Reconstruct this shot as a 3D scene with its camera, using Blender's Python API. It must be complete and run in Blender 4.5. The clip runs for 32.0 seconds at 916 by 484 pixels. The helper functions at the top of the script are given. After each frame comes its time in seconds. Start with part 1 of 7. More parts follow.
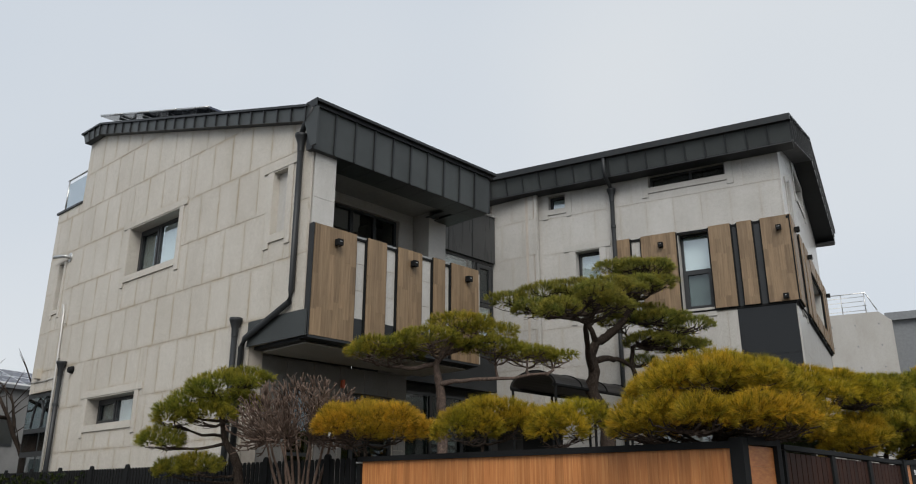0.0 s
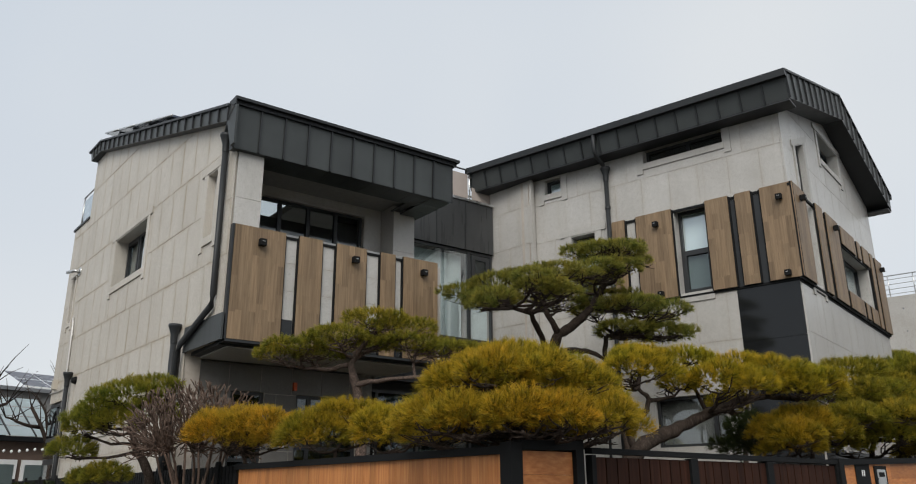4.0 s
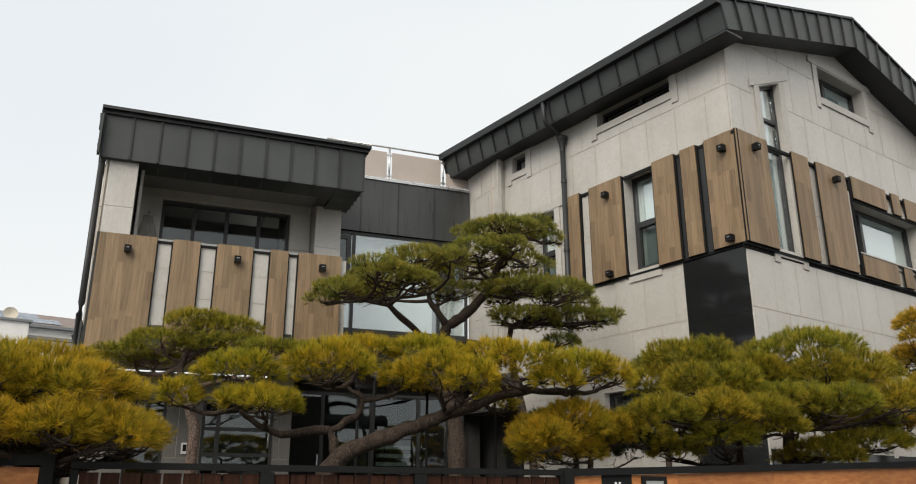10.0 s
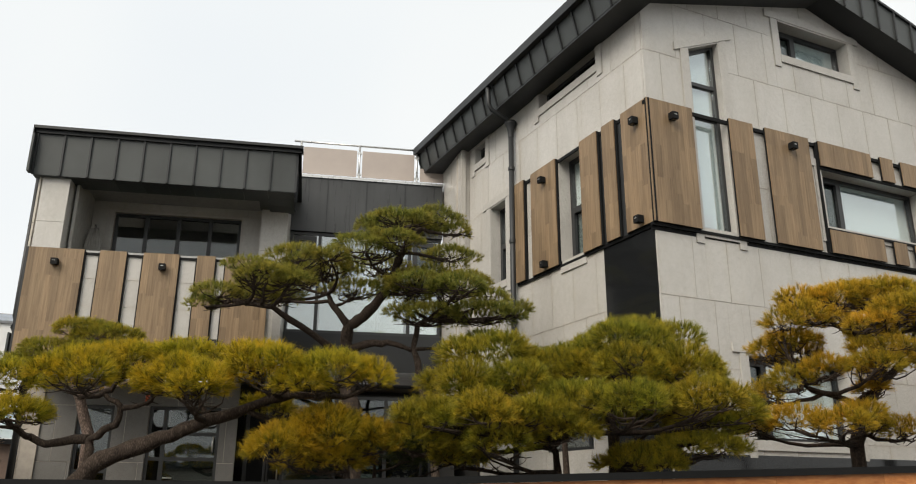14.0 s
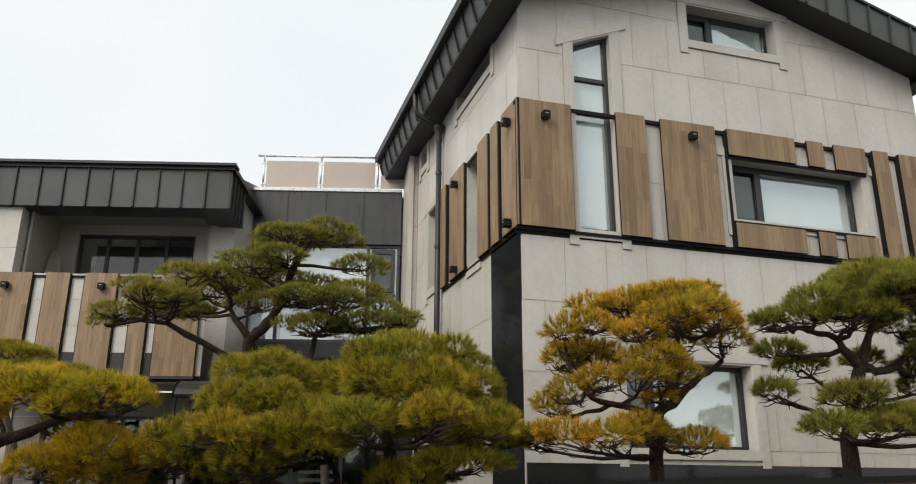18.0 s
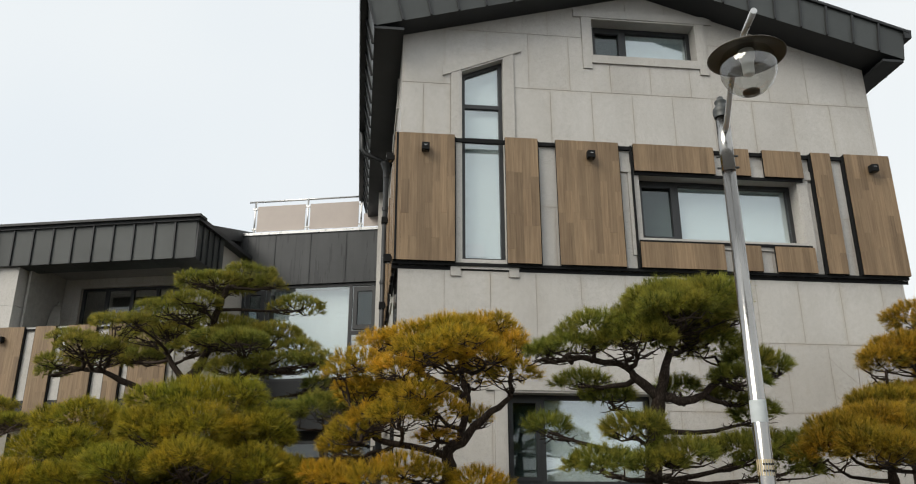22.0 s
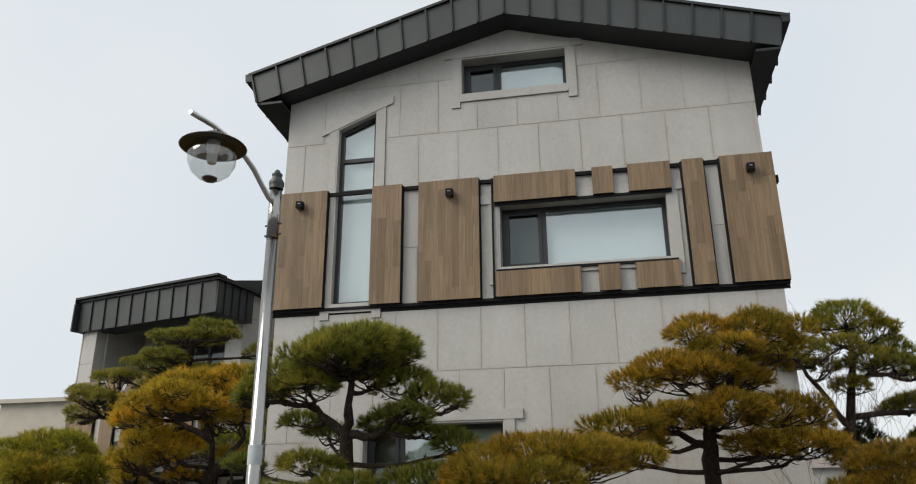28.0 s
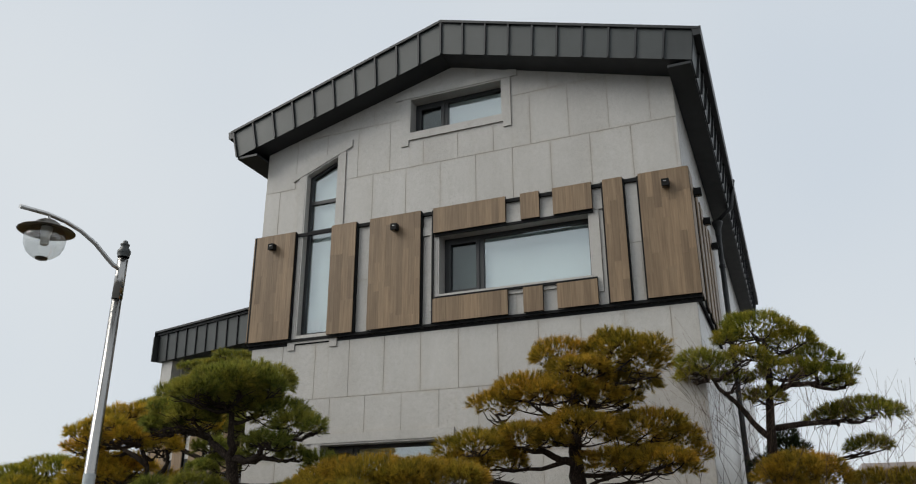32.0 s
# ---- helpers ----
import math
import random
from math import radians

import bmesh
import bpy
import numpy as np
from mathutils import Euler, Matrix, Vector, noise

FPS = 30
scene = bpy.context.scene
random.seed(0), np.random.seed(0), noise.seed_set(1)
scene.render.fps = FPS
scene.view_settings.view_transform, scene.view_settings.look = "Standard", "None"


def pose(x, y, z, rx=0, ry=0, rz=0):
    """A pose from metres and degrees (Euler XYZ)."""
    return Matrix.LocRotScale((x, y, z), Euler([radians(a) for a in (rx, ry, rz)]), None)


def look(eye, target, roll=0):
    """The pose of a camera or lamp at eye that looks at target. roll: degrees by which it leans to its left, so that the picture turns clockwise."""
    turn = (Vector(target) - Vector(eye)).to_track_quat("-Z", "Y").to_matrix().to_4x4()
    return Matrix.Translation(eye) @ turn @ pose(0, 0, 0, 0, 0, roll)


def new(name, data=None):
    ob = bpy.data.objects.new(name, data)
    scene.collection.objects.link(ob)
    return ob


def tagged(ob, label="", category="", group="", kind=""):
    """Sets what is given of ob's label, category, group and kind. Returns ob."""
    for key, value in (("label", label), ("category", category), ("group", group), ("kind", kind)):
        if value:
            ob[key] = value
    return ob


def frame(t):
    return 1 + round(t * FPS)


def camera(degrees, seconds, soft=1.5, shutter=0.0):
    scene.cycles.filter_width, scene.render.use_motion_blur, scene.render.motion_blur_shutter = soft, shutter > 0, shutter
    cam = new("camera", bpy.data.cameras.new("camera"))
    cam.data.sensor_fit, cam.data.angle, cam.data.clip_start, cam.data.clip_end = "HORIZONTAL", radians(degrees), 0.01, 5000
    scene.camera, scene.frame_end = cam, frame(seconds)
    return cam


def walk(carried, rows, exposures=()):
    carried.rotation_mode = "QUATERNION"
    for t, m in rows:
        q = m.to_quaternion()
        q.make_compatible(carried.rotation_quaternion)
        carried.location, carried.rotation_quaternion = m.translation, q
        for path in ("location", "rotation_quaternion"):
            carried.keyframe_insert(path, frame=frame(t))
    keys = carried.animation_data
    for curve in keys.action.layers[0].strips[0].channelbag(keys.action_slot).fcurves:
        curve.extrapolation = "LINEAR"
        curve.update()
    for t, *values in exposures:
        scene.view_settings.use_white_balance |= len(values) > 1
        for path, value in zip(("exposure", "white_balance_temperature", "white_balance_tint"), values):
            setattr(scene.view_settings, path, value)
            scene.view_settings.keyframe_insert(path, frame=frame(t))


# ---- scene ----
cam = camera(60.0, 32.0, soft=1.1)
PATH = [
    (0, (1.478, -17.028, 1.438), (0.558, -15.366, 2.061), 0.1),
    (0.5, (1.676, -16.895, 1.438), (0.744, -15.239, 2.061), -0.1),
    (1, (1.921, -16.721, 1.461), (0.934, -15.098, 2.087), -0.1),
    (1.5, (2.135, -16.443, 1.48), (1.083, -14.858, 2.099), -0.2),
    (2, (2.384, -16.097, 1.504), (1.282, -14.547, 2.123), -0.2),
    (2.5, (2.707, -15.736, 1.524), (1.589, -14.198, 2.144), -0.2),
    (3, (3.006, -15.34, 1.546), (1.859, -13.822, 2.163), -0.2),
    (3.5, (3.34, -14.984, 1.561), (2.177, -13.478, 2.177), -0.3),
    (5.5, (4.652, -13.743, 1.617), (3.378, -12.328, 2.228), -0.1),
    (6, (4.949, -13.39, 1.632), (3.649, -11.998, 2.243), -0.0),
    (6.5, (5.214, -13.012, 1.647), (3.89, -11.644, 2.261), -0.1),
    (7, (5.445, -12.62, 1.657), (4.078, -11.293, 2.267), -0.1),
    (7.5, (5.643, -12.253, 1.661), (4.254, -10.95, 2.272), 0.0),
    (8, (5.823, -11.859, 1.668), (4.414, -10.581, 2.285), -0.0),
    (8.5, (6.014, -11.45, 1.675), (4.566, -10.214, 2.289), -0.2),
    (9, (6.205, -11.019, 1.683), (4.725, -9.822, 2.297), -0.2),
    (9.5, (6.367, -10.564, 1.697), (4.859, -9.403, 2.312), -0.1),
    (10, (6.505, -10.073, 1.722), (4.967, -8.951, 2.335), -0.0),
    (10.5, (6.728, -9.616, 1.737), (5.168, -8.529, 2.356), -0.0),
    (11, (6.956, -9.184, 1.752), (5.364, -8.14, 2.363), 0.0),
    (11.5, (7.153, -8.767, 1.77), (5.552, -7.736, 2.382), 0.1),
    (12, (7.359, -8.36, 1.785), (5.737, -7.365, 2.402), 0.0),
    (12.5, (7.524, -7.942, 1.795), (5.872, -6.992, 2.403), 0.1),
    (13, (7.659, -7.51, 1.809), (5.985, -6.601, 2.418), 0.3),
    (13.5, (7.803, -7.086, 1.829), (6.099, -6.238, 2.442), 0.3),
    (14, (7.899, -6.679, 1.858), (6.179, -5.858, 2.464), 0.3),
    (14.5, (8.038, -6.308, 1.877), (6.317, -5.488, 2.484), 0.3),
    (15, (8.213, -5.965, 1.888), (6.496, -5.142, 2.499), 0.2),
    (15.5, (8.355, -5.607, 1.904), (6.634, -4.79, 2.51), 0.1),
    (17.5, (9.022, -3.998, 2.051), (7.225, -3.348, 2.642), 0.2),
    (18, (9.16, -3.619, 2.064), (7.334, -3.059, 2.656), 0.3),
    (18.5, (9.228, -3.257, 2.078), (7.385, -2.744, 2.662), 0.2),
    (19, (9.314, -2.877, 2.088), (7.454, -2.438, 2.678), 0.1),
    (19.5, (9.402, -2.491, 2.095), (7.525, -2.157, 2.7), 0.1),
    (20, (9.457, -2.1, 2.108), (7.574, -1.835, 2.728), 0.0),
    (20.5, (9.564, -1.664, 2.12), (7.684, -1.424, 2.757), 0.1),
    (21, (9.69, -1.212, 2.137), (7.815, -0.973, 2.789), 0.2),
    (21.5, (9.771, -0.777, 2.158), (7.894, -0.547, 2.809), -0.1),
    (22, (9.828, -0.309, 2.184), (7.953, -0.084, 2.841), -0.1),
    (22.5, (9.898, 0.162, 2.207), (8.019, 0.344, 2.867), -0.1),
    (23, (9.914, 0.624, 2.225), (8.031, 0.754, 2.888), -0.1),
    (23.5, (9.993, 1.066, 2.225), (8.111, 1.14, 2.897), -0.1),
    (24, (10.055, 1.46, 2.22), (8.171, 1.448, 2.891), -0.1),
    (24.5, (10.059, 1.868, 2.231), (8.177, 1.828, 2.908), -0.2),
    (25, (10.138, 2.285, 2.228), (8.26, 2.224, 2.913), -0.1),
    (25.5, (10.2, 2.709, 2.221), (8.322, 2.607, 2.903), -0.1),
    (26, (10.212, 3.136, 2.228), (8.339, 2.996, 2.917), -0.2),
    (26.5, (10.296, 3.571, 2.227), (8.431, 3.384, 2.925), -0.3),
    (28.5, (10.557, 5.205, 2.29), (8.723, 4.807, 2.983), -0.4),
    (29, (10.623, 5.613, 2.293), (8.804, 5.164, 2.991), -0.4),
    (29.5, (10.654, 6.017, 2.297), (8.845, 5.523, 2.993), -0.4),
    (30, (10.632, 6.414, 2.305), (8.83, 5.894, 2.999), -0.4),
    (30.5, (10.61, 6.825, 2.31), (8.82, 6.268, 3.007), -0.4),
    (31, (10.574, 7.241, 2.314), (8.802, 6.629, 3.012), -0.4),
    (31.5, (10.502, 7.651, 2.324), (8.75, 6.986, 3.022), -0.4),
    (32, (10.444, 8.083, 2.329), (8.714, 7.37, 3.034), -0.2),
]
EXPOSURE = [(0, 0.02, 6480, 10), (3.5, 0.05, 6520, 10), (6, 0.18, 6720, 10), (9, 0.39, 6980, 10), (13, 0.52, 7180, 10), (17, 0.53, 7150, 10), (20, 0.52, 6980, 9.5), (22, 0.43, 6920, 9), (24, 0.39, 6870, 9), (25.5, 0.22, 6830, 9), (28.5, 0.24, 6720, 9), (30, 0.1, 6620, 9), (32, 0.06, 6580, 9)]
walk(cam, [(t, look(eye, target, roll)) for t, eye, target, roll in PATH], EXPOSURE)
# ---------------------------------------------------------------- world and light
SUN_DIR = Vector((0.39, -0.64, 0.66)).normalized()
world = bpy.data.worlds.new("overcast_sky")
scene.world = world
world.use_nodes = True
wn, wl = world.node_tree.nodes, world.node_tree.links
wn.clear()
w_out = wn.new("ShaderNodeOutputWorld")
w_bg = wn.new("ShaderNodeBackground")
w_sky = wn.new("ShaderNodeTexSky")
w_sky.sky_type = "NISHITA"
w_sky.sun_disc = False
w_sky.sun_elevation = math.asin(SUN_DIR.z)
w_sky.sun_rotation = math.atan2(SUN_DIR.x, SUN_DIR.y)
w_sky.air_density, w_sky.dust_density, w_sky.ozone_density = 1.0, 3.0, 1.0
w_co = wn.new("ShaderNodeTexCoord")
w_noise = wn.new("ShaderNodeTexNoise")
w_noise.inputs["Scale"].default_value = 1.1
w_noise.inputs["Detail"].default_value = 3.0
w_ramp = wn.new("ShaderNodeValToRGB")
w_ramp.color_ramp.elements[0].position, w_ramp.color_ramp.elements[0].color = 0.3, (8.2, 9.1, 10.2, 1)
w_ramp.color_ramp.elements[1].position, w_ramp.color_ramp.elements[1].color = 0.7, (10.15, 10.6, 10.95, 1)
w_mix = wn.new("ShaderNodeMix")
w_mix.data_type = "RGBA"
w_mix.inputs[0].default_value = 0.9
wl.new(w_co.outputs["Generated"], w_noise.inputs["Vector"])
wl.new(w_noise.outputs["Fac"], w_ramp.inputs["Fac"])
wl.new(w_sky.outputs["Color"], w_mix.inputs[6])
wl.new(w_ramp.outputs["Color"], w_mix.inputs[7])
wl.new(w_mix.outputs[2], w_bg.inputs["Color"])
w_bg.inputs["Strength"].default_value = 0.075
wl.new(w_bg.outputs[0], w_out.inputs["Surface"])

sun_data = bpy.data.lights.new("sun", "SUN")
sun_data.energy, sun_data.angle, sun_data.color = 2.3, radians(40), (1.0, 0.965, 0.91)
sun = new("sun", sun_data)
sun.matrix_world = look(SUN_DIR * 60, (0, 0, 0))


# ---------------------------------------------------------------- materials
class Nodes:
    """A small helper that wires a Principled material."""

    def __init__(self, name, rough=0.6, metal=0.0, spec=0.5):
        self.mat = bpy.data.materials.new(name)
        self.mat.use_nodes = True
        self.n, self.l = self.mat.node_tree.nodes, self.mat.node_tree.links
        self.p = self.n["Principled BSDF"]
        self.p.inputs["Roughness"].default_value = rough
        self.p.inputs["Metallic"].default_value = metal
        self.p.inputs["Specular IOR Level"].default_value = spec
        self.co = self.n.new("ShaderNodeTexCoord")
        self.geo = self.n.new("ShaderNodeNewGeometry")
        self.info = self.n.new("ShaderNodeObjectInfo")

    def scaled(self, scale, world_space=True):
        m = self.n.new("ShaderNodeMapping")
        m.inputs["Scale"].default_value = scale
        self.l.new(self.geo.outputs["Position"] if world_space else self.co.outputs["Object"], m.inputs["Vector"])
        return m.outputs["Vector"]

    def noise(self, scale, vector, detail=4.0, rough=0.6):
        t = self.n.new("ShaderNodeTexNoise")
        t.inputs["Scale"].default_value, t.inputs["Detail"].default_value, t.inputs["Roughness"].default_value = scale, detail, rough
        self.l.new(vector, t.inputs["Vector"])
        return t.outputs["Fac"]

    def ramp(self, fac, stops):
        r = self.n.new("ShaderNodeValToRGB")
        e = r.color_ramp.elements
        while len(e) < len(stops):
            e.new(0.5)
        for el, (pos, col) in zip(e, stops):
            el.position, el.color = pos, (*col, 1)
        self.l.new(fac, r.inputs["Fac"])
        return r.outputs["Color"]

    def mix(self, a, b, fac, kind="MIX"):
        m = self.n.new("ShaderNodeMix")
        m.data_type, m.blend_type = "RGBA", kind
        for socket, value in ((m.inputs[0], fac), (m.inputs[6], a), (m.inputs[7], b)):
            if isinstance(value, bpy.types.NodeSocket):
                self.l.new(value, socket)
            elif isinstance(value, tuple):
                socket.default_value = (*value, 1)
            else:
                socket.default_value = value
        return m.outputs[2]

    def colour(self, c):
        if isinstance(c, tuple):
            self.p.inputs["Base Color"].default_value = (*c, 1)
        else:
            self.l.new(c, self.p.inputs["Base Color"])
        return self

    def rough(self, fac, low, high):
        m = self.n.new("ShaderNodeMapRange")
        m.inputs["To Min"].default_value, m.inputs["To Max"].default_value = low, high
        self.l.new(fac, m.inputs["Value"])
        self.l.new(m.outputs[0], self.p.inputs["Roughness"])
        return self

    def bump(self, fac, strength=0.2, distance=0.01):
        b = self.n.new("ShaderNodeBump")
        b.inputs["Strength"].default_value, b.inputs["Distance"].default_value = strength, distance
        self.l.new(fac, b.inputs["Height"])
        self.l.new(b.outputs[0], self.p.inputs["Normal"])
        return self


def clear_plastic(name):
    """A thin clear shell: a faint mirror over what lies behind."""
    m = bpy.data.materials.new(name)
    m.use_nodes = True
    n, l = m.node_tree.nodes, m.node_tree.links
    n.clear()
    out, tr, gl, mx = (n.new(k) for k in ("ShaderNodeOutputMaterial", "ShaderNodeBsdfTransparent", "ShaderNodeBsdfGlossy", "ShaderNodeMixShader"))
    tr.inputs["Color"].default_value = (0.86, 0.87, 0.86, 1)
    gl.inputs["Roughness"].default_value = 0.08
    face = n.new("ShaderNodeLayerWeight")
    face.inputs["Blend"].default_value = 0.5
    lw = n.new("ShaderNodeMath")
    lw.operation = "POWER"
    lw.inputs[1].default_value = 4.0
    l.new(face.outputs["Facing"], lw.inputs[0])
    mr = n.new("ShaderNodeMapRange")
    mr.inputs["To Min"].default_value, mr.inputs["To Max"].default_value = 0.17, 0.6
    l.new(lw.outputs[0], mr.inputs["Value"])
    l.new(mr.outputs[0], mx.inputs[0])
    l.new(tr.outputs[0], mx.inputs[1])
    l.new(gl.outputs[0], mx.inputs[2])
    l.new(mx.outputs[0], out.inputs["Surface"])
    return m


def granite(name, tone, warm=0.0, streaks=0.35, halo=0.0, hue=(1.0, 1.0, 1.0), rough=0.55):
    """Flamed granite: salt-and-pepper grain, clouds, rain runs and seepage along the joints."""
    k = Nodes(name, rough)
    fine = k.noise(150, k.scaled((1, 1, 1)), 2, 0.75)
    t = tone
    speck = k.ramp(fine, [(0.30, (t * 0.5, t * 0.49, t * 0.47)), (0.47, (t * 0.98, t * 0.97, t * 0.95)), (0.55, (t * 1.03, t * 1.02, t)), (0.70, (t * 1.2, t * 1.19, t * 1.17))])
    large = k.noise(1.3, k.scaled((1, 1, 0.7)), 5)
    cloud = k.ramp(large, [(0.3, (0.9, 0.885 - warm * 0.3, 0.86 - warm)), (0.7, (1.04, 1.03, 1.01))])
    c = k.mix(k.mix(speck, hue, 1.0, "MULTIPLY"), cloud, 1.0, "MULTIPLY")
    blot = k.noise(16, k.scaled((1, 1, 1)), 4, 0.7)
    c = k.mix(c, k.ramp(blot, [(0.3, (0.93, 0.92, 0.905)), (0.7, (1.05, 1.05, 1.05))]), 1.0, "MULTIPLY")
    tint = k.ramp(k.info.outputs["Random"], [(0.0, (0.96, 0.953, 0.945)), (0.5, (1, 0.997, 0.99)), (1.0, (1.02, 1.02, 1.02))])
    c = k.mix(c, tint, 1.0, "MULTIPLY")
    run = k.noise(1.0, k.scaled((5.5, 5.5, 0.35)), 5, 0.65)
    stain = k.ramp(run, [(0.45, (1, 1, 1)), (0.75, (0.8, 0.765, 0.71))])
    c = k.mix(c, stain, streaks, "MULTIPLY")
    if halo:
        edge = k.n.new("ShaderNodeAttribute")
        edge.attribute_name = "edge"
        seep = k.noise(2.6, k.scaled((1, 1, 0.6)), 5, 0.7)
        amount = k.mix(k.ramp(edge.outputs["Fac"], [(0.0, (0, 0, 0)), (0.55, (0.22,) * 3), (1.0, (1, 1, 1))]), k.ramp(seep, [(0.36, (0.12,) * 3), (0.62, (1, 1, 1))]), 1.0, "MULTIPLY")
        c = k.mix(c, k.mix(c, (0.78, 0.70, 0.58), 1.0, "MULTIPLY"), k.mix((0, 0, 0), amount, halo))
    return k.colour(c).bump(fine, 0.15, 0.003).mat


def wood(name, dark, mid, light, axis, rough=0.55, spread=0.25, wear=0.3):
    """Sawn boards; axis is the grain's direction, 0, 1 or 2."""
    k = Nodes(name, rough, 0, 0.35)
    s = [38.0, 38.0, 38.0]
    s[axis] = 1.6
    jig = k.n.new("ShaderNodeVectorMath")
    jig.operation = "ADD"
    rnd = k.n.new("ShaderNodeMath")
    rnd.operation = "MULTIPLY"
    rnd.inputs[1].default_value = 37.0
    k.l.new(k.info.outputs["Random"], rnd.inputs[0])
    k.l.new(k.scaled(tuple(s)), jig.inputs[0])
    k.l.new(rnd.outputs[0], jig.inputs[1])
    grain = k.noise(1.0, jig.outputs[0], 6, 0.62)
    c = k.ramp(grain, [(0.28, dark), (0.5, mid), (0.72, light)])
    board = k.ramp(k.info.outputs["Random"], [(0.0, (1 - spread, 1 - spread * 1.05, 1 - spread * 1.1)), (0.5, (1, 1, 1)), (1.0, (1 + spread * 0.6, 1 + spread * 0.55, 1 + spread * 0.5))])
    c = k.mix(c, board, 1.0, "MULTIPLY")
    blot = k.noise(2.1, k.scaled((1, 1, 0.45)), 5)
    c = k.mix(c, k.ramp(blot, [(0.35, (1, 1, 1)), (0.75, (0.74, 0.72, 0.72))]), wear, "MULTIPLY")
    return k.colour(c).rough(grain, rough - 0.1, rough + 0.15).bump(grain, 0.25, 0.004).mat


def metal_sheet(name, tone, rough=0.42, streak=0.5):
    k = Nodes(name, rough, 0.2, 0.4)
    big = k.noise(1.1, k.scaled((1, 1, 1)), 4)
    run = k.noise(1.0, k.scaled((7, 7, 0.5)), 5)
    c = k.ramp(big, [(0.3, tuple(t * 0.85 for t in tone)), (0.7, tuple(t * 1.2 for t in tone))])
    c = k.mix(c, k.ramp(run, [(0.4, (1, 1, 1)), (0.8, (1.5, 1.5, 1.5))]), streak, "MULTIPLY")
    c = k.mix(c, k.ramp(k.info.outputs["Random"], [(0.0, (0.88,) * 3), (1.0, (1.12,) * 3)]), 1.0, "MULTIPLY")
    return k.colour(c).rough(run, rough - 0.08, rough + 0.14).bump(big, 0.06, 0.02).mat


def plain(name, col, rough=0.5, metal=0.0, vary=0.12, scale=9.0):
    k = Nodes(name, rough, metal)
    f = k.noise(scale, k.scaled((1, 1, 1)), 5)
    c = k.ramp(f, [(0.3, tuple(v * (1 - vary) for v in col)), (0.7, tuple(min(1, v * (1 + vary)) for v in col))])
    return k.colour(c).rough(f, max(0.03, rough - 0.06), rough + 0.08).mat


def window_glass(name, tint, clear):
    """A coated pane: mirror-like at its face, tinted where one sees through."""
    m = bpy.data.materials.new(name)
    m.use_nodes = True
    n, l = m.node_tree.nodes, m.node_tree.links
    n.clear()
    out, tr, gl, mx = (n.new(k) for k in ("ShaderNodeOutputMaterial", "ShaderNodeBsdfTransparent", "ShaderNodeBsdfGlossy", "ShaderNodeMixShader"))
    tr.inputs["Color"].default_value = (*tint, 1)
    gl.inputs["Color"].default_value = (0.92, 0.955, 0.97, 1)
    gl.inputs["Roughness"].default_value = 0.015
    face = n.new("ShaderNodeLayerWeight")
    face.inputs["Blend"].default_value = 0.5
    fr = n.new("ShaderNodeMath")
    fr.operation = "POWER"
    fr.inputs[1].default_value = 4.0
    l.new(face.outputs["Facing"], fr.inputs[0])
    mr = n.new("ShaderNodeMapRange")
    mr.inputs["To Min"].default_value, mr.inputs["To Max"].default_value = 1 - clear, 1.0
    l.new(fr.outputs[0], mr.inputs["Value"])
    l.new(mr.outputs[0], mx.inputs[0])
    l.new(tr.outputs[0], mx.inputs[1])
    l.new(gl.outputs[0], mx.inputs[2])
    l.new(mx.outputs[0], out.inputs["Surface"])
    return m


def needle_mat(name, base, mid, tip):
    """Needles: dark green at the shoot with the cushion's inner shade put into it, paler to sunburnt at the tip; each
    shoot has a tone of its own.
    """
    k = Nodes(name, 0.5, 0, 0.3)
    tone = k.n.new("ShaderNodeAttribute")
    tone.attribute_name = "tone"
    c = k.ramp(tone.outputs["Fac"], [(0.0, base), (0.45, mid), (1.0, tip)])
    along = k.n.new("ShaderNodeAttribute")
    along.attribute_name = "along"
    # Base green taken down further, as painted shade between the shoots.
    shaded_root = tuple(v * 0.7 for v in base)
    c = k.mix(shaded_root, c, k.ramp(along.outputs["Fac"], [(0.0, (0.15,) * 3), (0.4, (0.85,) * 3), (1.0, (1, 1, 1))]))
    patch = k.noise(2.2, k.scaled((1, 1, 1)), 4)
    c = k.mix(c, k.ramp(patch, [(0.35, (0.88, 1.0, 0.95)), (0.65, (1.22, 1.09, 0.96))]), 0.9, "MULTIPLY")
    c = k.mix(c, k.ramp(k.info.outputs["Random"], [(0.0, (0.9, 0.96, 0.95)), (1.0, (1.12, 1.04, 0.95))]), 1.0, "MULTIPLY")
    k.colour(c)
    thin = k.n.new("ShaderNodeBsdfTranslucent")
    both = k.n.new("ShaderNodeMixShader")
    both.inputs[0].default_value = 0.5
    k.l.new(c, thin.inputs["Color"])
    k.l.new(k.p.outputs[0], both.inputs[1])
    k.l.new(thin.outputs[0], both.inputs[2])
    k.l.new(both.outputs[0], k.n["Material Output"].inputs["Surface"])
    return k.mat


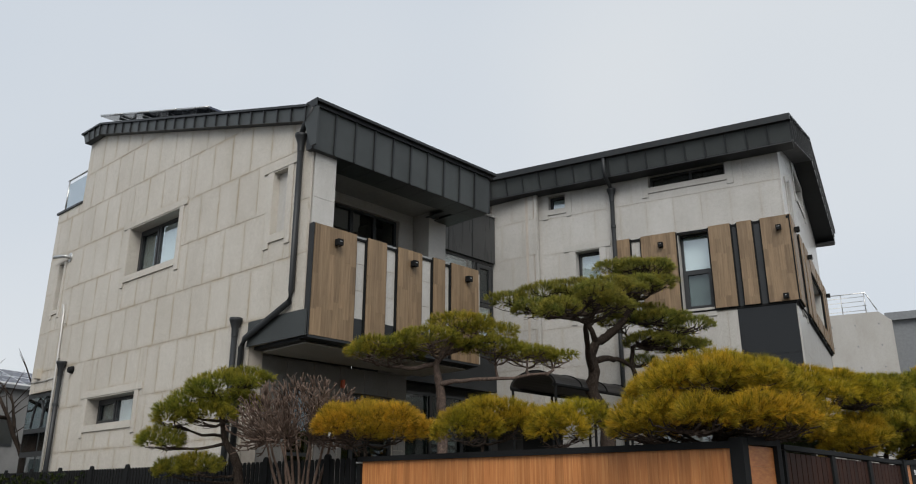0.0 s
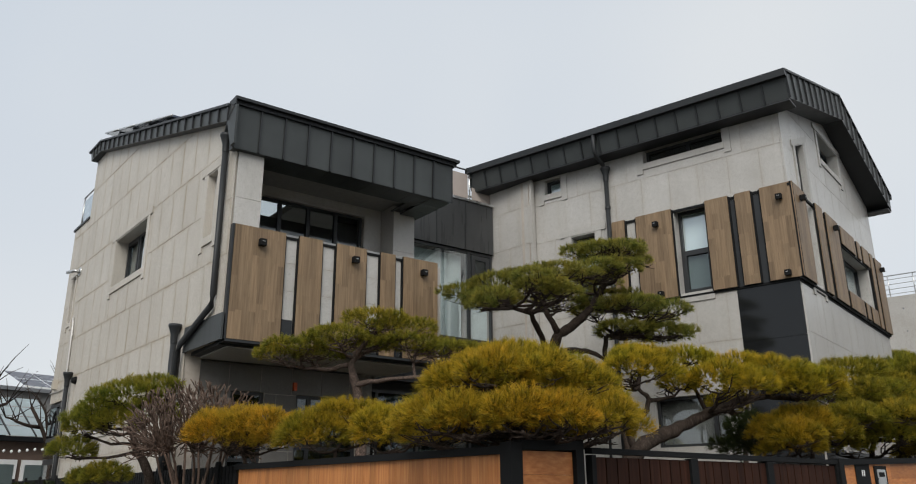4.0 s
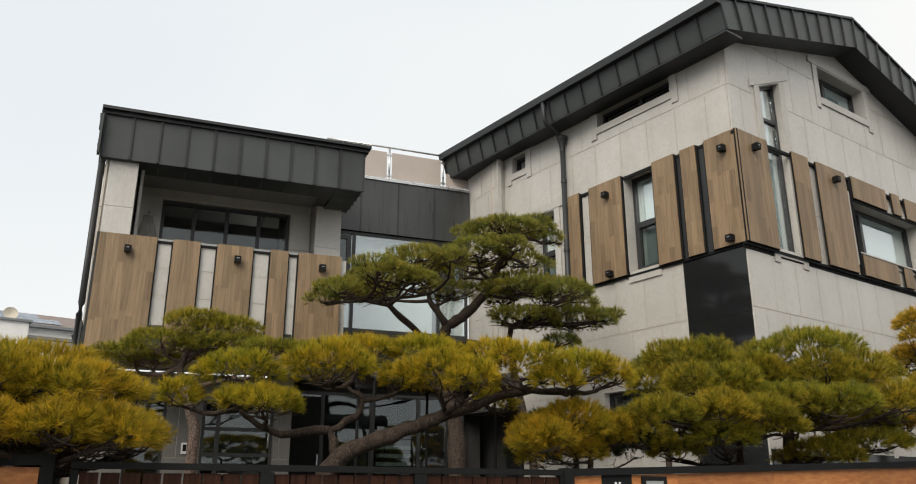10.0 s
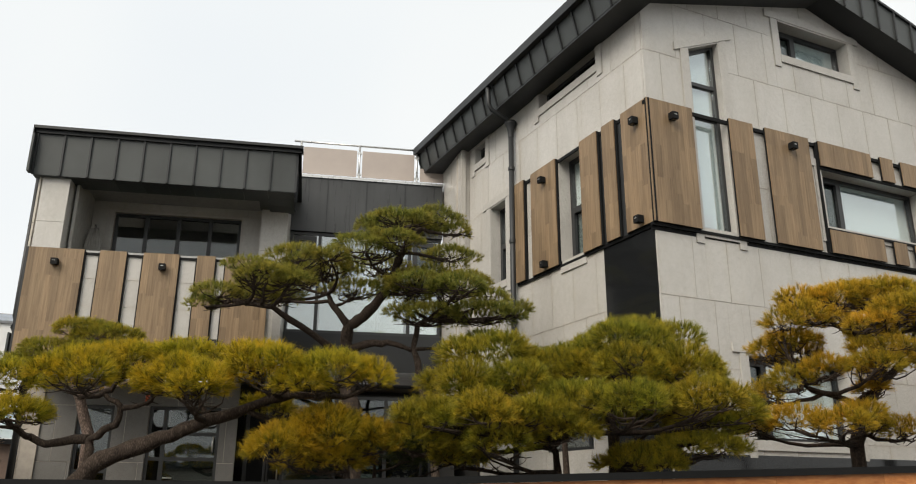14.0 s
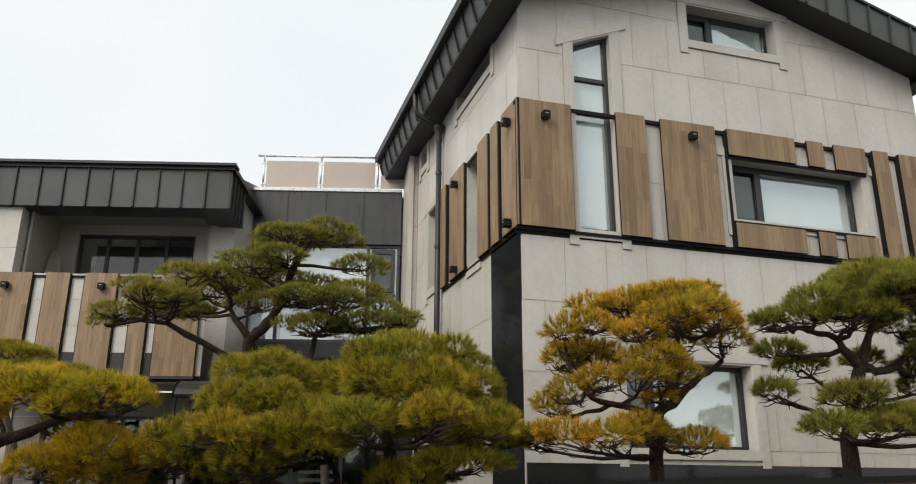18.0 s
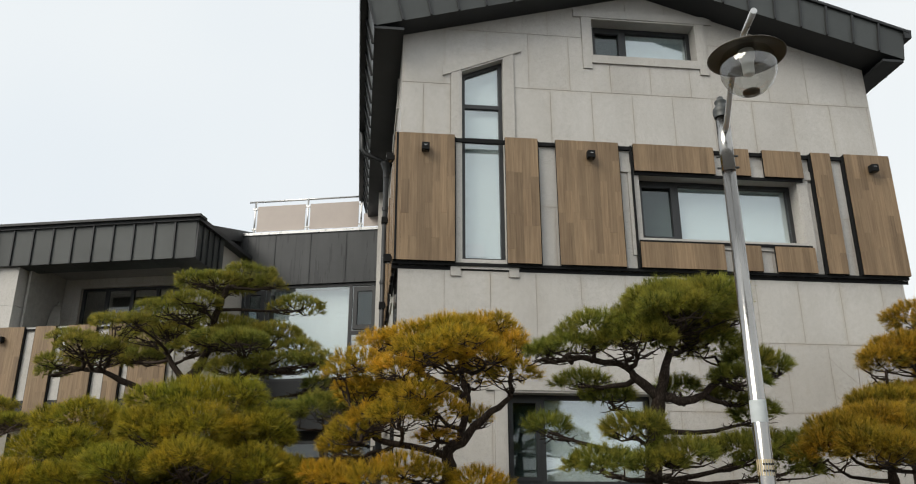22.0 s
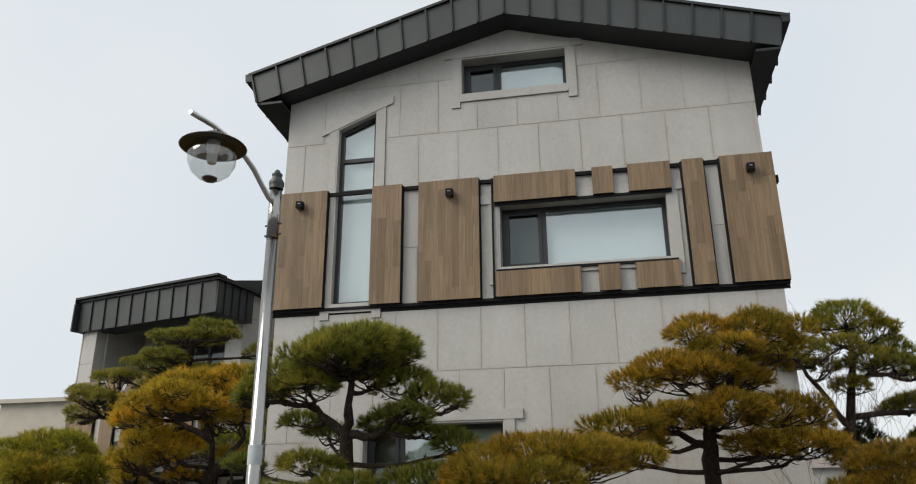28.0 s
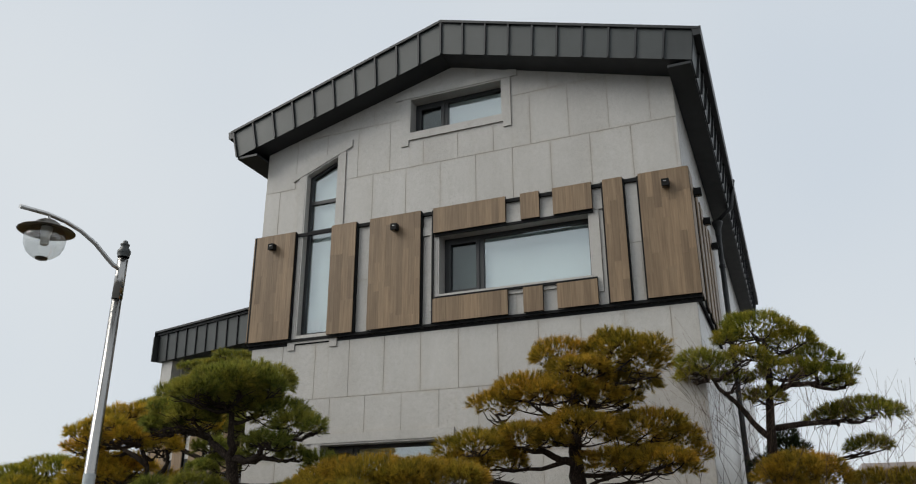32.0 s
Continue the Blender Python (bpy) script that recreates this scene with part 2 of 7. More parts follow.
STONE = granite("granite_cladding", 0.47, 0.0, 0.2, 0.35, rough=0.3)
STONE_SIDE = granite("stained_granite_cladding", 0.505, 0.02, 0.2, 1.0, (1.02, 0.985, 0.93))
# Darker copy of the cladding: the balcony's shade is put into the stone.
STONE_SHADED = granite("balcony_shaded_granite", 0.16, 0.02, 0.3)
STONE_TRIM = granite("granite_trim", 0.45, 0.0, 0.2)
JOINT = plain("joint_mortar", (0.40, 0.36, 0.315), 0.9)
PANEL_WOOD = wood("facade_boards", (0.154, 0.103, 0.059), (0.224, 0.155, 0.092), (0.288, 0.206, 0.126), 2, 0.5, 0.22, 0.75)
CEDAR = wood("cedar_fence", (0.34, 0.12, 0.035), (0.48, 0.19, 0.06), (0.6, 0.28, 0.1), 2, 0.45, 0.2, 0.35)
CEDAR_H = wood("cedar_rails", (0.3, 0.1, 0.03), (0.42, 0.16, 0.05), (0.52, 0.23, 0.08), 1, 0.45, 0.2, 0.35)
GATE_WOOD = wood("gate_slats", (0.018, 0.007, 0.004), (0.031, 0.012, 0.007), (0.05, 0.02, 0.012), 2, 0.6, 0.25, 0.3)
GATE_WOOD.node_tree.nodes["Principled BSDF"].inputs["Specular IOR Level"].default_value = 0.12
ZINC = metal_sheet("charcoal_metal", (0.046, 0.051, 0.051), 0.42, 0.25)
ZINC_DARK = metal_sheet("charcoal_trim", (0.022, 0.024, 0.026), 0.45, 0.25)
MID_METAL = metal_sheet("grey_metal_panel", (0.05, 0.052, 0.053), 0.26, 0.6)
BLACK_STONE = plain("black_granite", (0.012, 0.013, 0.014), 0.07, 0, 0.5, 60)
BLACK_STONE.node_tree.nodes["Principled BSDF"].inputs["Specular IOR Level"].default_value = 0.36
FRAME = plain("window_frame_paint", (0.022, 0.024, 0.026), 0.4)
BLACK = plain("black_steel", (0.01, 0.0105, 0.011), 0.65)
BLACK.node_tree.nodes["Principled BSDF"].inputs["Specular IOR Level"].default_value = 0.12
GLASS = window_glass("window_glass", (0.85, 0.885, 0.895), 0.78)
DOOR_GLASS = window_glass("door_glass", (0.78, 0.81, 0.81), 0.95)
GLASS_DARK = window_glass("dark_glass", (0.4, 0.45, 0.45), 0.92)
BLIND = plain("roller_blind", (0.74, 0.8, 0.78), 0.8, 0, 0.04, 2)
ROOM = plain("room_paint", (0.3, 0.29, 0.27), 0.9)
STEEL = plain("brushed_steel", (0.55, 0.55, 0.54), 0.28, 0.9)
POLE_STEEL = plain("polished_pole_steel", (0.36, 0.352, 0.338), 0.2, 1.0, 0.08, 3)
COPING = plain("grey_coping", (0.3, 0.3, 0.295), 0.45, 0.5)
GUARD_GLASS = window_glass("guard_glass", (0.62, 0.66, 0.68), 0.8)
LAMP_GREEN = plain("lamp_hood", (0.06, 0.05, 0.035), 0.3, 0.6)
BALUSTER = window_glass("frosted_panel", (0.5, 0.5, 0.5), 0.9)
FROST = plain("bronze_sheet", (0.38, 0.33, 0.3), 0.35, 0, 0.06, 2)
def bark(name, dark, mid, light):
    """Plated bark: dark cracks round paler scales."""
    k = Nodes(name, 0.9, 0, 0.2)
    v = k.n.new("ShaderNodeTexVoronoi")
    v.feature = "DISTANCE_TO_EDGE"
    v.inputs["Scale"].default_value = 1.0
    warp = k.n.new("ShaderNodeVectorMath")
    warp.operation = "ADD"
    wob = k.n.new("ShaderNodeTexNoise")
    wob.inputs["Scale"].default_value = 14.0
    k.l.new(k.scaled((1, 1, 1)), wob.inputs["Vector"])
    k.l.new(k.scaled((62, 62, 20)), warp.inputs[0])
    k.l.new(wob.outputs["Color"], warp.inputs[1])
    k.l.new(warp.outputs[0], v.inputs["Vector"])
    grit = k.noise(22, k.scaled((1, 1, 0.4)), 6, 0.75)
    plates = k.ramp(v.outputs["Distance"], [(0.0, dark), (0.2, mid), (0.7, light)])
    c = k.mix(plates, k.ramp(grit, [(0.3, (0.4, 0.37, 0.36)), (0.7, (1.35, 1.3, 1.25))]), 1.0, "MULTIPLY")
    return k.colour(c).bump(v.outputs["Distance"], 0.6, 0.012).mat


BARK_PALE = bark("pale_pine_bark", (0.06, 0.046, 0.04), (0.17, 0.13, 0.11), (0.31, 0.245, 0.215))
BARK = bark("pine_bark", (0.03, 0.023, 0.019), (0.062, 0.048, 0.039), (0.125, 0.1, 0.083))
TWIG = wood("bare_twigs", (0.055, 0.036, 0.027), (0.105, 0.07, 0.052), (0.22, 0.155, 0.12), 2, 0.8, 0.1, 0.3)
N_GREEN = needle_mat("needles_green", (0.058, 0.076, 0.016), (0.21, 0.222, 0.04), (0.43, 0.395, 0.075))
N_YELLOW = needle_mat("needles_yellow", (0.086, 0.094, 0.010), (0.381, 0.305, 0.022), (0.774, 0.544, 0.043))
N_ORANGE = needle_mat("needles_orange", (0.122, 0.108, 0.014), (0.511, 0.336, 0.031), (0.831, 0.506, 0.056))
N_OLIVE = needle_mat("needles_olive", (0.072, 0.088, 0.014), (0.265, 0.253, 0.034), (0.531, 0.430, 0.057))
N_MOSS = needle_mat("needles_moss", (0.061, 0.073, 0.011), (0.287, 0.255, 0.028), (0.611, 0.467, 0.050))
# Amber needles, darkened so the colour carries the shade on these pines.
N_AMBER_SHADED = needle_mat("needles_amber_shaded", (0.07, 0.068, 0.012), (0.33, 0.228, 0.026), (0.64, 0.395, 0.05))
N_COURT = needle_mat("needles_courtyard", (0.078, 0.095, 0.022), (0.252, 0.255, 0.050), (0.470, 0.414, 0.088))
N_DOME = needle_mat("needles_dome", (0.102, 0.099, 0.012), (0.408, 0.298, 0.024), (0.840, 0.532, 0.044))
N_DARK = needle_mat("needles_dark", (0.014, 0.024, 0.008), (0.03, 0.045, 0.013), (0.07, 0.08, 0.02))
ASPHALT = plain("asphalt", (0.09, 0.09, 0.088), 0.9, 0, 0.3, 30)
SOIL = plain("garden_soil", (0.09, 0.075, 0.05), 0.95, 0, 0.3, 12)
WHITE = plain("white_render", (0.72, 0.72, 0.71), 0.7, 0, 0.06, 2)
BEIGE = plain("beige_render", (0.46, 0.42, 0.35), 0.8, 0, 0.08, 2)
GREY_ROOF = plain("grey_roof", (0.16, 0.17, 0.18), 0.6)
PVBLUE = plain("solar_cells", (0.05, 0.06, 0.09), 0.2, 0, 0.2, 4)
CONCRETE = granite("pale_concrete", 0.42, 0.03, 0.3)
# Near-black for recess walls: the shade inside is put into their colour.
RECESS_SHADE = plain("recess_shade", (0.03, 0.03, 0.03), 0.9)


# ---------------------------------------------------------------- mesh helpers
def mesh_from(name, verts, faces):
    me = bpy.data.meshes.new(name)
    me.from_pydata(verts, [], faces)
    me.update()
    return me


def bm_box(bm, lo, hi, m=None, bevel=0.0):
    x0, y0, z0 = lo
    x1, y1, z1 = hi
    vs = [bm.verts.new(Vector(p)) for p in ((x0, y0, z0), (x1, y0, z0), (x1, y1, z0), (x0, y1, z0), (x0, y0, z1), (x1, y0, z1), (x1, y1, z1), (x0, y1, z1))]
    fs = [bm.faces.new([vs[i] for i in f]) for f in ((0, 3, 2, 1), (4, 5, 6, 7), (0, 1, 5, 4), (1, 2, 6, 5), (2, 3, 7, 6), (3, 0, 4, 7))]
    if bevel:
        bmesh.ops.bevel(bm, geom=list({e for f in fs for e in f.edges}), offset=bevel, segments=1, affect="EDGES")
        vs = [v for v in bm.verts if v.tag is False]
    if m is not None:
        for v in vs:
            if v.is_valid and not v.tag:
                v.co = m @ v.co
    for v in bm.verts:
        v.tag = True
    return bm


def box(lo, hi, m=None, bevel=0.0):
    return bm_box(bmesh.new(), lo, hi, m, bevel)


def bm_prism(bm, poly, w0, w1, m):
    """A polygon in (u, v), counter-clockwise, extruded from w0 (back) to w1 (front) and laid by m."""
    a = [bm.verts.new(m @ Vector((u, v, w0))) for u, v in poly]
    b = [bm.verts.new(m @ Vector((u, v, w1))) for u, v in poly]
    n = len(poly)
    bm.faces.new(b)
    bm.faces.new(a[::-1])
    for i in range(n):
        bm.faces.new((a[i], a[(i + 1) % n], b[(i + 1) % n], b[i]))
    for v in bm.verts:
        v.tag = True
    return bm


def prism(poly, w0, w1, m):
    return bm_prism(bmesh.new(), poly, w0, w1, m)


def bm_tube(bm, pts, radii, sides=8, cap=True):
    """A tapered tube through the points."""
    pts = [Vector(p) for p in pts]
    rings, ref = [], Vector((0.31, 0.17, 0.93))
    for i, p in enumerate(pts):
        d = (pts[min(i + 1, len(pts) - 1)] - pts[max(i - 1, 0)]).normalized()
        if abs(d.dot(ref)) > 0.95:
            ref = Vector((0.9, 0.3, 0.1))
        u = d.cross(ref).normalized()
        v = d.cross(u)
        rings.append([bm.verts.new(p + radii[i] * (math.cos(a) * u + math.sin(a) * v)) for a in (2 * math.pi * j / sides for j in range(sides))])
    for r0, r1 in zip(rings, rings[1:]):
        for j in range(sides):
            f = bm.faces.new((r0[j], r1[j], r1[(j + 1) % sides], r0[(j + 1) % sides]))
            f.smooth = True
    if cap:
        bm.faces.new(rings[0])
        bm.faces.new(rings[-1][::-1])
    for v in bm.verts:
        v.tag = True
    return bm


def tube(pts, radii, sides=8):
    if not isinstance(radii, (list, tuple)):
        radii = [radii] * len(pts)
    return bm_tube(bmesh.new(), pts, radii, sides)


def lathe(profile, centre, sides=24, bm=None):
    """Rings of (radius, height) turned round a vertical axis."""
    bm = bm or bmesh.new()
    c = Vector(centre)
    rings = [[bm.verts.new(c + Vector((max(r, 1e-4) * math.cos(a), max(r, 1e-4) * math.sin(a), h))) for a in (2 * math.pi * j / sides for j in range(sides))] for r, h in profile]
    for r0, r1 in zip(rings, rings[1:]):
        for j in range(sides):
            f = bm.faces.new((r0[j], r0[(j + 1) % sides], r1[(j + 1) % sides], r1[j]))
            f.smooth = True
    for v in bm.verts:
        v.tag = True
    return bm


def finish(name, bm, material):
    me = bpy.data.meshes.new(name)
    bmesh.ops.recalc_face_normals(bm, faces=bm.faces)
    bm.to_mesh(me)
    bm.free()
    me.materials.append(material)
    return new(name, me)


def part(name, bm, material, parent, label=""):
    ob = finish(name, bm, material)
    ob.parent = parent
    if parent.type == "EMPTY":
        ob.matrix_parent_inverse = parent.matrix_basis.inverted()
    if label:
        ob["label"] = label
    return ob


def thing(name, bm, material, label, category, group="", kind=""):
    return tagged(finish(name, bm, material), label, category, group, kind)


def group_thing(name, at, label, category, group="", kind=""):
    ob = new(name)
    ob.location = at
    ob.empty_display_size = 0.2
    return tagged(ob, label, category, group, kind)


# ---------------------------------------------------------------- frames of the walls (u along, v up, w outward)
def frame_of(origin, u_dir, su=1.0, sv=1.0):
    """u along the wall (in units of su), v up (in units of sv about z = 6.4), w outward."""
    u = Vector((u_dir[0], u_dir[1], 0)).normalized()
    w = Vector((u.y, -u.x, 0))
    u *= su
    return Matrix(((u.x, 0, w.x, origin[0]), (u.y, 0, w.y, origin[1]), (0, sv, 0, 6.4 * (1 - sv)), (0, 0, 0, 1)))


BASE = 1.0
XG, YF, YN, SV = -0.09, 0.082, 7.16, 0.985
GABLE = frame_of((XG, 0), (0.0055, 1), 0.982, SV)
FRONT = frame_of((0, YF), (1, 0), 1.0, SV)
NORTH = frame_of((0, YN), (-1, 0), 1.0, SV)
TB, TW = radians(15.0), radians(12.4)
D = Vector((math.sin(TB), math.cos(TB), 0))
WDIR = Vector((-math.cos(TW), math.sin(TW), 0))
CORNER = Vector((-6.372, -7.714, 0))
LEFT = frame_of(CORNER, -WDIR)
BALC = frame_of((-6.372, -7.65), D, 0.989)
MID = frame_of((-6.893, 0.007), D, 0.985)


def clip_half(poly, a, b, c):
    """Keeps the part of a polygon where a*u + b*v <= c."""
    out = []
    for i, p in enumerate(poly):
        q = poly[(i + 1) % len(poly)]
        dp, dq = a * p[0] + b * p[1] - c, a * q[0] + b * q[1] - c
        if dp <= 0:
            out.append(p)
        if dp * dq < 0:
            t = dp / (dp - dq)
            out.append((p[0] + t * (q[0] - p[0]), p[1] + t * (q[1] - p[1])))
    return out


def pieces(rect, holes, cuts):
    """A rectangle less rectangular holes, cut by half planes: a list of convex polygons."""
    rects = [rect]
    for h in holes:
        left = []
        for u0, v0, u1, v1 in rects:
            if h[0] >= u1 or h[2] <= u0 or h[1] >= v1 or h[3] <= v0:
                left.append((u0, v0, u1, v1))
                continue
            a, b = max(u0, h[0]), min(u1, h[2])
            if u0 < a:
                left.append((u0, v0, a, v1))
            if b < u1:
                left.append((b, v0, u1, v1))
            if v0 < h[1]:
                left.append((a, v0, b, h[1]))
            if h[3] < v1:
                left.append((a, h[3], b, v1))
        rects = left
    out = []
    for u0, v0, u1, v1 in rects:
        poly = [(u0, v0), (u1, v0), (u1, v1), (u0, v1)]
        for cut in cuts:
            poly = clip_half(poly, *cut) if len(poly) > 2 else []
        if len(poly) > 2 and max(p[0] for p in poly) - min(p[0] for p in poly) > 0.004 and max(p[1] for p in poly) - min(p[1] for p in poly) > 0.004:
            out.append(poly)
    return out


LATER, TRIMS = [], []


def clad_wall(name, label, m, u0, u1, v1, holes, cuts, rows, width, offset, thick=0.25, v0=BASE, skin=0.03, skip=(), stone=None):
    """A masonry wall with openings, and its stone slabs, each one laid over open joints."""
    bm = bmesh.new()
    for poly in pieces((u0 + 0.032, v0, u1 - 0.032, v1), holes, cuts):
        bm_prism(bm, poly, -skin - thick, -0.006, m)
    wall = thing(name, bm, JOINT, label, "wall", kind="structure")
    LATER.append((wall, m, u0, u1, v0, v1, holes, cuts, rows, width, offset, skin, skip, stone or STONE))
    return wall


def inset(poly, d):
    """A convex counter-clockwise polygon moved inward by d, or None where it is too narrow."""
    out, n = [], len(poly)
    for i in range(n):
        (ax, ay), (bx, by), (cx, cy) = poly[i - 1], poly[i], poly[(i + 1) % n]
        e, f = Vector((bx - ax, by - ay)), Vector((cx - bx, cy - by))
        if e.length < 1e-4 or f.length < 1e-4:
            return None
        e, f = e.normalized(), f.normalized()
        k = Vector((-e.y - f.y, e.x + f.x))
        c = 1 + e.dot(f)
        if c < 0.05:
            return None
        out.append((bx + k.x * d / c, by + k.y * d / c))
    us, vs = [p[0] for p in poly], [p[1] for p in poly]
    return out if min(max(us) - min(us), max(vs) - min(vs)) > 2.4 * d else None


def bm_slab(bm, poly, w0, w1, m):
    """A stone slab whose face carries an "edge" value that fades from its rim inward."""
    key = bm.verts.layers.float.get("edge") or bm.verts.layers.float.new("edge")
    inner = inset(poly, 0.1)
    back = [bm.verts.new(m @ Vector((u, v, w0))) for u, v in poly]
    rim = [bm.verts.new(m @ Vector((u, v, w1))) for u, v in poly]
    n = len(poly)
    for v in rim:
        v[key] = 1.0 if inner else 0.35
    for i in range(n):
        bm.faces.new((back[i], back[(i + 1) % n], rim[(i + 1) % n], rim[i]))
    if not inner:
        bm.faces.new(rim)
        return
    mid = [bm.verts.new(m @ Vector((u, v, w1))) for u, v in inner]
    bm.faces.new(mid)
    for i in range(n):
        bm.faces.new((rim[i], rim[(i + 1) % n], mid[(i + 1) % n], mid[i]))


def lay_slabs(wall, m, u0, u1, v0, v1, holes, cuts, rows, width, offset, skin, skip, stone):
    edges_of = [r for mm, r in TRIMS if mm == m]
    gap, edges = 0.008, [v0] + [r for r in rows if v0 < r < v1] + [v1]
    for i, (a, b) in enumerate(zip(edges, edges[1:])):
        start = u0 - width + (offset + (0.5 * width if i % 2 else 0)) % width
        u = start
        while u < u1:
            lo, hi = max(u, u0), min(u + width, u1)
            u += width
            if hi - lo < 0.03:
                continue
            got = pieces((lo + gap / 2, a + gap / 2, hi - gap / 2, b - gap / 2), list(holes) + list(skip) + edges_of, cuts)
            if not got:
                continue
            bm = bmesh.new()
            for poly in got:
                bm_slab(bm, poly, -skin, random.uniform(-0.0012, 0.0012), m)
            part("stone_slab", bm, stone, wall)


def trim_set(parent, m, u0, v0, u1, v1, w=0.135, horn=0.12, drop=0.1, top=None, proud=0.022, sill=True, stone=None):
    """The stone frame round an opening: two jambs that run past the sill, a head with horns and a sill."""
    tl, tr = (v1, v1) if top is None else top
    slope = (tr - tl) / (u1 - u0)
    at_top = lambda u: tl + slope * (u - u0)  # noqa: E731
    g = 0.005
    for u in (u0 - w, u1):
        TRIMS.append((m, (u - g, v0 - w - drop - g, u + w + g, min(at_top(u), at_top(u + w)))))
    if top is None:
        TRIMS.append((m, (u0 - w - horn - g, v1 - 0.001, u1 + w + horn + g, v1 + w + g)))
    if sill:
        TRIMS.append((m, (u0, v0 - w - g, u1, v0)))
    part("jamb", prism([(u0 - w, v0 - w - drop), (u0, v0 - w - drop), (u0, at_top(u0)), (u0 - w, at_top(u0 - w))], -0.05, proud, m), stone or STONE_TRIM, parent)
    part("jamb", prism([(u1, v0 - w - drop), (u1 + w, v0 - w - drop), (u1 + w, at_top(u1 + w)), (u1, at_top(u1))], -0.05, proud, m), stone or STONE_TRIM, parent)
    a, b = u0 - w - horn, u1 + w + horn
    part("head", prism([(a, at_top(a) + 0.002), (b, at_top(b) + 0.002), (b, at_top(b) + w), (a, at_top(a) + w)], -0.05, proud + 0.006, m), stone or STONE_TRIM, parent)
    if sill:
        part("sill", prism([(u0 + 0.002, v0 - w), (u1 - 0.002, v0 - w), (u1 - 0.002, v0), (u0 + 0.002, v0)], -0.2, proud + 0.004, m), stone or STONE_TRIM, parent)


def reveal(parent, m, u0, v0, u1, v1, depth=0.2, top=None, stone=None):
    """The stone lining of an opening."""
    tl, tr = (v1, v1) if top is None else top
    t = 0.025
    part("reveal", prism([(u0, v0), (u0 + t, v0), (u0 + t, tl - 0.01), (u0, tl - 0.01)], -depth - 0.05, 0.016, m), stone or STONE_TRIM, parent)
    part("reveal", prism([(u1 - t, v0), (u1, v0), (u1, tr - 0.01), (u1 - t, tr - 0.01)], -depth - 0.05, 0.016, m), stone or STONE_TRIM, parent)
    part("reveal", prism([(u0, tl - t), (u1, tr - t), (u1, tr), (u0, tl)], -depth - 0.05, 0.014, m), stone or STONE_TRIM, parent)


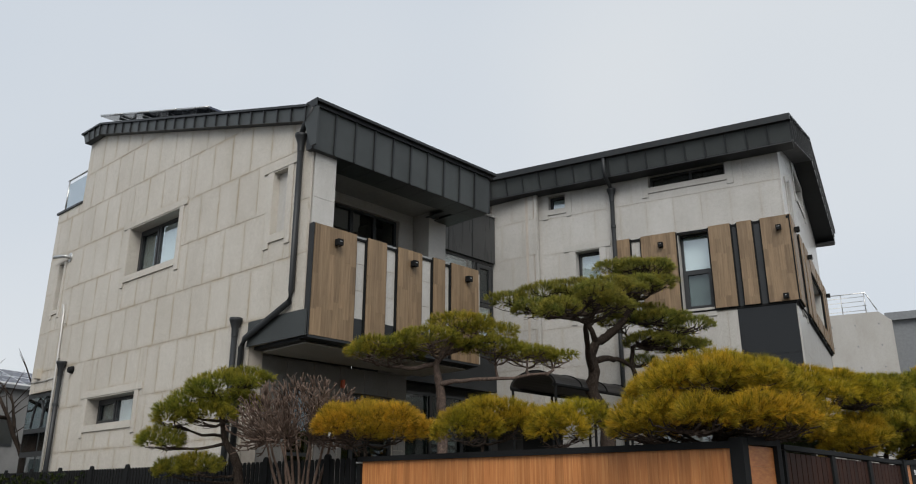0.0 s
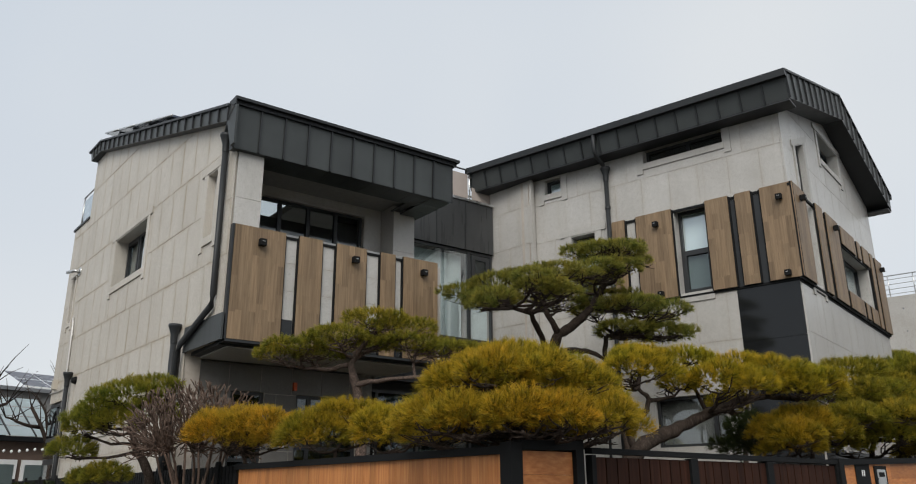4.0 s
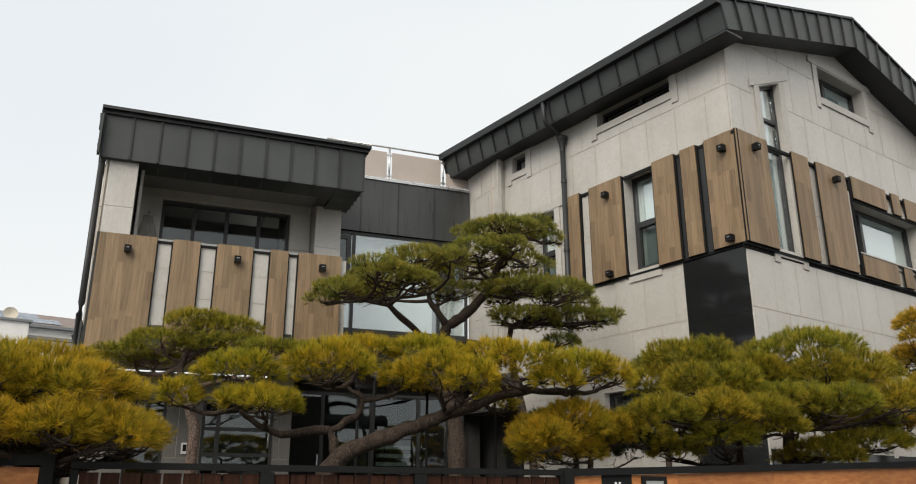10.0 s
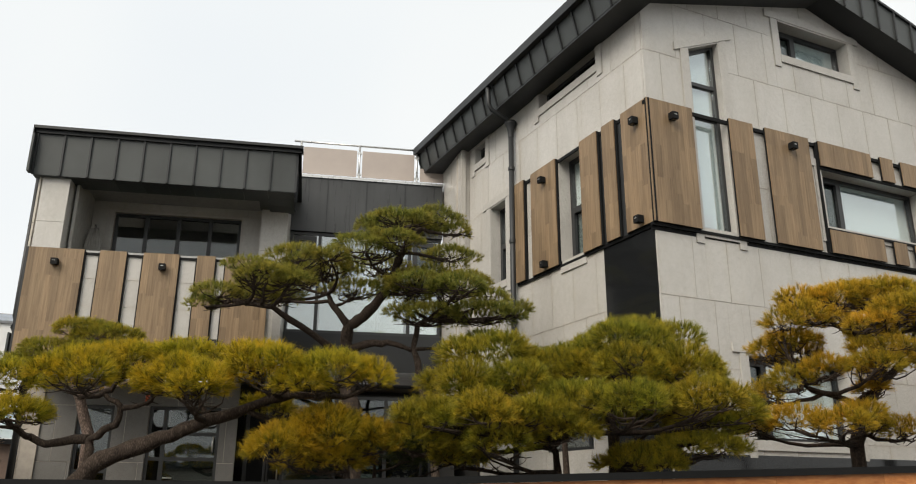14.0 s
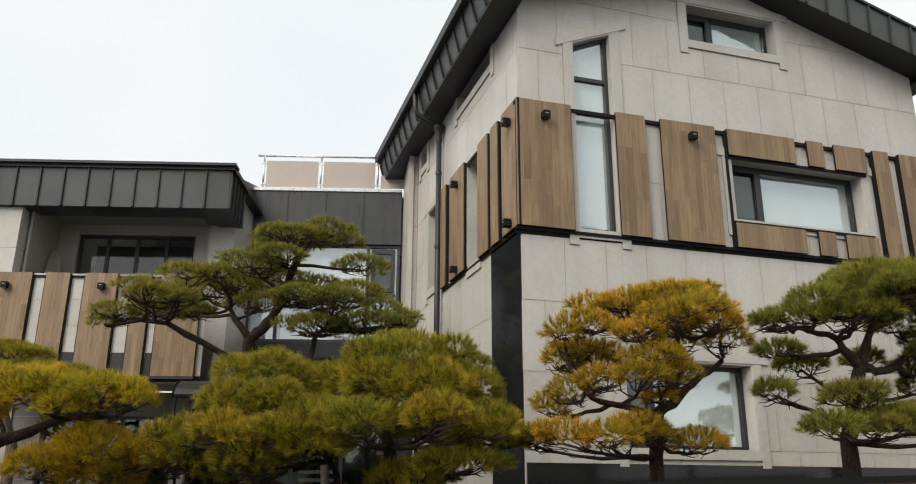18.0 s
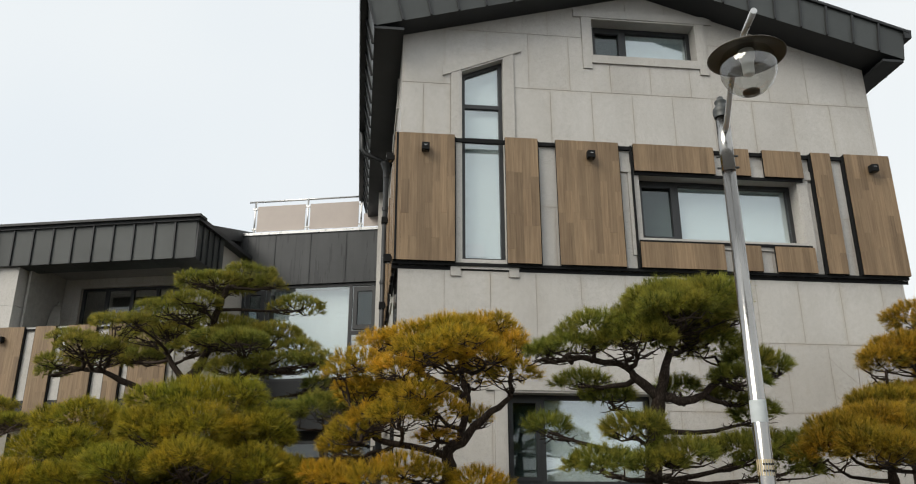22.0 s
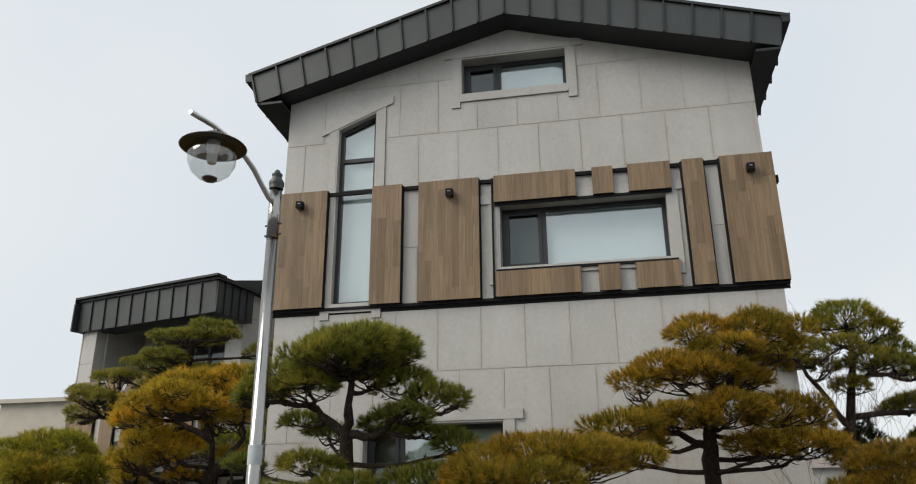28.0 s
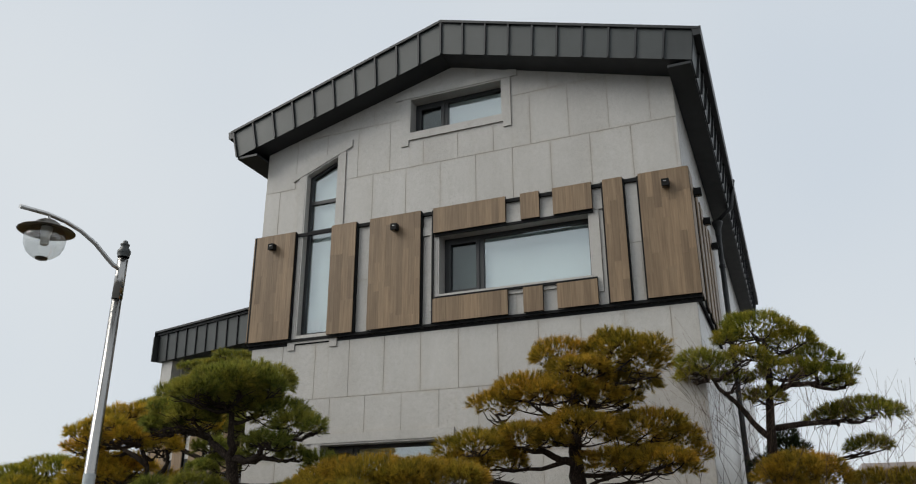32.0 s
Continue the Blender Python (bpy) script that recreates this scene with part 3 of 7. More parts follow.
def window(name, label, m, u0, v0, u1, v1, splits=(), rails=(), depth=0.2, top=None, sashes=(), blind=True, glass=None, lined=True, blind_to=0.0, room=1.9, stone=None):
    """A recessed window: frame, mullions, sashes, panes, a roller blind behind and a dark room."""
    glass = glass or GLASS
    tl, tr = (v1, v1) if top is None else top
    f, z0, z1 = 0.055, -depth - 0.07, -depth
    if lined:
        iu0, iu1 = u0 + 0.026, u1 - 0.026
        tl2, tr2 = tl - 0.026, tr - 0.026
    else:
        iu0, iu1, tl2, tr2 = u0, u1, tl, tr
    slope = (tr2 - tl2) / (iu1 - iu0)
    at_top = lambda u: tl2 + slope * (u - iu0)  # noqa: E731
    bm = bmesh.new()
    bm_prism(bm, [(iu0, v0), (iu0 + f, v0), (iu0 + f, at_top(iu0 + f)), (iu0, tl2)], z0, z1, m)
    bm_prism(bm, [(iu1 - f, v0), (iu1, v0), (iu1, tr2), (iu1 - f, at_top(iu1 - f))], z0, z1, m)
    bm_prism(bm, [(iu0 + f, v0), (iu1 - f, v0), (iu1 - f, v0 + f), (iu0 + f, v0 + f)], z0, z1, m)
    bm_prism(bm, [(iu0 + f, at_top(iu0 + f) - f), (iu1 - f, at_top(iu1 - f) - f), (iu1 - f, at_top(iu1 - f)), (iu0 + f, at_top(iu0 + f))], z0, z1, m)
    win = thing(name, bm, FRAME, label, "window", kind="structure")
    bars = sorted(splits)
    for s in bars:
        part("mullion", prism([(s - 0.035, v0 + f), (s + 0.035, v0 + f), (s + 0.035, at_top(s) - f), (s - 0.035, at_top(s) - f)], z0, z1 - 0.004, m), FRAME, win)
    edges = [iu0 + f] + bars + [iu1 - f]
    for i, (a, b) in enumerate(zip(edges, edges[1:])):
        a2, b2 = a + (0.035 if i else 0), b - (0.035 if i < len(edges) - 2 else 0)
        levels = [v0 + f] + list(rails) + [None]
        for j, (c, e) in enumerate(zip(levels, levels[1:])):
            c2 = c + (0.03 if j else 0)
            if e is None:
                poly = [(a2, c2), (b2, c2), (b2, at_top(b2) - f), (a2, at_top(a2) - f)]
            else:
                poly = [(a2, c2), (b2, c2), (b2, e - 0.03), (a2, e - 0.03)]
                part("transom", prism([(a2, e - 0.03), (b2, e - 0.03), (b2, e + 0.03), (a2, e + 0.03)], z0, z1 - 0.003, m), FRAME, win)
            if (i, j) in sashes:
                q, s = poly, 0.05
                for p in ([q[0], (q[0][0] + s, q[0][1]), (q[3][0] + s, q[3][1]), q[3]], [(q[1][0] - s, q[1][1]), q[1], q[2], (q[2][0] - s, q[2][1])], [(q[0][0] + s, q[0][1]), (q[1][0] - s, q[1][1]), (q[1][0] - s, q[1][1] + s), (q[0][0] + s, q[0][1] + s)], [(q[3][0] + s, q[3][1] - s), (q[2][0] - s, q[2][1] - s), (q[2][0] - s, q[2][1]), (q[3][0] + s, q[3][1])]):
                    part("sash_bar", prism(p, z0 + 0.01, z1 + 0.012, m), FRAME, win)
            pane = part("pane", prism(poly, z0 + 0.03, z0 + 0.036, m), GLASS_DARK if (i, j) in sashes and blind else glass, win)
            pane.visible_shadow = False
            if blind and blind_to <= 0:
                part("blind", prism([(p[0], p[1]) for p in poly], z0 - 0.02, z0 - 0.015, m), BLIND, win)
    if blind and blind_to > 0:
        part("blind", prism([(iu0 + 0.03, blind_to), (iu1 - 0.03, blind_to), (iu1 - 0.03, min(tl2, tr2) - 0.03), (iu0 + 0.03, min(tl2, tr2) - 0.03)], z0 - 0.09, z0 - 0.085, m), BLIND, win)
    if lined:
        reveal(win, m, u0, v0, u1, v1, depth, top, stone)
    part("room_back", prism([(iu0 - 0.4, v0 - 0.5), (iu1 + 0.4, v0 - 0.5), (iu1 + 0.4, max(tl2, tr2) + 0.3), (iu0 - 0.4, max(tl2, tr2) + 0.3)], -room, -room + 0.05, m), ROOM, win)
    return win


def wood_panel(parent, m, u0, v0, u1, v1, material, w0=0.045, w1=0.09, board=0.108):
    """One board-clad screen: a dark steel tray with staggered planks on it."""
    tray = part("wood_panel", prism([(u0, v0), (u1, v0), (u1, v1), (u0, v1)], w0, w1 - 0.016, m), BLACK, parent, "screen of brown timber boards on a black steel tray")
    n = max(1, round((u1 - u0) / board))
    step, e = (u1 - u0) / n, 0.002
    for i in range(n):
        a, b = u0 + i * step, u0 + (i + 1) * step
        cuts, v = [v0], v0
        if v1 - v0 > 1:
            v = v0 + random.uniform(0.15, 0.8)
            while v < v1 - 0.15:
                cuts.append(v)
                v += random.uniform(0.3, 0.95)
        cuts.append(v1)
        for c, d in zip(cuts, cuts[1:]):
            f = e if i == 0 else 0.0005
            h = e if i == n - 1 else 0.0005
            lo, hi = c + (e if c == v0 else 0.0005), d - (e if d == v1 else 0.0005)
            part("plank", prism([(a + f, lo), (b - h, lo), (b - h, hi), (a + f, hi)], w1 - 0.016, w1 + random.uniform(-0.0012, 0.0012), m), material, tray)
    return tray


def spot_box(m, u, v, w=0.09):
    """A small black cube lamp on a facade screen."""
    s = 0.052
    ob = thing("wall_lamp", prism([(u - s, v - s), (u + s, v - s), (u + s, v + s), (u - s, v + s)], w + 0.012, w + 0.012 + 0.1, m), BLACK, "small black cube wall lamp on a timber screen", "wall lamp", "facade wall lamps")
    part("mount", prism([(u - 0.03, v - 0.03), (u + 0.03, v - 0.03), (u + 0.03, v + 0.03), (u - 0.03, v + 0.03)], w, w + 0.012, m), BLACK, ob)
    part("lens", prism([(u - 0.035, v - s - 0.006), (u + 0.035, v - s - 0.006), (u + 0.035, v - s), (u - 0.035, v - s)], w + 0.03, w + 0.095, m), BALUSTER, ob)
    for k in (-0.012, 0.012):
        part("screw", prism([(u + k - 0.006, v + 0.006), (u + k + 0.006, v + 0.006), (u + k + 0.006, v + 0.018), (u + k - 0.006, v + 0.018)], w + 0.112, w + 0.115, m), STEEL, ob)
    return ob


# ---------------------------------------------------------------- ground
def street_z(y):
    return min(2.2, max(-0.6, 0.04 * (y + 17)))


def build_ground():
    xs = [-900, -300, -100, -40, -20, -10, -5, 0, 5, 10, 15, 25, 50, 120, 400, 900]
    ys = [-900, -300, -100, -40, -32, -24, -17, -10, -5, 0, 5, 10, 20, 30, 38, 60, 120, 400, 900]
    vs = [(x, y, street_z(y)) for y in ys for x in xs]
    n = len(xs)
    fs = [(j * n + i, j * n + i + 1, (j + 1) * n + i + 1, (j + 1) * n + i) for j in range(len(ys) - 1) for i in range(n - 1)]
    ob = new("ground", mesh_from("ground", vs, fs))
    ob.data.materials.append(ASPHALT)
    tagged(ob, "dark grey asphalt street that climbs gently", "ground", kind="structure")


build_ground()
garden = bmesh.new()
gpoly = [(-17.0, -5.25), (-4.6, -8.42), (0.2, -9.5), (1.35, -5.1), (5.08, 9.2), (5.2, 16), (-17, 16)]
bm_prism(garden, gpoly, -0.8, BASE + 0.02, Matrix())
thing("garden_bed", garden, SOIL, "raised garden bed of brown soil round the house", "garden", kind="structure")

# ---------------------------------------------------------------- right wing: walls
ROWS_G = [2.49, 3.42, 4.35, 5.28, 6.21, 7.14, 8.07, 9.0, 9.93]
SL = (9.82 - 8.70) / 4.04
cut_l = (-SL, 1.0, 8.80 + 0.33 * SL)
cut_r = (SL, 1.0, 8.80 + 7.75 * SL)
G_TALL, G_BIG, G_UP, G_LOW = (0.93, 5.40, 1.59, 8.57), (3.48, 5.80, 5.92, 6.79), (2.93, 8.70, 4.62, 9.36), (1.50, 2.50, 3.50, 3.66)
wall_gable = clad_wall("wall_gable", "pale grey granite gable wall with brown timber screens", GABLE, YF / 0.982, YN / 0.982, 10.2, [G_TALL, G_BIG, G_UP, G_LOW], [cut_l, cut_r], ROWS_G, 0.622, 0.316)
F_WIN, F_WIN2, F_SM, F_HI, F_LOW = (-2.40, 5.40, -1.69, 7.21), (-4.82, 5.55, -4.18, 7.13), (-5.46, 8.29, -4.98, 8.67), (-2.96, 8.40, -1.19, 8.74), (-3.15, 2.42, -1.7, 3.4)
wall_front = clad_wall("wall_front", "pale grey granite front wall under a charcoal metal eave", FRONT, -5.72, XG - 0.031, 9.1, [F_WIN, F_WIN2, F_SM, F_HI, F_LOW, (-1.27, BASE, XG, 5.34), (-5.8, BASE, -5.3, 3.35)], [], ROWS_G, 0.622, 0.2)
wall_north = clad_wall("wall_north", "pale grey granite wall at the far side of the gable", NORTH, 0.082, 14.4, 8.95, [], [], ROWS_G, 0.622, 0.3)
bay = frame_of((-5.72, -0.115), Vector((math.cos(radians(8)), -math.sin(radians(8)), 0)), 1.0, SV)
wall_bay = clad_wall("wall_bay", "narrow slanting strip of pale granite wall beside the glazed link", bay, -1.3, -0.031, 9.05, [(-1.4, BASE, 0.1, 3.35)], [], ROWS_G, 0.62, 0.31)
ret = frame_of((-5.72, 0), (0, 1), 1.0, SV)
part("corner_slab", prism([(-0.034, 3.35), (0.03, 3.35), (0.03, 9.05), (-0.034, 9.05)], -0.09, 0.0015, bay), STONE, wall_bay)
wall_return = clad_wall("wall_return", "shallow granite return beside the small window", ret, -0.117, YF, 9.05, [(-0.3, BASE, 0.2, 3.35)], [], ROWS_G, 0.62, 0.31)

porch = thing("entrance_recess", box((-8.3, 0.75, BASE), (-5.25, 0.8, 3.9)), RECESS_SHADE, "recessed side entrance under the granite bay, its shade painted near-black", "entrance", kind="structure")
part("side", box((-5.3, 0.1, BASE), (-5.25, 0.75, 3.45)), RECESS_SHADE, porch)
part("lintel", box((-7.2, -0.08, 3.36), (-5.3, 0.75, 3.44)), RECESS_SHADE, porch)
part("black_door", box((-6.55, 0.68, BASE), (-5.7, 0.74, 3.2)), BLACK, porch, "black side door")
part("lever_handle", tube([(-5.82, 0.68, 2.1), (-5.82, 0.6, 2.1), (-5.95, 0.6, 2.1)], 0.014), STEEL, porch)
black = bmesh.new()
bm_prism(black, [(-1.27, BASE), (XG - 0.031, BASE), (XG - 0.031, 4.28), (-1.27, 4.28)], -0.27, 0.0, FRONT)
corner_stone = thing("black_stone_facing", black, BLACK_STONE, "polished black granite facing at the wall's corner", "wall cladding", kind="structure")
part("slab", prism([(-1.27, 4.286), (XG - 0.031, 4.286), (XG - 0.031, 5.34), (-1.27, 5.34)], -0.27, 0.0, FRONT), BLACK_STONE, corner_stone)
plinth = thing("plinth", prism([(YF + 0.02, BASE), (7.29, BASE), (7.29, 2.3), (YF + 0.02, 2.3)], 0.0, 0.02, GABLE), BLACK_STONE, "polished black granite plinth along the foot of the gable", "plinth", kind="structure")

# windows of the right wing
w = window("window_1", "tall narrow dark-framed window with a sloping head", GABLE, *G_TALL, rails=(7.24, 7.78), top=(8.30, 8.57), depth=0.1)
trim_set(w, GABLE, *G_TALL, top=(8.30, 8.57))
part("filler_slab", prism([(0.92, 8.29), (1.6, 8.57), (1.6, 8.58), (0.92, 8.58)], -0.2, -0.001, GABLE), STONE, w)
part("paper_notice", prism([(1.03, 5.5), (1.28, 5.5), (1.28, 5.68), (1.03, 5.68)], -0.160, -0.157, GABLE), WHITE, w, "white paper notice inside the pane")
w = window("window_2", "wide dark-framed window with a pale roller blind", GABLE, *G_BIG, splits=(4.13,), sashes=((0, 0),))
trim_set(w, GABLE, *G_BIG, horn=0.12, drop=0.12)
w = window("window_3", "small dark-framed attic window with a pale blind", GABLE, *G_UP, splits=(3.52,), sashes=((0, 0),))
trim_set(w, GABLE, *G_UP)
w = window("window_4", "dark-framed ground floor window with a pale blind", GABLE, *G_LOW, splits=(2.02,), sashes=((0, 0),))
trim_set(w, GABLE, *G_LOW)
w = window("window_5", "upright dark-framed window between timber screens", FRONT, *F_WIN, rails=(6.3,), sashes=((0, 0),))
part("sill", prism([(-2.4, 5.2), (-1.69, 5.2), (-1.69, 5.32), (-2.4, 5.32)], -0.05, 0.024, FRONT), STONE_TRIM, w)
w = window("window_6", "narrow dark-framed window in the front wall", FRONT, *F_WIN2, rails=(6.35,), sashes=((0, 0),))
trim_set(w, FRONT, *F_WIN2)
w = window("window_7", "very small square window in a granite surround", FRONT, *F_SM, depth=0.12, blind=True)
trim_set(w, FRONT, *F_SM, horn=0.1)
w = window("window_8", "low wide strip window right under the eave", FRONT, *F_HI, depth=0.16, splits=(-2.0,), glass=BALUSTER)
trim_set(w, FRONT, *F_HI, horn=0.1)
w = window("window_9", "ground floor window with dark frame behind the pines", FRONT, *F_LOW, splits=(-1.98,), depth=0.1, glass=BALUSTER)

# timber screens of the right wing
PB, PT = 5.345, 7.215
for a, b in ((0.0 + 0.045, 0.845), (1.56, 2.03), (2.29, 3.21), (6.15, 6.445), (6.67, 7.38)):
    wood_panel(wall_gable, GABLE, a if a > 0.1 else 0.009, PB, b, PT, PANEL_WOOD)
for lo, hi in ((6.79, PT), (PB, 5.72)):
    for a, b in ((3.43, 4.64), (4.88, 5.18), (5.39, 5.985)):
        wood_panel(wall_gable, GABLE, a, lo, b, hi, PANEL_WOOD)
for a, b in ((-3.76, -3.46), (-3.20, -2.41), (-1.69, -1.23), (-1.09, -0.785), (-0.61, 0.003)):
    wood_panel(wall_front, FRONT, a, PB, b, PT, PANEL_WOOD, 0.025, 0.07)
for a, b in ((0.1 - 0.09, 0.4), (0.75, 1.1), (1.35, 1.75), (2.0, 2.35), (2.6, 3.2)):
    wood_panel(wall_north, NORTH, a, PB, b, PT, PANEL_WOOD)
# steel rails that carry the screens
for lo, hi in ((PB - 0.045, PB - 0.002), (PT - 0.085, PT - 0.03)):
    part("steel_rail", prism([(0.0, lo), (7.37, lo), (7.37, hi), (0.0, hi)], 0.003, 0.044, GABLE), BLACK, wall_gable, "black steel rail")
    part("steel_rail", prism([(-3.78, lo), (-0.09, lo), (-0.09, hi), (-3.78, hi)], 0.003, 0.026, FRONT), BLACK, wall_front, "black steel rail")
    part("steel_rail", prism([(0.09, lo), (3.3, lo), (3.3, hi), (0.09, hi)], 0.003, 0.044, NORTH), BLACK, wall_north, "black steel rail")
for lo, hi in ((6.745, 6.788), (5.722, 5.76)):
    part("steel_rail", prism([(3.44, lo), (5.98, lo), (5.98, hi), (3.44, hi)], 0.028, 0.05, GABLE), BLACK, wall_gable, "black steel rail")
for u in (0.85, 2.035, 3.215, 3.405, 6.135, 6.45, 6.655):
    part("steel_post", prism([(u - 0.012, PB), (u + 0.012, PB), (u + 0.012, PT - 0.02), (u - 0.012, PT - 0.02)], 0.003, 0.06, GABLE), BLACK, wall_gable)
for u in (-3.445, -3.215, -2.395, -1.705, -1.215, -1.105, -0.77, -0.625):
    part("steel_post", prism([(u - 0.012, PB), (u + 0.012, PB), (u + 0.012, PT - 0.02), (u - 0.012, PT - 0.02)], 0.003, 0.05, FRONT), BLACK, wall_front)
for a, b in ((-1.21, -1.11), (-0.765, -0.63)):
    part("dark_backing", prism([(a, PB), (b, PB), (b, PT - 0.09), (a, PT - 0.09)], 0.002, 0.012, FRONT), ZINC_DARK, wall_front)
part("dark_backing", prism([(0.01, PB - 0.1), (7.37, PB - 0.1), (7.37, PB - 0.047), (0.01, PB - 0.047)], -0.005, 0.0035, GABLE), BLACK, wall_gable)
for u, v in ((0.43, 6.97), (2.78, 6.97), (7.06, 6.97)):
    spot_box(GABLE, u, v)
for u, v in ((-2.74, 6.93), (-0.25, 6.93), (-0.27, 5.435), (-2.74, 5.43)):
    spot_box(FRONT, u, v, 0.07)
for u in (0.35, 1.55, 2.75):
    spot_box(NORTH, u, 6.95)


# ---------------------------------------------------------------- roofs
def seam_strip(roof, p0, p1, q0, q1, out, count, material=None, name="metal_panel"):
    """Standing-seam sheets between a lower edge p0-p1 and an upper edge q0-q1, proud along out, each with its raised seam."""
    p0, p1, q0, q1, out = (Vector(p) for p in (p0, p1, q0, q1, out))
    for i in range(count):
        s, e = i / count, (i + 1) / count
        a, b, c, d = p0.lerp(p1, s), p0.lerp(p1, e), q0.lerp(q1, e), q0.lerp(q1, s)
        along = (b - a).normalized()
        bm = bmesh.new()
        for k0, k1, h in ((0.004, (b - a).length - 0.004, 0.004), (-0.014, 0.014, 0.038)):
            base = [a + along * k0, a + along * k1, d + along * k1, d + along * k0]
            lo = [bm.verts.new(v - out * 0.004) for v in base]
            hi = [bm.verts.new(v + out * h) for v in base]
            fs = [bm.faces.new(hi), bm.faces.new(lo[::-1])] + [bm.faces.new((lo[j], lo[(j + 1) % 4], hi[(j + 1) % 4], hi[j])) for j in range(4)]
            for f in fs:
                f.material_index = int(h > 0.02)
        part(name, bm, material or ZINC, roof).data.materials.append(ZINC_DARK)


XE, XW, XB = 0.26, -7.24, -14.5
RP = [(-0.33, 8.70), (3.64, 9.755), (7.50, 8.60), (7.57, 9.06), (3.64, 10.345), (-0.456, 9.197)]
# the verge runs slightly askew to the gable wall
SKEW = Matrix(((0.024, 0, 1, 0.008), (1, 0, 0, 0), (0, 1, 0, 0), (0, 0, 0, 1)))
rr = lambda x, p, dy=0.0: SKEW @ Vector((p[0] + dy, p[1], x))  # noqa: E731
bm = bmesh.new()
bm_prism(bm, [RP[0], RP[1], RP[4], RP[5]], XW, XE, SKEW)
bm_prism(bm, [RP[1], RP[2], RP[3], RP[4]], XB, XE, SKEW)
roof_r = thing("roof_right_wing", bm, ZINC_DARK, "charcoal standing-seam metal gable roof with deep fascia", "roof", kind="structure")
seam_strip(roof_r, rr(XE + 0.004, RP[0]), rr(XE + 0.004, RP[1]), rr(XE + 0.004, RP[5]), rr(XE + 0.004, RP[4]), (1, -0.024, 0), 10)
seam_strip(roof_r, rr(XE + 0.004, RP[1]), rr(XE + 0.004, RP[2]), rr(XE + 0.004, RP[4]), rr(XE + 0.004, RP[3]), (1, -0.024, 0), 10)
seam_strip(roof_r, rr(XW, RP[0], -0.002), rr(XE, RP[0], -0.002), rr(XW, RP[5], -0.002), rr(XE, RP[5], -0.002), (0, -0.97, -0.23), 17)
seam_strip(roof_r, rr(XB, RP[2], 0.002), rr(XE, RP[2], 0.002), rr(XB, RP[3], 0.002), rr(XE, RP[3], 0.002), (0, 0.97, -0.23), 30)
for (ya, za), (yb, zb) in (((-0.516, 9.192), (3.64, 10.35)), ((3.64, 10.35), (7.63, 9.05))):
    part("verge_cap", prism([(ya, za), (yb, zb), (yb, zb + 0.045), (ya, za + 0.045)], XE - 0.1, XE + 0.045, SKEW), ZINC_DARK, roof_r)
for y, dz, x0 in ((-0.497, 0.0, XW - 0.05), (7.61, -0.13, XB)):
    part("eave_gutter", prism([(y - 0.05, 9.09 + dz), (y + 0.05, 9.09 + dz), (y + 0.065, 9.227 + dz), (y - 0.065, 9.227 + dz)], x0, XE + 0.04, SKEW), ZINC_DARK, roof_r, "charcoal box gutter")
part("soffit_board", box((XW, -0.33, 8.66), (XE, YF, 8.70)), ZINC_DARK, roof_r)
part("soffit_board", box((XB, YN, 8.56), (XE + 0.18, 7.49, 8.60)), ZINC_DARK, roof_r)
part("ridge_cap", tube([(XW, 3.64, 10.35), (XE + 0.12, 3.64, 10.35)], 0.055, 8), ZINC_DARK, roof_r)


def hopper_pipe(top, foot, lead, label="charcoal square downpipe with a hopper head"):
    """A rain hopper, its downpipe and the swan neck from the gutter."""
    x, y, z = top
    bm = bmesh.new()
    lathe([(0.055, -0.28), (0.06, -0.14), (0.1, -0.02), (0.11, 0.0), (0.11, 0.04), (0.0, 0.04)], top, 12, bm)
    ob = thing("downpipe", bm, ZINC_DARK, label, "downpipe", "downpipes")
    part("pipe", tube([(x, y, z - 0.26), *foot], 0.05, 10), ZINC_DARK, ob)
    if lead:
        part("swan_neck", tube(lead, 0.045, 10), ZINC_DARK, ob)
    for k in (0.9, 2.3):
        if z - k > foot[-1][2] and len(foot) == 1:
            part("collar", lathe([(0.062, -0.03), (0.062, 0.03)], (x, y, z - k), 12), ZINC_DARK, ob)
    return ob


hopper_pipe((-3.80, -0.02, 8.44), [(-3.80, -0.02, BASE)], [(-3.80, -0.50, 9.2), (-3.80, -0.48, 8.74), (-3.80, -0.42, 8.64), (-3.80, -0.12, 8.52), (-3.80, -0.05, 8.46)])
hopper_pipe((-5.2, 7.26, 8.27), [(-5.2, 7.26, BASE)], [(-5.2, 7.66, 9.16), (-5.2, 7.56, 8.57), (-5.2, 7.28, 8.32)])


# ---------------------------------------------------------------- left wing
def lp(b, z, w=0.0):
    return LEFT @ Vector((-b, z, w))


def bp(a, z, w=0.0):
    return BALC @ Vector((a, z, w))


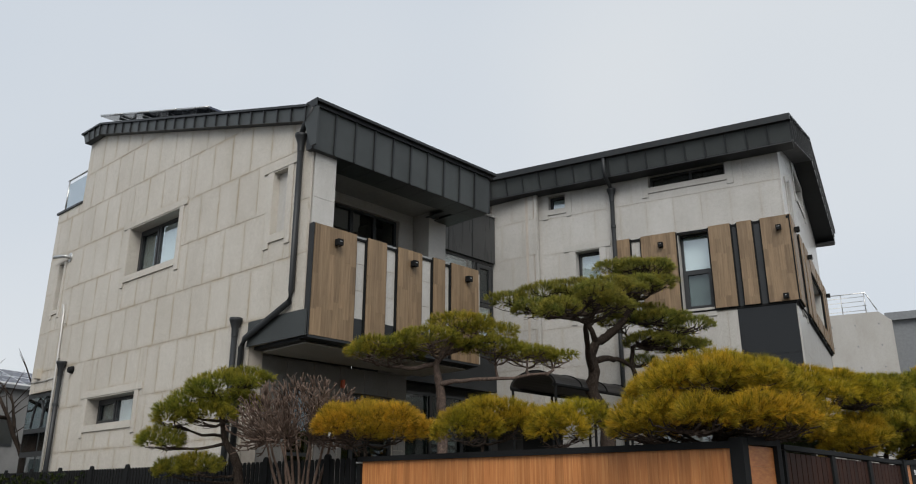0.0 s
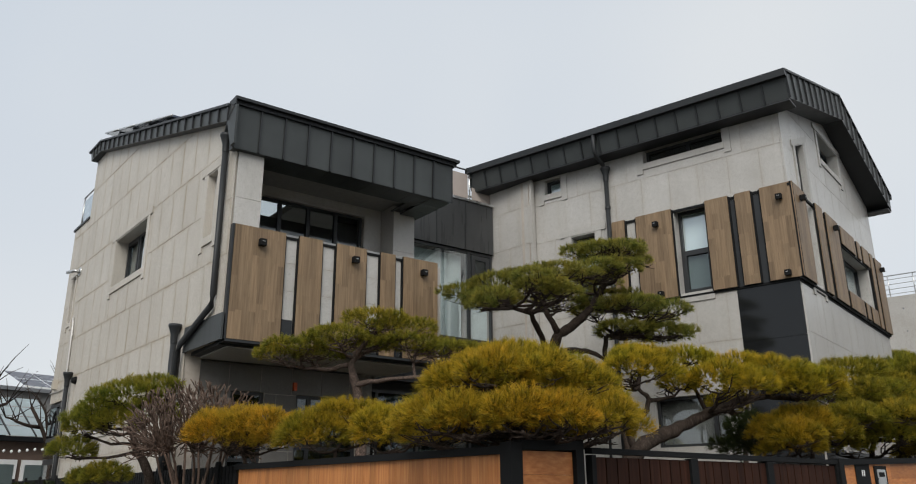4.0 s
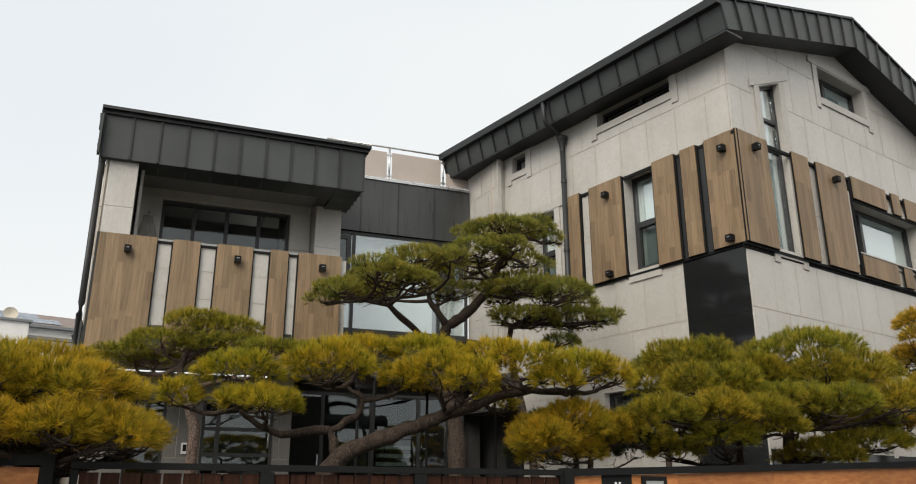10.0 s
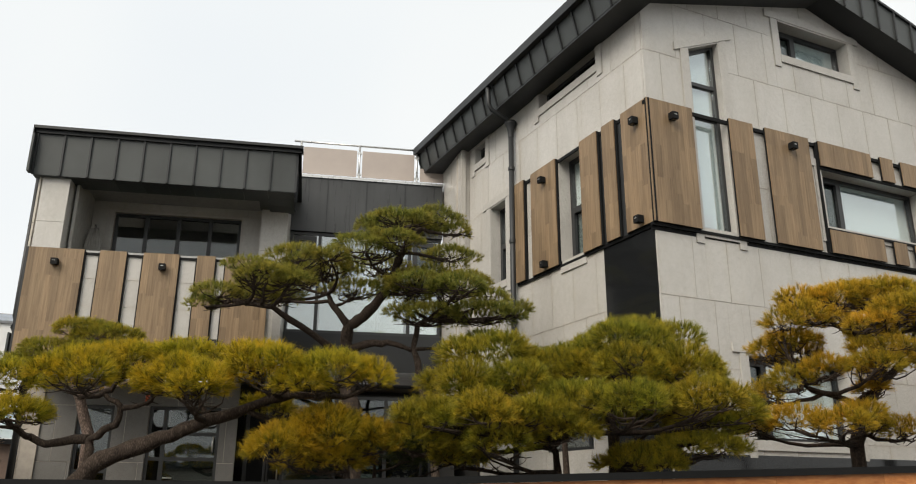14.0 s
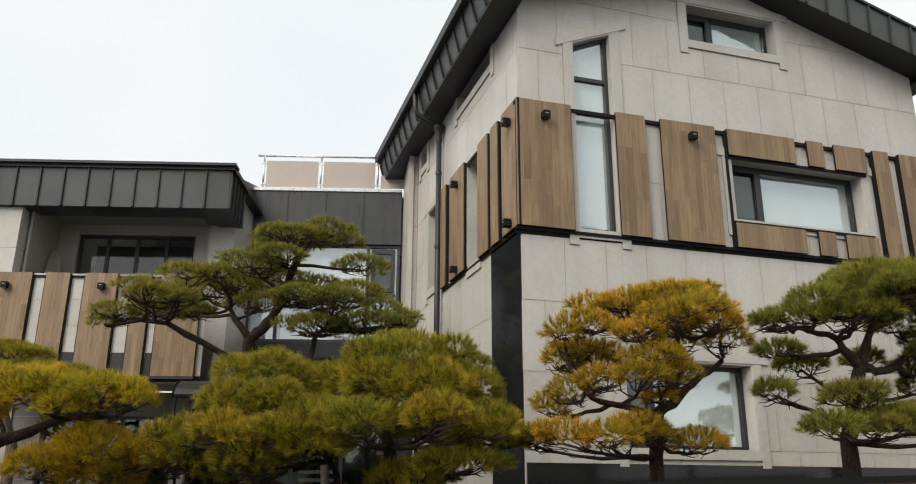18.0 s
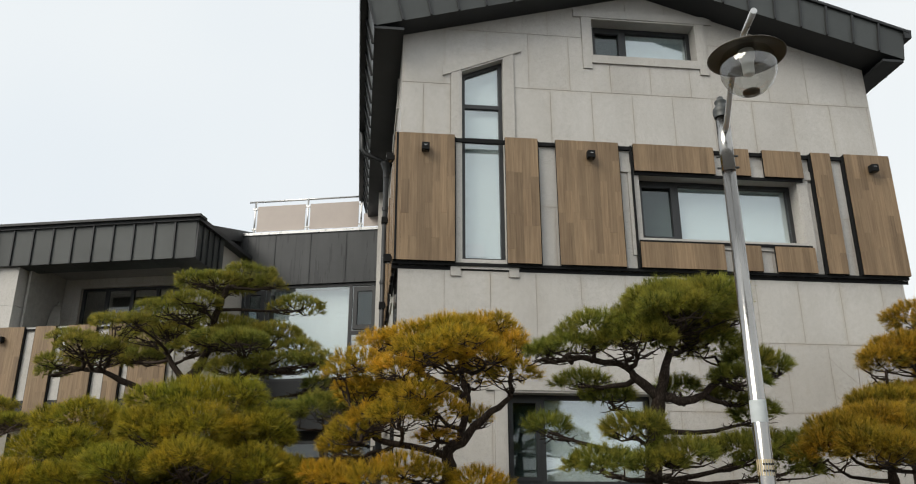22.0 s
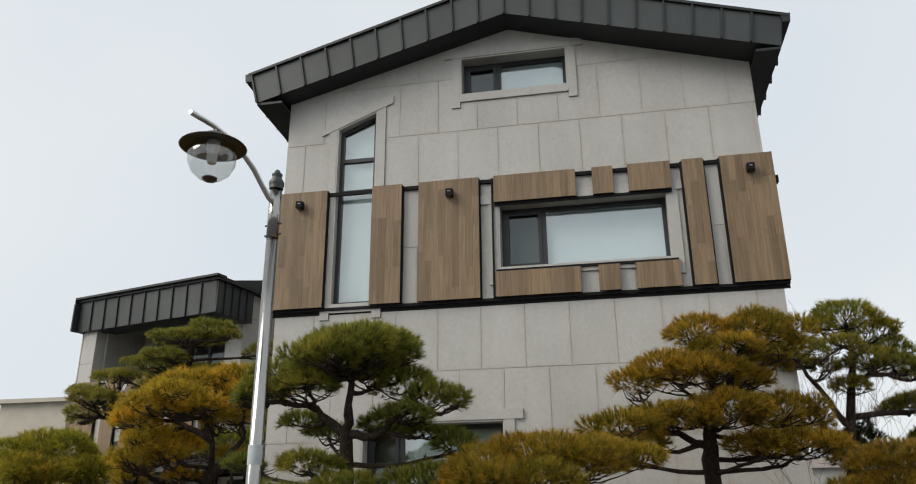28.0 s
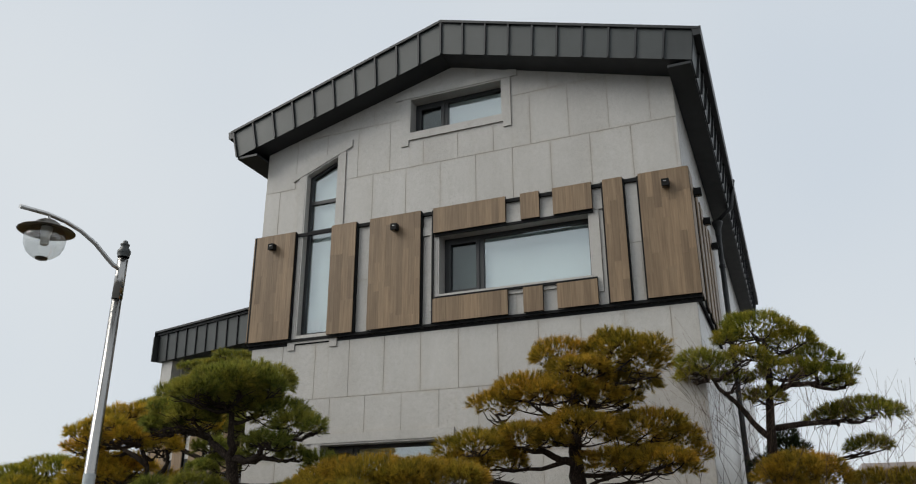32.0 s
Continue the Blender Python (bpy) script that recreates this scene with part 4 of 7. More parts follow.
NBV = BALC.to_3x3() @ Vector((0, 0, 1))
ROWS_L = [2.415, 3.345, 4.275, 5.205, 6.135, 7.065, 7.995, 8.93]
LS = 0.2875
L_WIN, L_SLIT, L_LOW, L_NAR = (-6.18, 5.91, -4.15, 6.98), (-1.10, 5.70, -0.66, 6.86), (-7.08, 2.91, -5.06, 3.47), (-9.60, 5.70, -9.30, 6.86)
wall_left = clad_wall("wall_left_wing", "pale granite side wall with rain stains and small windows", LEFT, -10.16, -0.06, 9.80, [L_WIN, L_SLIT, L_LOW, L_NAR, (-1.42, BASE, 0.0, 3.87), (-10.2, 8.27, -8.86, 9.9), (-10.2, BASE, -8.85, 3.80)], [(LS, 1.0, 7.55)], ROWS_L, 0.622, 0.222, stone=STONE_SIDE)
w = window("window_10", "dark-framed side window with a half-drawn pale blind", LEFT, *L_WIN, splits=(-5.35,), depth=0.24, sashes=((0, 0),), stone=STONE_SIDE)
trim_set(w, LEFT, *L_WIN, stone=STONE_SIDE)
w = window("window_11", "tall slit window deep in its granite reveal", LEFT, *L_SLIT, depth=0.3, blind=False, glass=GLASS_DARK, room=0.6, stone=STONE_SIDE)
trim_set(w, LEFT, *L_SLIT, stone=STONE_SIDE)
w = window("window_12", "low dark-framed ground floor side window", LEFT, *L_LOW, splits=(-6.25,), depth=0.24, sashes=((0, 0),), stone=STONE_SIDE)
trim_set(w, LEFT, *L_LOW, stone=STONE_SIDE)
w = window("window_13", "very narrow dark slit window at the wall's end", LEFT, *L_NAR, depth=0.15, blind=False, glass=GLASS_DARK, room=0.5, stone=STONE_SIDE)
trim_set(w, LEFT, *L_NAR, w=0.1, horn=0.08, stone=STONE_SIDE)
bm = bmesh.new()
bm_prism(bm, [(-10.3, BASE), (-8.86, BASE), (-8.86, 3.79), (-10.3, 3.79)], -0.6, -0.06, LEFT)
annex = thing("side_glazing", bm, FRAME, "dark glazed lean-to at the end of the side wall", "window", kind="structure")
for lo, hi in ((1.2, 2.38), (2.5, 2.9), (3.0, 3.7)):
    for a, b in ((-10.25, -9.42), (-9.34, -8.92)):
        part("pane", prism([(a, lo), (b, lo), (b, hi), (a, hi)], -0.06, -0.052, LEFT), GLASS_DARK, annex)
part("inner_screen", prism([(-10.2, 2.5), (-8.95, 2.5), (-8.95, 2.92), (-10.2, 2.92)], -0.4, -0.39, LEFT), BLIND, annex, "pale screen behind the glass")
for c in (-9.6, -9.05):
    part("arched_bar", tube([lp(-c + 0.3 * math.cos(t), 3.02 + 0.6 * math.sin(t), -0.045) for t in (math.pi * k / 12 for k in range(13))], 0.016, 6), FRAME, annex)
# terrace parapet and its glass guard at the stepped end of the wall
guard = thing("terrace_guard", tube([lp(10.15, 9.19, -0.1), lp(8.9, 9.19, -0.1)], 0.022), STEEL, "steel and smoked glass guard on the small terrace", "railing")
part("pane", prism([(-10.08, 8.38), (-8.92, 8.38), (-8.92, 9.08), (-10.08, 9.08)], -0.11, -0.1, LEFT), GUARD_GLASS, guard)
part("post", tube([lp(10.1, 8.3, -0.1), lp(10.1, 9.19, -0.1)], 0.02), STEEL, guard)
part("coping", prism([(-10.24, 8.245), (-8.87, 8.245), (-8.87, 8.30), (-10.24, 8.30)], -0.3, 0.03, LEFT), ZINC_DARK, guard)
thing("terrace_back_wall", prism([(-8.9, 8.27), (-8.87, 8.27), (-8.87, 9.76), (-8.9, 9.76)], -4.2, -0.035, LEFT), STONE, "granite end wall over the small terrace", "wall", kind="structure")

# balcony block: parapet screens, columns, back wall, floor and soffit
BR = [4.75, 5.21]
wall_balcony = clad_wall("balcony_parapet", "granite balcony parapet behind brown timber screens", BALC, 0.0, 4.0, 5.64, [], [], BR, 4.2, 0.0, thick=0.1, v0=3.89)
for a, b in ((0.0, 0.865), (1.109, 1.535), (1.804, 2.385), (2.675, 2.977), (3.15, 3.894)):
    wood_panel(wall_balcony, BALC, a, 3.872, b, 5.69, PANEL_WOOD, 0.02, 0.07, 0.108)
for lo, hi in ((3.85, 3.89), (5.61, 5.65)):
    part("steel_rail", prism([(0.0, lo), (3.9, lo), (3.9, hi), (0.0, hi)], 0.003, 0.025, BALC), BLACK, wall_balcony, "black steel rail")
for u in (0.876, 1.098, 1.546, 1.793, 2.396, 2.664, 2.988, 3.139):
    part("steel_post", prism([(u - 0.009, 3.89), (u + 0.009, 3.89), (u + 0.009, 5.65), (u - 0.009, 5.65)], 0.003, 0.05, BALC), BLACK, wall_balcony)
for a, b in ((0.895, 1.08), (1.565, 1.774), (2.415, 2.645), (3.007, 3.12)):
    part("dark_backing", prism([(a, 3.89), (b, 3.89), (b, 4.28), (a, 4.28)], 0.002, 0.014, BALC), ZINC_DARK, wall_balcony)
part("coping", prism([(0.0, 5.652), (3.92, 5.652), (3.92, 5.685), (0.0, 5.685)], -0.16, 0.018, BALC), COPING, wall_balcony, "thin grey metal coping")
for u, v in ((0.445, 5.437), (2.137, 5.437), (3.555, 5.437)):
    spot_box(BALC, u, v, 0.07)
# side return of the balcony box on the side wall
part("side_cladding", prism([(-1.45, 3.85), (0.06, 3.85), (0.06, 4.26), (-1.45, 4.26)], 0.0, 0.03, LEFT), ZINC, wall_left, "charcoal metal cladding of the balcony's flank")
part("side_cladding", prism([(-0.035, 3.87), (-0.004, 3.87), (-0.004, 5.69), (-0.035, 5.69)], -0.3, 0.06, BALC), ZINC_DARK, wall_left)
BACK = -1.5
slab = thing("balcony_slab", prism([(-0.02, 3.81), (3.9, 3.81), (3.9, 4.55), (-0.02, 4.55)], BACK, -0.14, BALC), ZINC_DARK, "balcony floor slab with a dark metal underside", "balcony", kind="structure")
part("soffit", prism([(0.12, 3.785), (3.8, 3.785), (3.8, 3.808), (0.12, 3.808)], BACK + 0.1, -0.2, BALC), CONCRETE, slab, "pale rendered soffit")
part("soffit_edge", prism([(-0.02, 3.83), (3.9, 3.83), (3.9, 3.868), (-0.02, 3.868)], -0.14, 0.068, BALC), ZINC_DARK, slab)
col = thing("balcony_column", prism([(-0.005, 5.7), (0.435, 5.7), (0.435, 6.168), (-0.005, 6.168)], -0.5, -0.04, BALC), STONE, "square granite balcony column", "column", kind="structure")
part("stone_slab", prism([(-0.005, 6.174), (0.435, 6.174), (0.435, 7.05), (-0.005, 7.05)], -0.5, -0.04, BALC), STONE, col)
pier = thing("wing_end_pier", prism([(3.61, 3.9), (4.10, 3.9), (4.10, 6.168), (3.61, 6.168)], -2.6, -1.04, BALC), STONE, "granite pier at the end of the balcony wing", "wall", kind="structure")
part("stone_slab", prism([(3.61, 6.174), (4.10, 6.174), (4.10, 7.75), (3.61, 7.75)], -2.6, -1.04, BALC), STONE, pier)
B_DOOR = (0.86, 4.56, 3.2, 6.90)
clad_wall("balcony_back_wall", "shaded granite wall at the back of the balcony", BALC @ Matrix.Translation((0, 0, BACK)), 0.0, 3.6, 7.4, [B_DOOR], [], [5.3, 6.2, 6.95], 0.622, 0.1, v0=4.55)
window("door_1", "dark four-leaf sliding balcony door", BALC @ Matrix.Translation((0, 0, BACK)), *B_DOOR, splits=(1.44, 2.03, 2.62), depth=0.08, blind=False, glass=DOOR_GLASS, lined=False)
part("curtain", prism([(0.92, 4.62), (3.14, 4.62), (3.14, 5.93), (0.92, 5.93)], BACK - 0.3, BACK - 0.29, BALC), BLIND, bpy.data.objects["door_1"], "pale curtain across the lower half")
thing("balcony_side_wall", prism([(-0.0, 4.56), (0.22, 4.56), (0.22, 7.3), (-0.0, 7.3)], BACK, -0.51, BALC), STONE, "granite side wall of the balcony", "wall", kind="structure")
thing("balcony_ceiling", prism([(0.0, 7.1), (4.1, 7.1), (4.1, 7.14), (0.0, 7.14)], BACK, -0.5, BALC), plain("ceiling_boards", (0.27, 0.262, 0.25), 0.7), "dark boarded balcony ceiling", "ceiling", kind="structure")
# draped grey cloth in the balcony's corner
cloth = plain("grey_cloth", (0.24, 0.23, 0.21), 0.9)
parasol = thing("folded_parasol", tube([bp(0.66, 4.56, -1.1), bp(0.66, 6.5, -1.1)], 0.02), STEEL, "folded grey cloth parasol standing in the balcony's corner", "parasol")
for i in range(6):
    x = 0.54 + 0.045 * i
    part("fold", tube([bp(x, 4.7, -1.05), bp(x + 0.01, 5.4, -1.02), bp(x + 0.02, 6.1, -1.04), bp(x - 0.02 * (i - 2.5), 6.42, -1.08)], [0.05, 0.045, 0.035, 0.01], 8), cloth, parasol)

# left wing roof: rises from the balcony eave to a level strip over the back
SIDE = Matrix(((-WDIR.x, 0, D.x, CORNER.x), (-WDIR.y, 0, D.y, CORNER.y), (0, 1, 0, 0), (0, 0, 0, 1)))
OV, FE = 0.14, 4.165
bm = bmesh.new()
bm_prism(bm, [(-0.1, 7.46), (-0.1, 7.72), (-8.13, 10.045), (-8.13, 9.78)][::-1], -OV, FE, SIDE)
bm_prism(bm, [(-8.13, 9.78), (-8.13, 10.045), (-9.08, 10.06), (-8.93, 9.78)][::-1], -OV, FE, SIDE)
roof_l = thing("roof_left_wing", bm, ZINC_DARK, "charcoal standing-seam metal roof over the balcony wing", "roof", kind="structure")
sd = lambda b, z, a: SIDE @ Vector((b, z, a))  # noqa: E731
front_out = BALC.to_3x3() @ Vector((0, 0, 1))
side_out = LEFT.to_3x3() @ Vector((0, 0, 1))
fp = lambda a, z, off: BALC @ Vector((a, z, off))  # noqa: E731
part("fascia_core", prism([(-0.15, 6.955), (4.205, 6.955), (4.205, 7.70), (-0.15, 7.70)], -0.12, 0.05, BALC), ZINC_DARK, roof_l)
seam_strip(roof_l, fp(-0.155, 6.95, 0.056), fp(4.215, 6.95, 0.056), fp(-0.155, 7.69, 0.076), fp(4.215, 7.69, 0.076), front_out, 10)
part("eave_gutter", prism([(-0.2, 7.69), (4.30, 7.69), (4.30, 7.76), (-0.2, 7.76)], -0.1, 0.13, BALC), ZINC_DARK, roof_l, "charcoal box gutter")
part("gutter_lip", prism([(-0.2, 7.75), (4.33, 7.75), (4.33, 7.80), (-0.2, 7.80)], -0.1, 0.2, BALC), ZINC_DARK, roof_l)
part("gutter_end", prism([(-0.215, 7.66), (-0.2, 7.66), (-0.2, 7.80), (-0.215, 7.80)], -0.1, 0.2, BALC), ZINC_DARK, roof_l)
part("corner_flank", prism([(0.06, 6.955), (0.2, 6.955), (0.2, 7.64), (-0.13, 7.72), (-0.13, 7.42)], 0.115, 0.15, LEFT), ZINC, roof_l)
for i in range(9):
    a, b = max(0.0, -0.12 + i * 0.43), -0.12 + (i + 1) * 0.43
    part("soffit_panel", prism([(a + 0.004, 6.945), (b - 0.004, 6.945), (b - 0.004, 6.957), (a + 0.004, 6.957)], -0.5, 0.05, BALC), ZINC, roof_l)
part("soffit_panel", prism([(-0.15, 6.945), (-0.004, 6.945), (-0.004, 6.957), (-0.15, 6.957)], -0.1, 0.05, BALC), ZINC, roof_l)
for w0, w1 in ((-1.1, -0.7), (-0.7, -0.3), (-0.3, 0.05)):
    part("soffit_panel", prism([(3.755, 6.94), (4.205, 6.94), (4.205, 6.957), (3.755, 6.957)], w0 + 0.004, w1 - 0.004, BALC), ZINC, roof_l)
part("soffit_panel", prism([(3.57, 6.98), (3.75, 6.98), (3.75, 7.0), (3.57, 7.0)], -1.1, -0.5, BALC), ZINC, roof_l)
seam_strip(roof_l, sd(-0.1, 7.46, -OV - 0.004), sd(-8.13, 9.78, -OV - 0.004), sd(-0.1, 7.70, -OV - 0.004), sd(-8.13, 10.02, -OV - 0.004), side_out, 20)
seam_strip(roof_l, sd(-8.13, 9.78, -OV - 0.004), sd(-8.93, 9.78, -OV - 0.004), sd(-8.13, 10.02, -OV - 0.004), sd(-9.05, 10.02, -OV - 0.004), side_out, 3)
part("verge_cap", prism([(-0.05, 7.70), (-0.05, 7.745), (-8.13, 10.07), (-8.13, 10.025)][::-1], -OV - 0.05, -OV + 0.1, SIDE), ZINC_DARK, roof_l)
part("verge_cap", prism([(-8.13, 10.025), (-8.13, 10.07), (-9.12, 10.09), (-9.1, 10.045)][::-1], -OV - 0.05, -OV + 0.1, SIDE), ZINC_DARK, roof_l)
seam_strip(roof_l, fp(4.212, 6.95, 0.05), fp(4.212, 6.95, -1.2), fp(4.212, 7.69, 0.05), fp(4.212, 7.69, -1.2), D, 5)
part("end_box", prism([(3.9, 7.0), (4.21, 7.0), (4.21, 7.70), (3.9, 7.70)], -1.2, -0.12, BALC), ZINC_DARK, roof_l)
part("end_verge", prism([(4.1, 7.69), (4.3, 7.69), (4.3, 7.78), (4.1, 7.78)], -2.7, -0.1, BALC), ZINC_DARK, roof_l)

# downpipes of the left wing
hopper_pipe(tuple(lp(0.30, 7.26, 0.07)), [tuple(lp(0.30, 4.6, 0.06)), tuple(lp(0.32, 4.42, 0.07)), tuple(lp(1.42, 3.98, 0.09)), tuple(lp(1.50, 3.85, 0.09)), tuple(lp(1.50, BASE, 0.09))], [tuple(bp(-0.2, 7.66, 0.1)), tuple(lp(0.2, 7.42, 0.1)), tuple(lp(0.30, 7.28, 0.08))])
hopper_pipe(tuple(lp(1.73, 4.32, 0.09)), [tuple(lp(1.73, BASE, 0.09))], None)
hopper_pipe(tuple(lp(8.40, 4.33, 0.09)), [tuple(lp(8.36, 0.6, 0.09))], None)
GALV = plain("galvanised_pipe", (0.5, 0.49, 0.47), 0.4, 0.4)
conduit = thing("conduit", tube([lp(8.95, 5.75, 0.03), lp(8.88, 5.6, 0.03), lp(8.84, 5.0, 0.03), lp(8.79, 4.0, 0.03), lp(8.77, 0.6, 0.03)], 0.026), GALV, "pale grey conduit pipe beside the downpipe", "conduit")
for z in (5.3, 4.5, 3.4, 2.4):
    part("clamp", tube([lp(8.79, z, 0.0), lp(8.70, z, 0.05)], 0.012, 6), GALV, conduit)
thing("wall_cable", tube([lp(10.2, 4.06, 0.02), lp(9.4, 4.04, 0.02), lp(8.76, 4.07, 0.02)], 0.013, 6), GALV, "grey cable along the side wall", "cable")
meter = thing("junction_box", prism([(-9.82, 4.12), (-9.64, 4.12), (-9.64, 4.34), (-9.82, 4.34)], 0.0, 0.09, LEFT), BEIGE, "small beige junction box on the side wall", "junction box")
part("lid", prism([(-9.81, 4.13), (-9.65, 4.13), (-9.65, 4.33), (-9.81, 4.33)], 0.09, 0.1, LEFT), BEIGE, meter)
vent = thing("wall_vent", tube([lp(8.0, 4.15, 0.0), lp(8.0, 4.15, 0.1)], [0.09, 0.06]), BLACK, "small black vent cap on the side wall", "vent")
spot = thing("flue", tube([lp(9.05, 6.92, 0.0), lp(9.05, 6.92, 0.12), lp(9.55, 6.98, 0.18)], 0.04), STEEL, "short steel flue pipe on the side wall", "flue")
part("collar", tube([lp(9.05, 6.92, 0.0), lp(9.05, 6.92, 0.02)], 0.11, 14), STEEL, spot)

# solar panel rack on the roof
solar = group_thing("solar_array", lp(6.2, 9.9, -0.9), "solar panels on a steel rack parallel to the roof", "solar panel")
rz = lambda b: 9.03 + 0.3 * (b - 3.6)  # noqa: E731
for i in range(4):
    b0, b1 = 3.6 + 1.29 * i, 3.6 + 1.29 * i + 1.27
    bm = bmesh.new()
    vs = [lp(b0, rz(b0), -0.06), lp(b1, rz(b1), -0.06), lp(b1, rz(b1) + 0.03, -1.5), lp(b0, rz(b0) + 0.03, -1.5)]
    lo = [bm.verts.new(v - Vector((0, 0, 0.045))) for v in vs]
    hi = [bm.verts.new(v) for v in vs]
    bm.faces.new(hi)
    bm.faces.new(lo[::-1])
    for j in range(4):
        bm.faces.new((lo[j], lo[(j + 1) % 4], hi[(j + 1) % 4], hi[j]))
    part("module", bm, PVBLUE, solar)
    edge = [lp(b0, rz(b0) + 0.004, -0.055), lp(b1, rz(b1) + 0.004, -0.055)]
    part("module_edge", tube([e - Vector((0, 0, 0.02)) for e in edge], 0.024, 6), STEEL, solar, "pale aluminium edge")
for b in (4.3, 5.5, 6.7, 7.9):
    part("rack_leg", tube([lp(b, rz(b) - 0.4, -0.5), lp(b, rz(b) - 0.05, -0.5)], 0.03), STEEL, solar)
    part("rack_rail", tube([lp(b, rz(b) - 0.08, -0.16), lp(b, rz(b) - 0.06, -1.45)], 0.03), ZINC, solar)

# ground floor under the balcony
GF = BALC @ Matrix.Translation((0, 0, -1.45))
G_DOOR, G_SIDE = (1.92, BASE, 3.15, 3.32), (0.72, BASE + 0.3, 1.33, 3.32)
clad_wall("wall_under_balcony", "granite wall under the balcony, its shade put into darker stone", GF, -0.1, 3.46, 3.759, [G_DOOR, G_SIDE], [], [2.35, 3.3], 0.575, 0.2, stone=STONE_SHADED)
door = window("door_2", "dark framed double door with grey glass and steel handles", GF, *G_DOOR, splits=(2.2,), rails=(1.75, 2.42, 2.85), depth=0.06, blind=False, glass=GLASS_DARK, lined=False)
part("inner_curtain", prism([(1.97, 1.1), (3.1, 1.1), (3.1, 3.26), (1.97, 3.26)], -0.34, -0.33, GF), plain("grey_curtain", (0.2, 0.21, 0.2), 0.9), door)
part("pull_handle", tube([GF @ Vector((3.06, 2.55, -0.05)), GF @ Vector((3.06, 2.55, 0.04)), GF @ Vector((3.06, 2.8, 0.04)), GF @ Vector((3.06, 2.8, -0.05))], 0.016), STEEL, door)
part("lever_handle", tube([GF @ Vector((2.27, 2.1, -0.06)), GF @ Vector((2.27, 2.1, 0.02)), GF @ Vector((2.42, 2.1, 0.02))], 0.014), STEEL, door)
window("window_16", "dark framed glass door under the balcony", GF, *G_SIDE, rails=(2.2,), depth=0.06, blind=False, glass=GLASS_DARK, lined=False)
switch = thing("door_intercom", prism([(1.62, 2.42), (1.73, 2.42), (1.73, 2.6), (1.62, 2.6)], 0.002, 0.03, GF), WHITE, "white framed intercom unit beside the door", "intercom")
part("screen", prism([(1.645, 2.46), (1.705, 2.46), (1.705, 2.57), (1.645, 2.57)], 0.03, 0.033, GF), BLACK, switch)
thing("wall_alarm", prism([(1.84, 3.38), (1.90, 3.38), (1.90, 3.52), (1.84, 3.52)], 0.002, 0.06, GF), plain("signal_red", (0.6, 0.09, 0.02), 0.4), "small orange alarm lamp on the wall", "alarm")

# ---------------------------------------------------------------- glazed link between the wings
ML = -4.2
thing("link_wall", prism([(ML, BASE), (0.35, BASE), (0.35, 3.9), (ML, 3.9)], -0.35, -0.3, MID), RECESS_SHADE, "recessed ground floor wall of the link, its shade painted near-black", "wall", kind="structure")
link = thing("link_cladding", prism([(ML, 7.08), (0.0, 7.08), (0.0, 8.28), (ML, 8.28)], -0.25, -0.01, MID), ZINC_DARK, "grey metal cladding above the link window", "wall cladding", kind="structure")
for i in range(5):
    a, b = ML + i * 0.84, ML + (i + 1) * 0.84
    part("metal_panel", prism([(a + 0.004, 7.08), (b - 0.004, 7.08), (b - 0.004, 8.27), (a + 0.004, 8.27)], -0.01, 0.0, MID), MID_METAL, link)
    part("seam", prism([(a - 0.009, 7.08), (a + 0.009, 7.08), (a + 0.009, 8.27), (a - 0.009, 8.27)], 0.0, 0.012, MID), ZINC_DARK, link)
part("coping", prism([(ML, 8.28), (0.0, 8.28), (0.0, 8.34), (ML, 8.34)], -0.3, 0.03, MID), STEEL, link, "pale metal coping")
w14 = window("window_14", "large dark-framed window of the link with narrow casements", MID, -3.24, 4.95, -0.02, 7.07, splits=(-2.62, -0.70), depth=0.06, blind=False, lined=False, glass=GLASS)
part("blind", prism([(-2.55, 5.02), (-0.77, 5.02), (-0.77, 7.0), (-2.55, 7.0)], -0.3, -0.29, MID), BLIND, w14)
for a, b in ((-3.17, -2.66), (-0.66, -0.085)):
    part("transom", prism([(a, 5.93), (b, 5.93), (b, 6.0), (a, 6.0)], -0.12, -0.055, MID), FRAME, w14)
    part("casement_pane", prism([(a + 0.1, 6.12), (b - 0.1, 6.12), (b - 0.1, 6.9), (a + 0.1, 6.9)], -0.075, -0.07, MID), GLASS_DARK, w14)
    part("blind", prism([(a, 5.0), (b, 5.0), (b, 5.93), (a, 5.93)], -0.2, -0.19, MID), BLIND, w14)
    for p, q, r, s in ((a + 0.03, 6.03, a + 0.12, 6.98), (b - 0.12, 6.03, b - 0.03, 6.98), (a + 0.12, 6.03, b - 0.12, 6.13), (a + 0.12, 6.88, b - 0.12, 6.98)):
        part("casement_bar", prism([(p, q), (r, q), (r, s), (p, s)], -0.1, -0.035, MID), FRAME, w14)
part("side_infill", prism([(ML, 4.95), (-3.25, 4.95), (-3.25, 7.07), (ML, 7.07)], -0.3, -0.02, MID), STONE, w14)
base = thing("link_base_cladding", prism([(ML, 3.9), (0.0, 3.9), (0.0, 4.94), (ML, 4.94)], -0.3, 0.0, MID), ZINC_DARK, "dark metal band under the link window", "wall cladding", kind="structure")
window("window_15", "dark glazed entrance front of the link", MID, ML, BASE, -0.1, 3.7, splits=(-3.8, -3.1, -2.1, -1.1), depth=0.1, blind=False, lined=False, glass=GLASS_DARK)
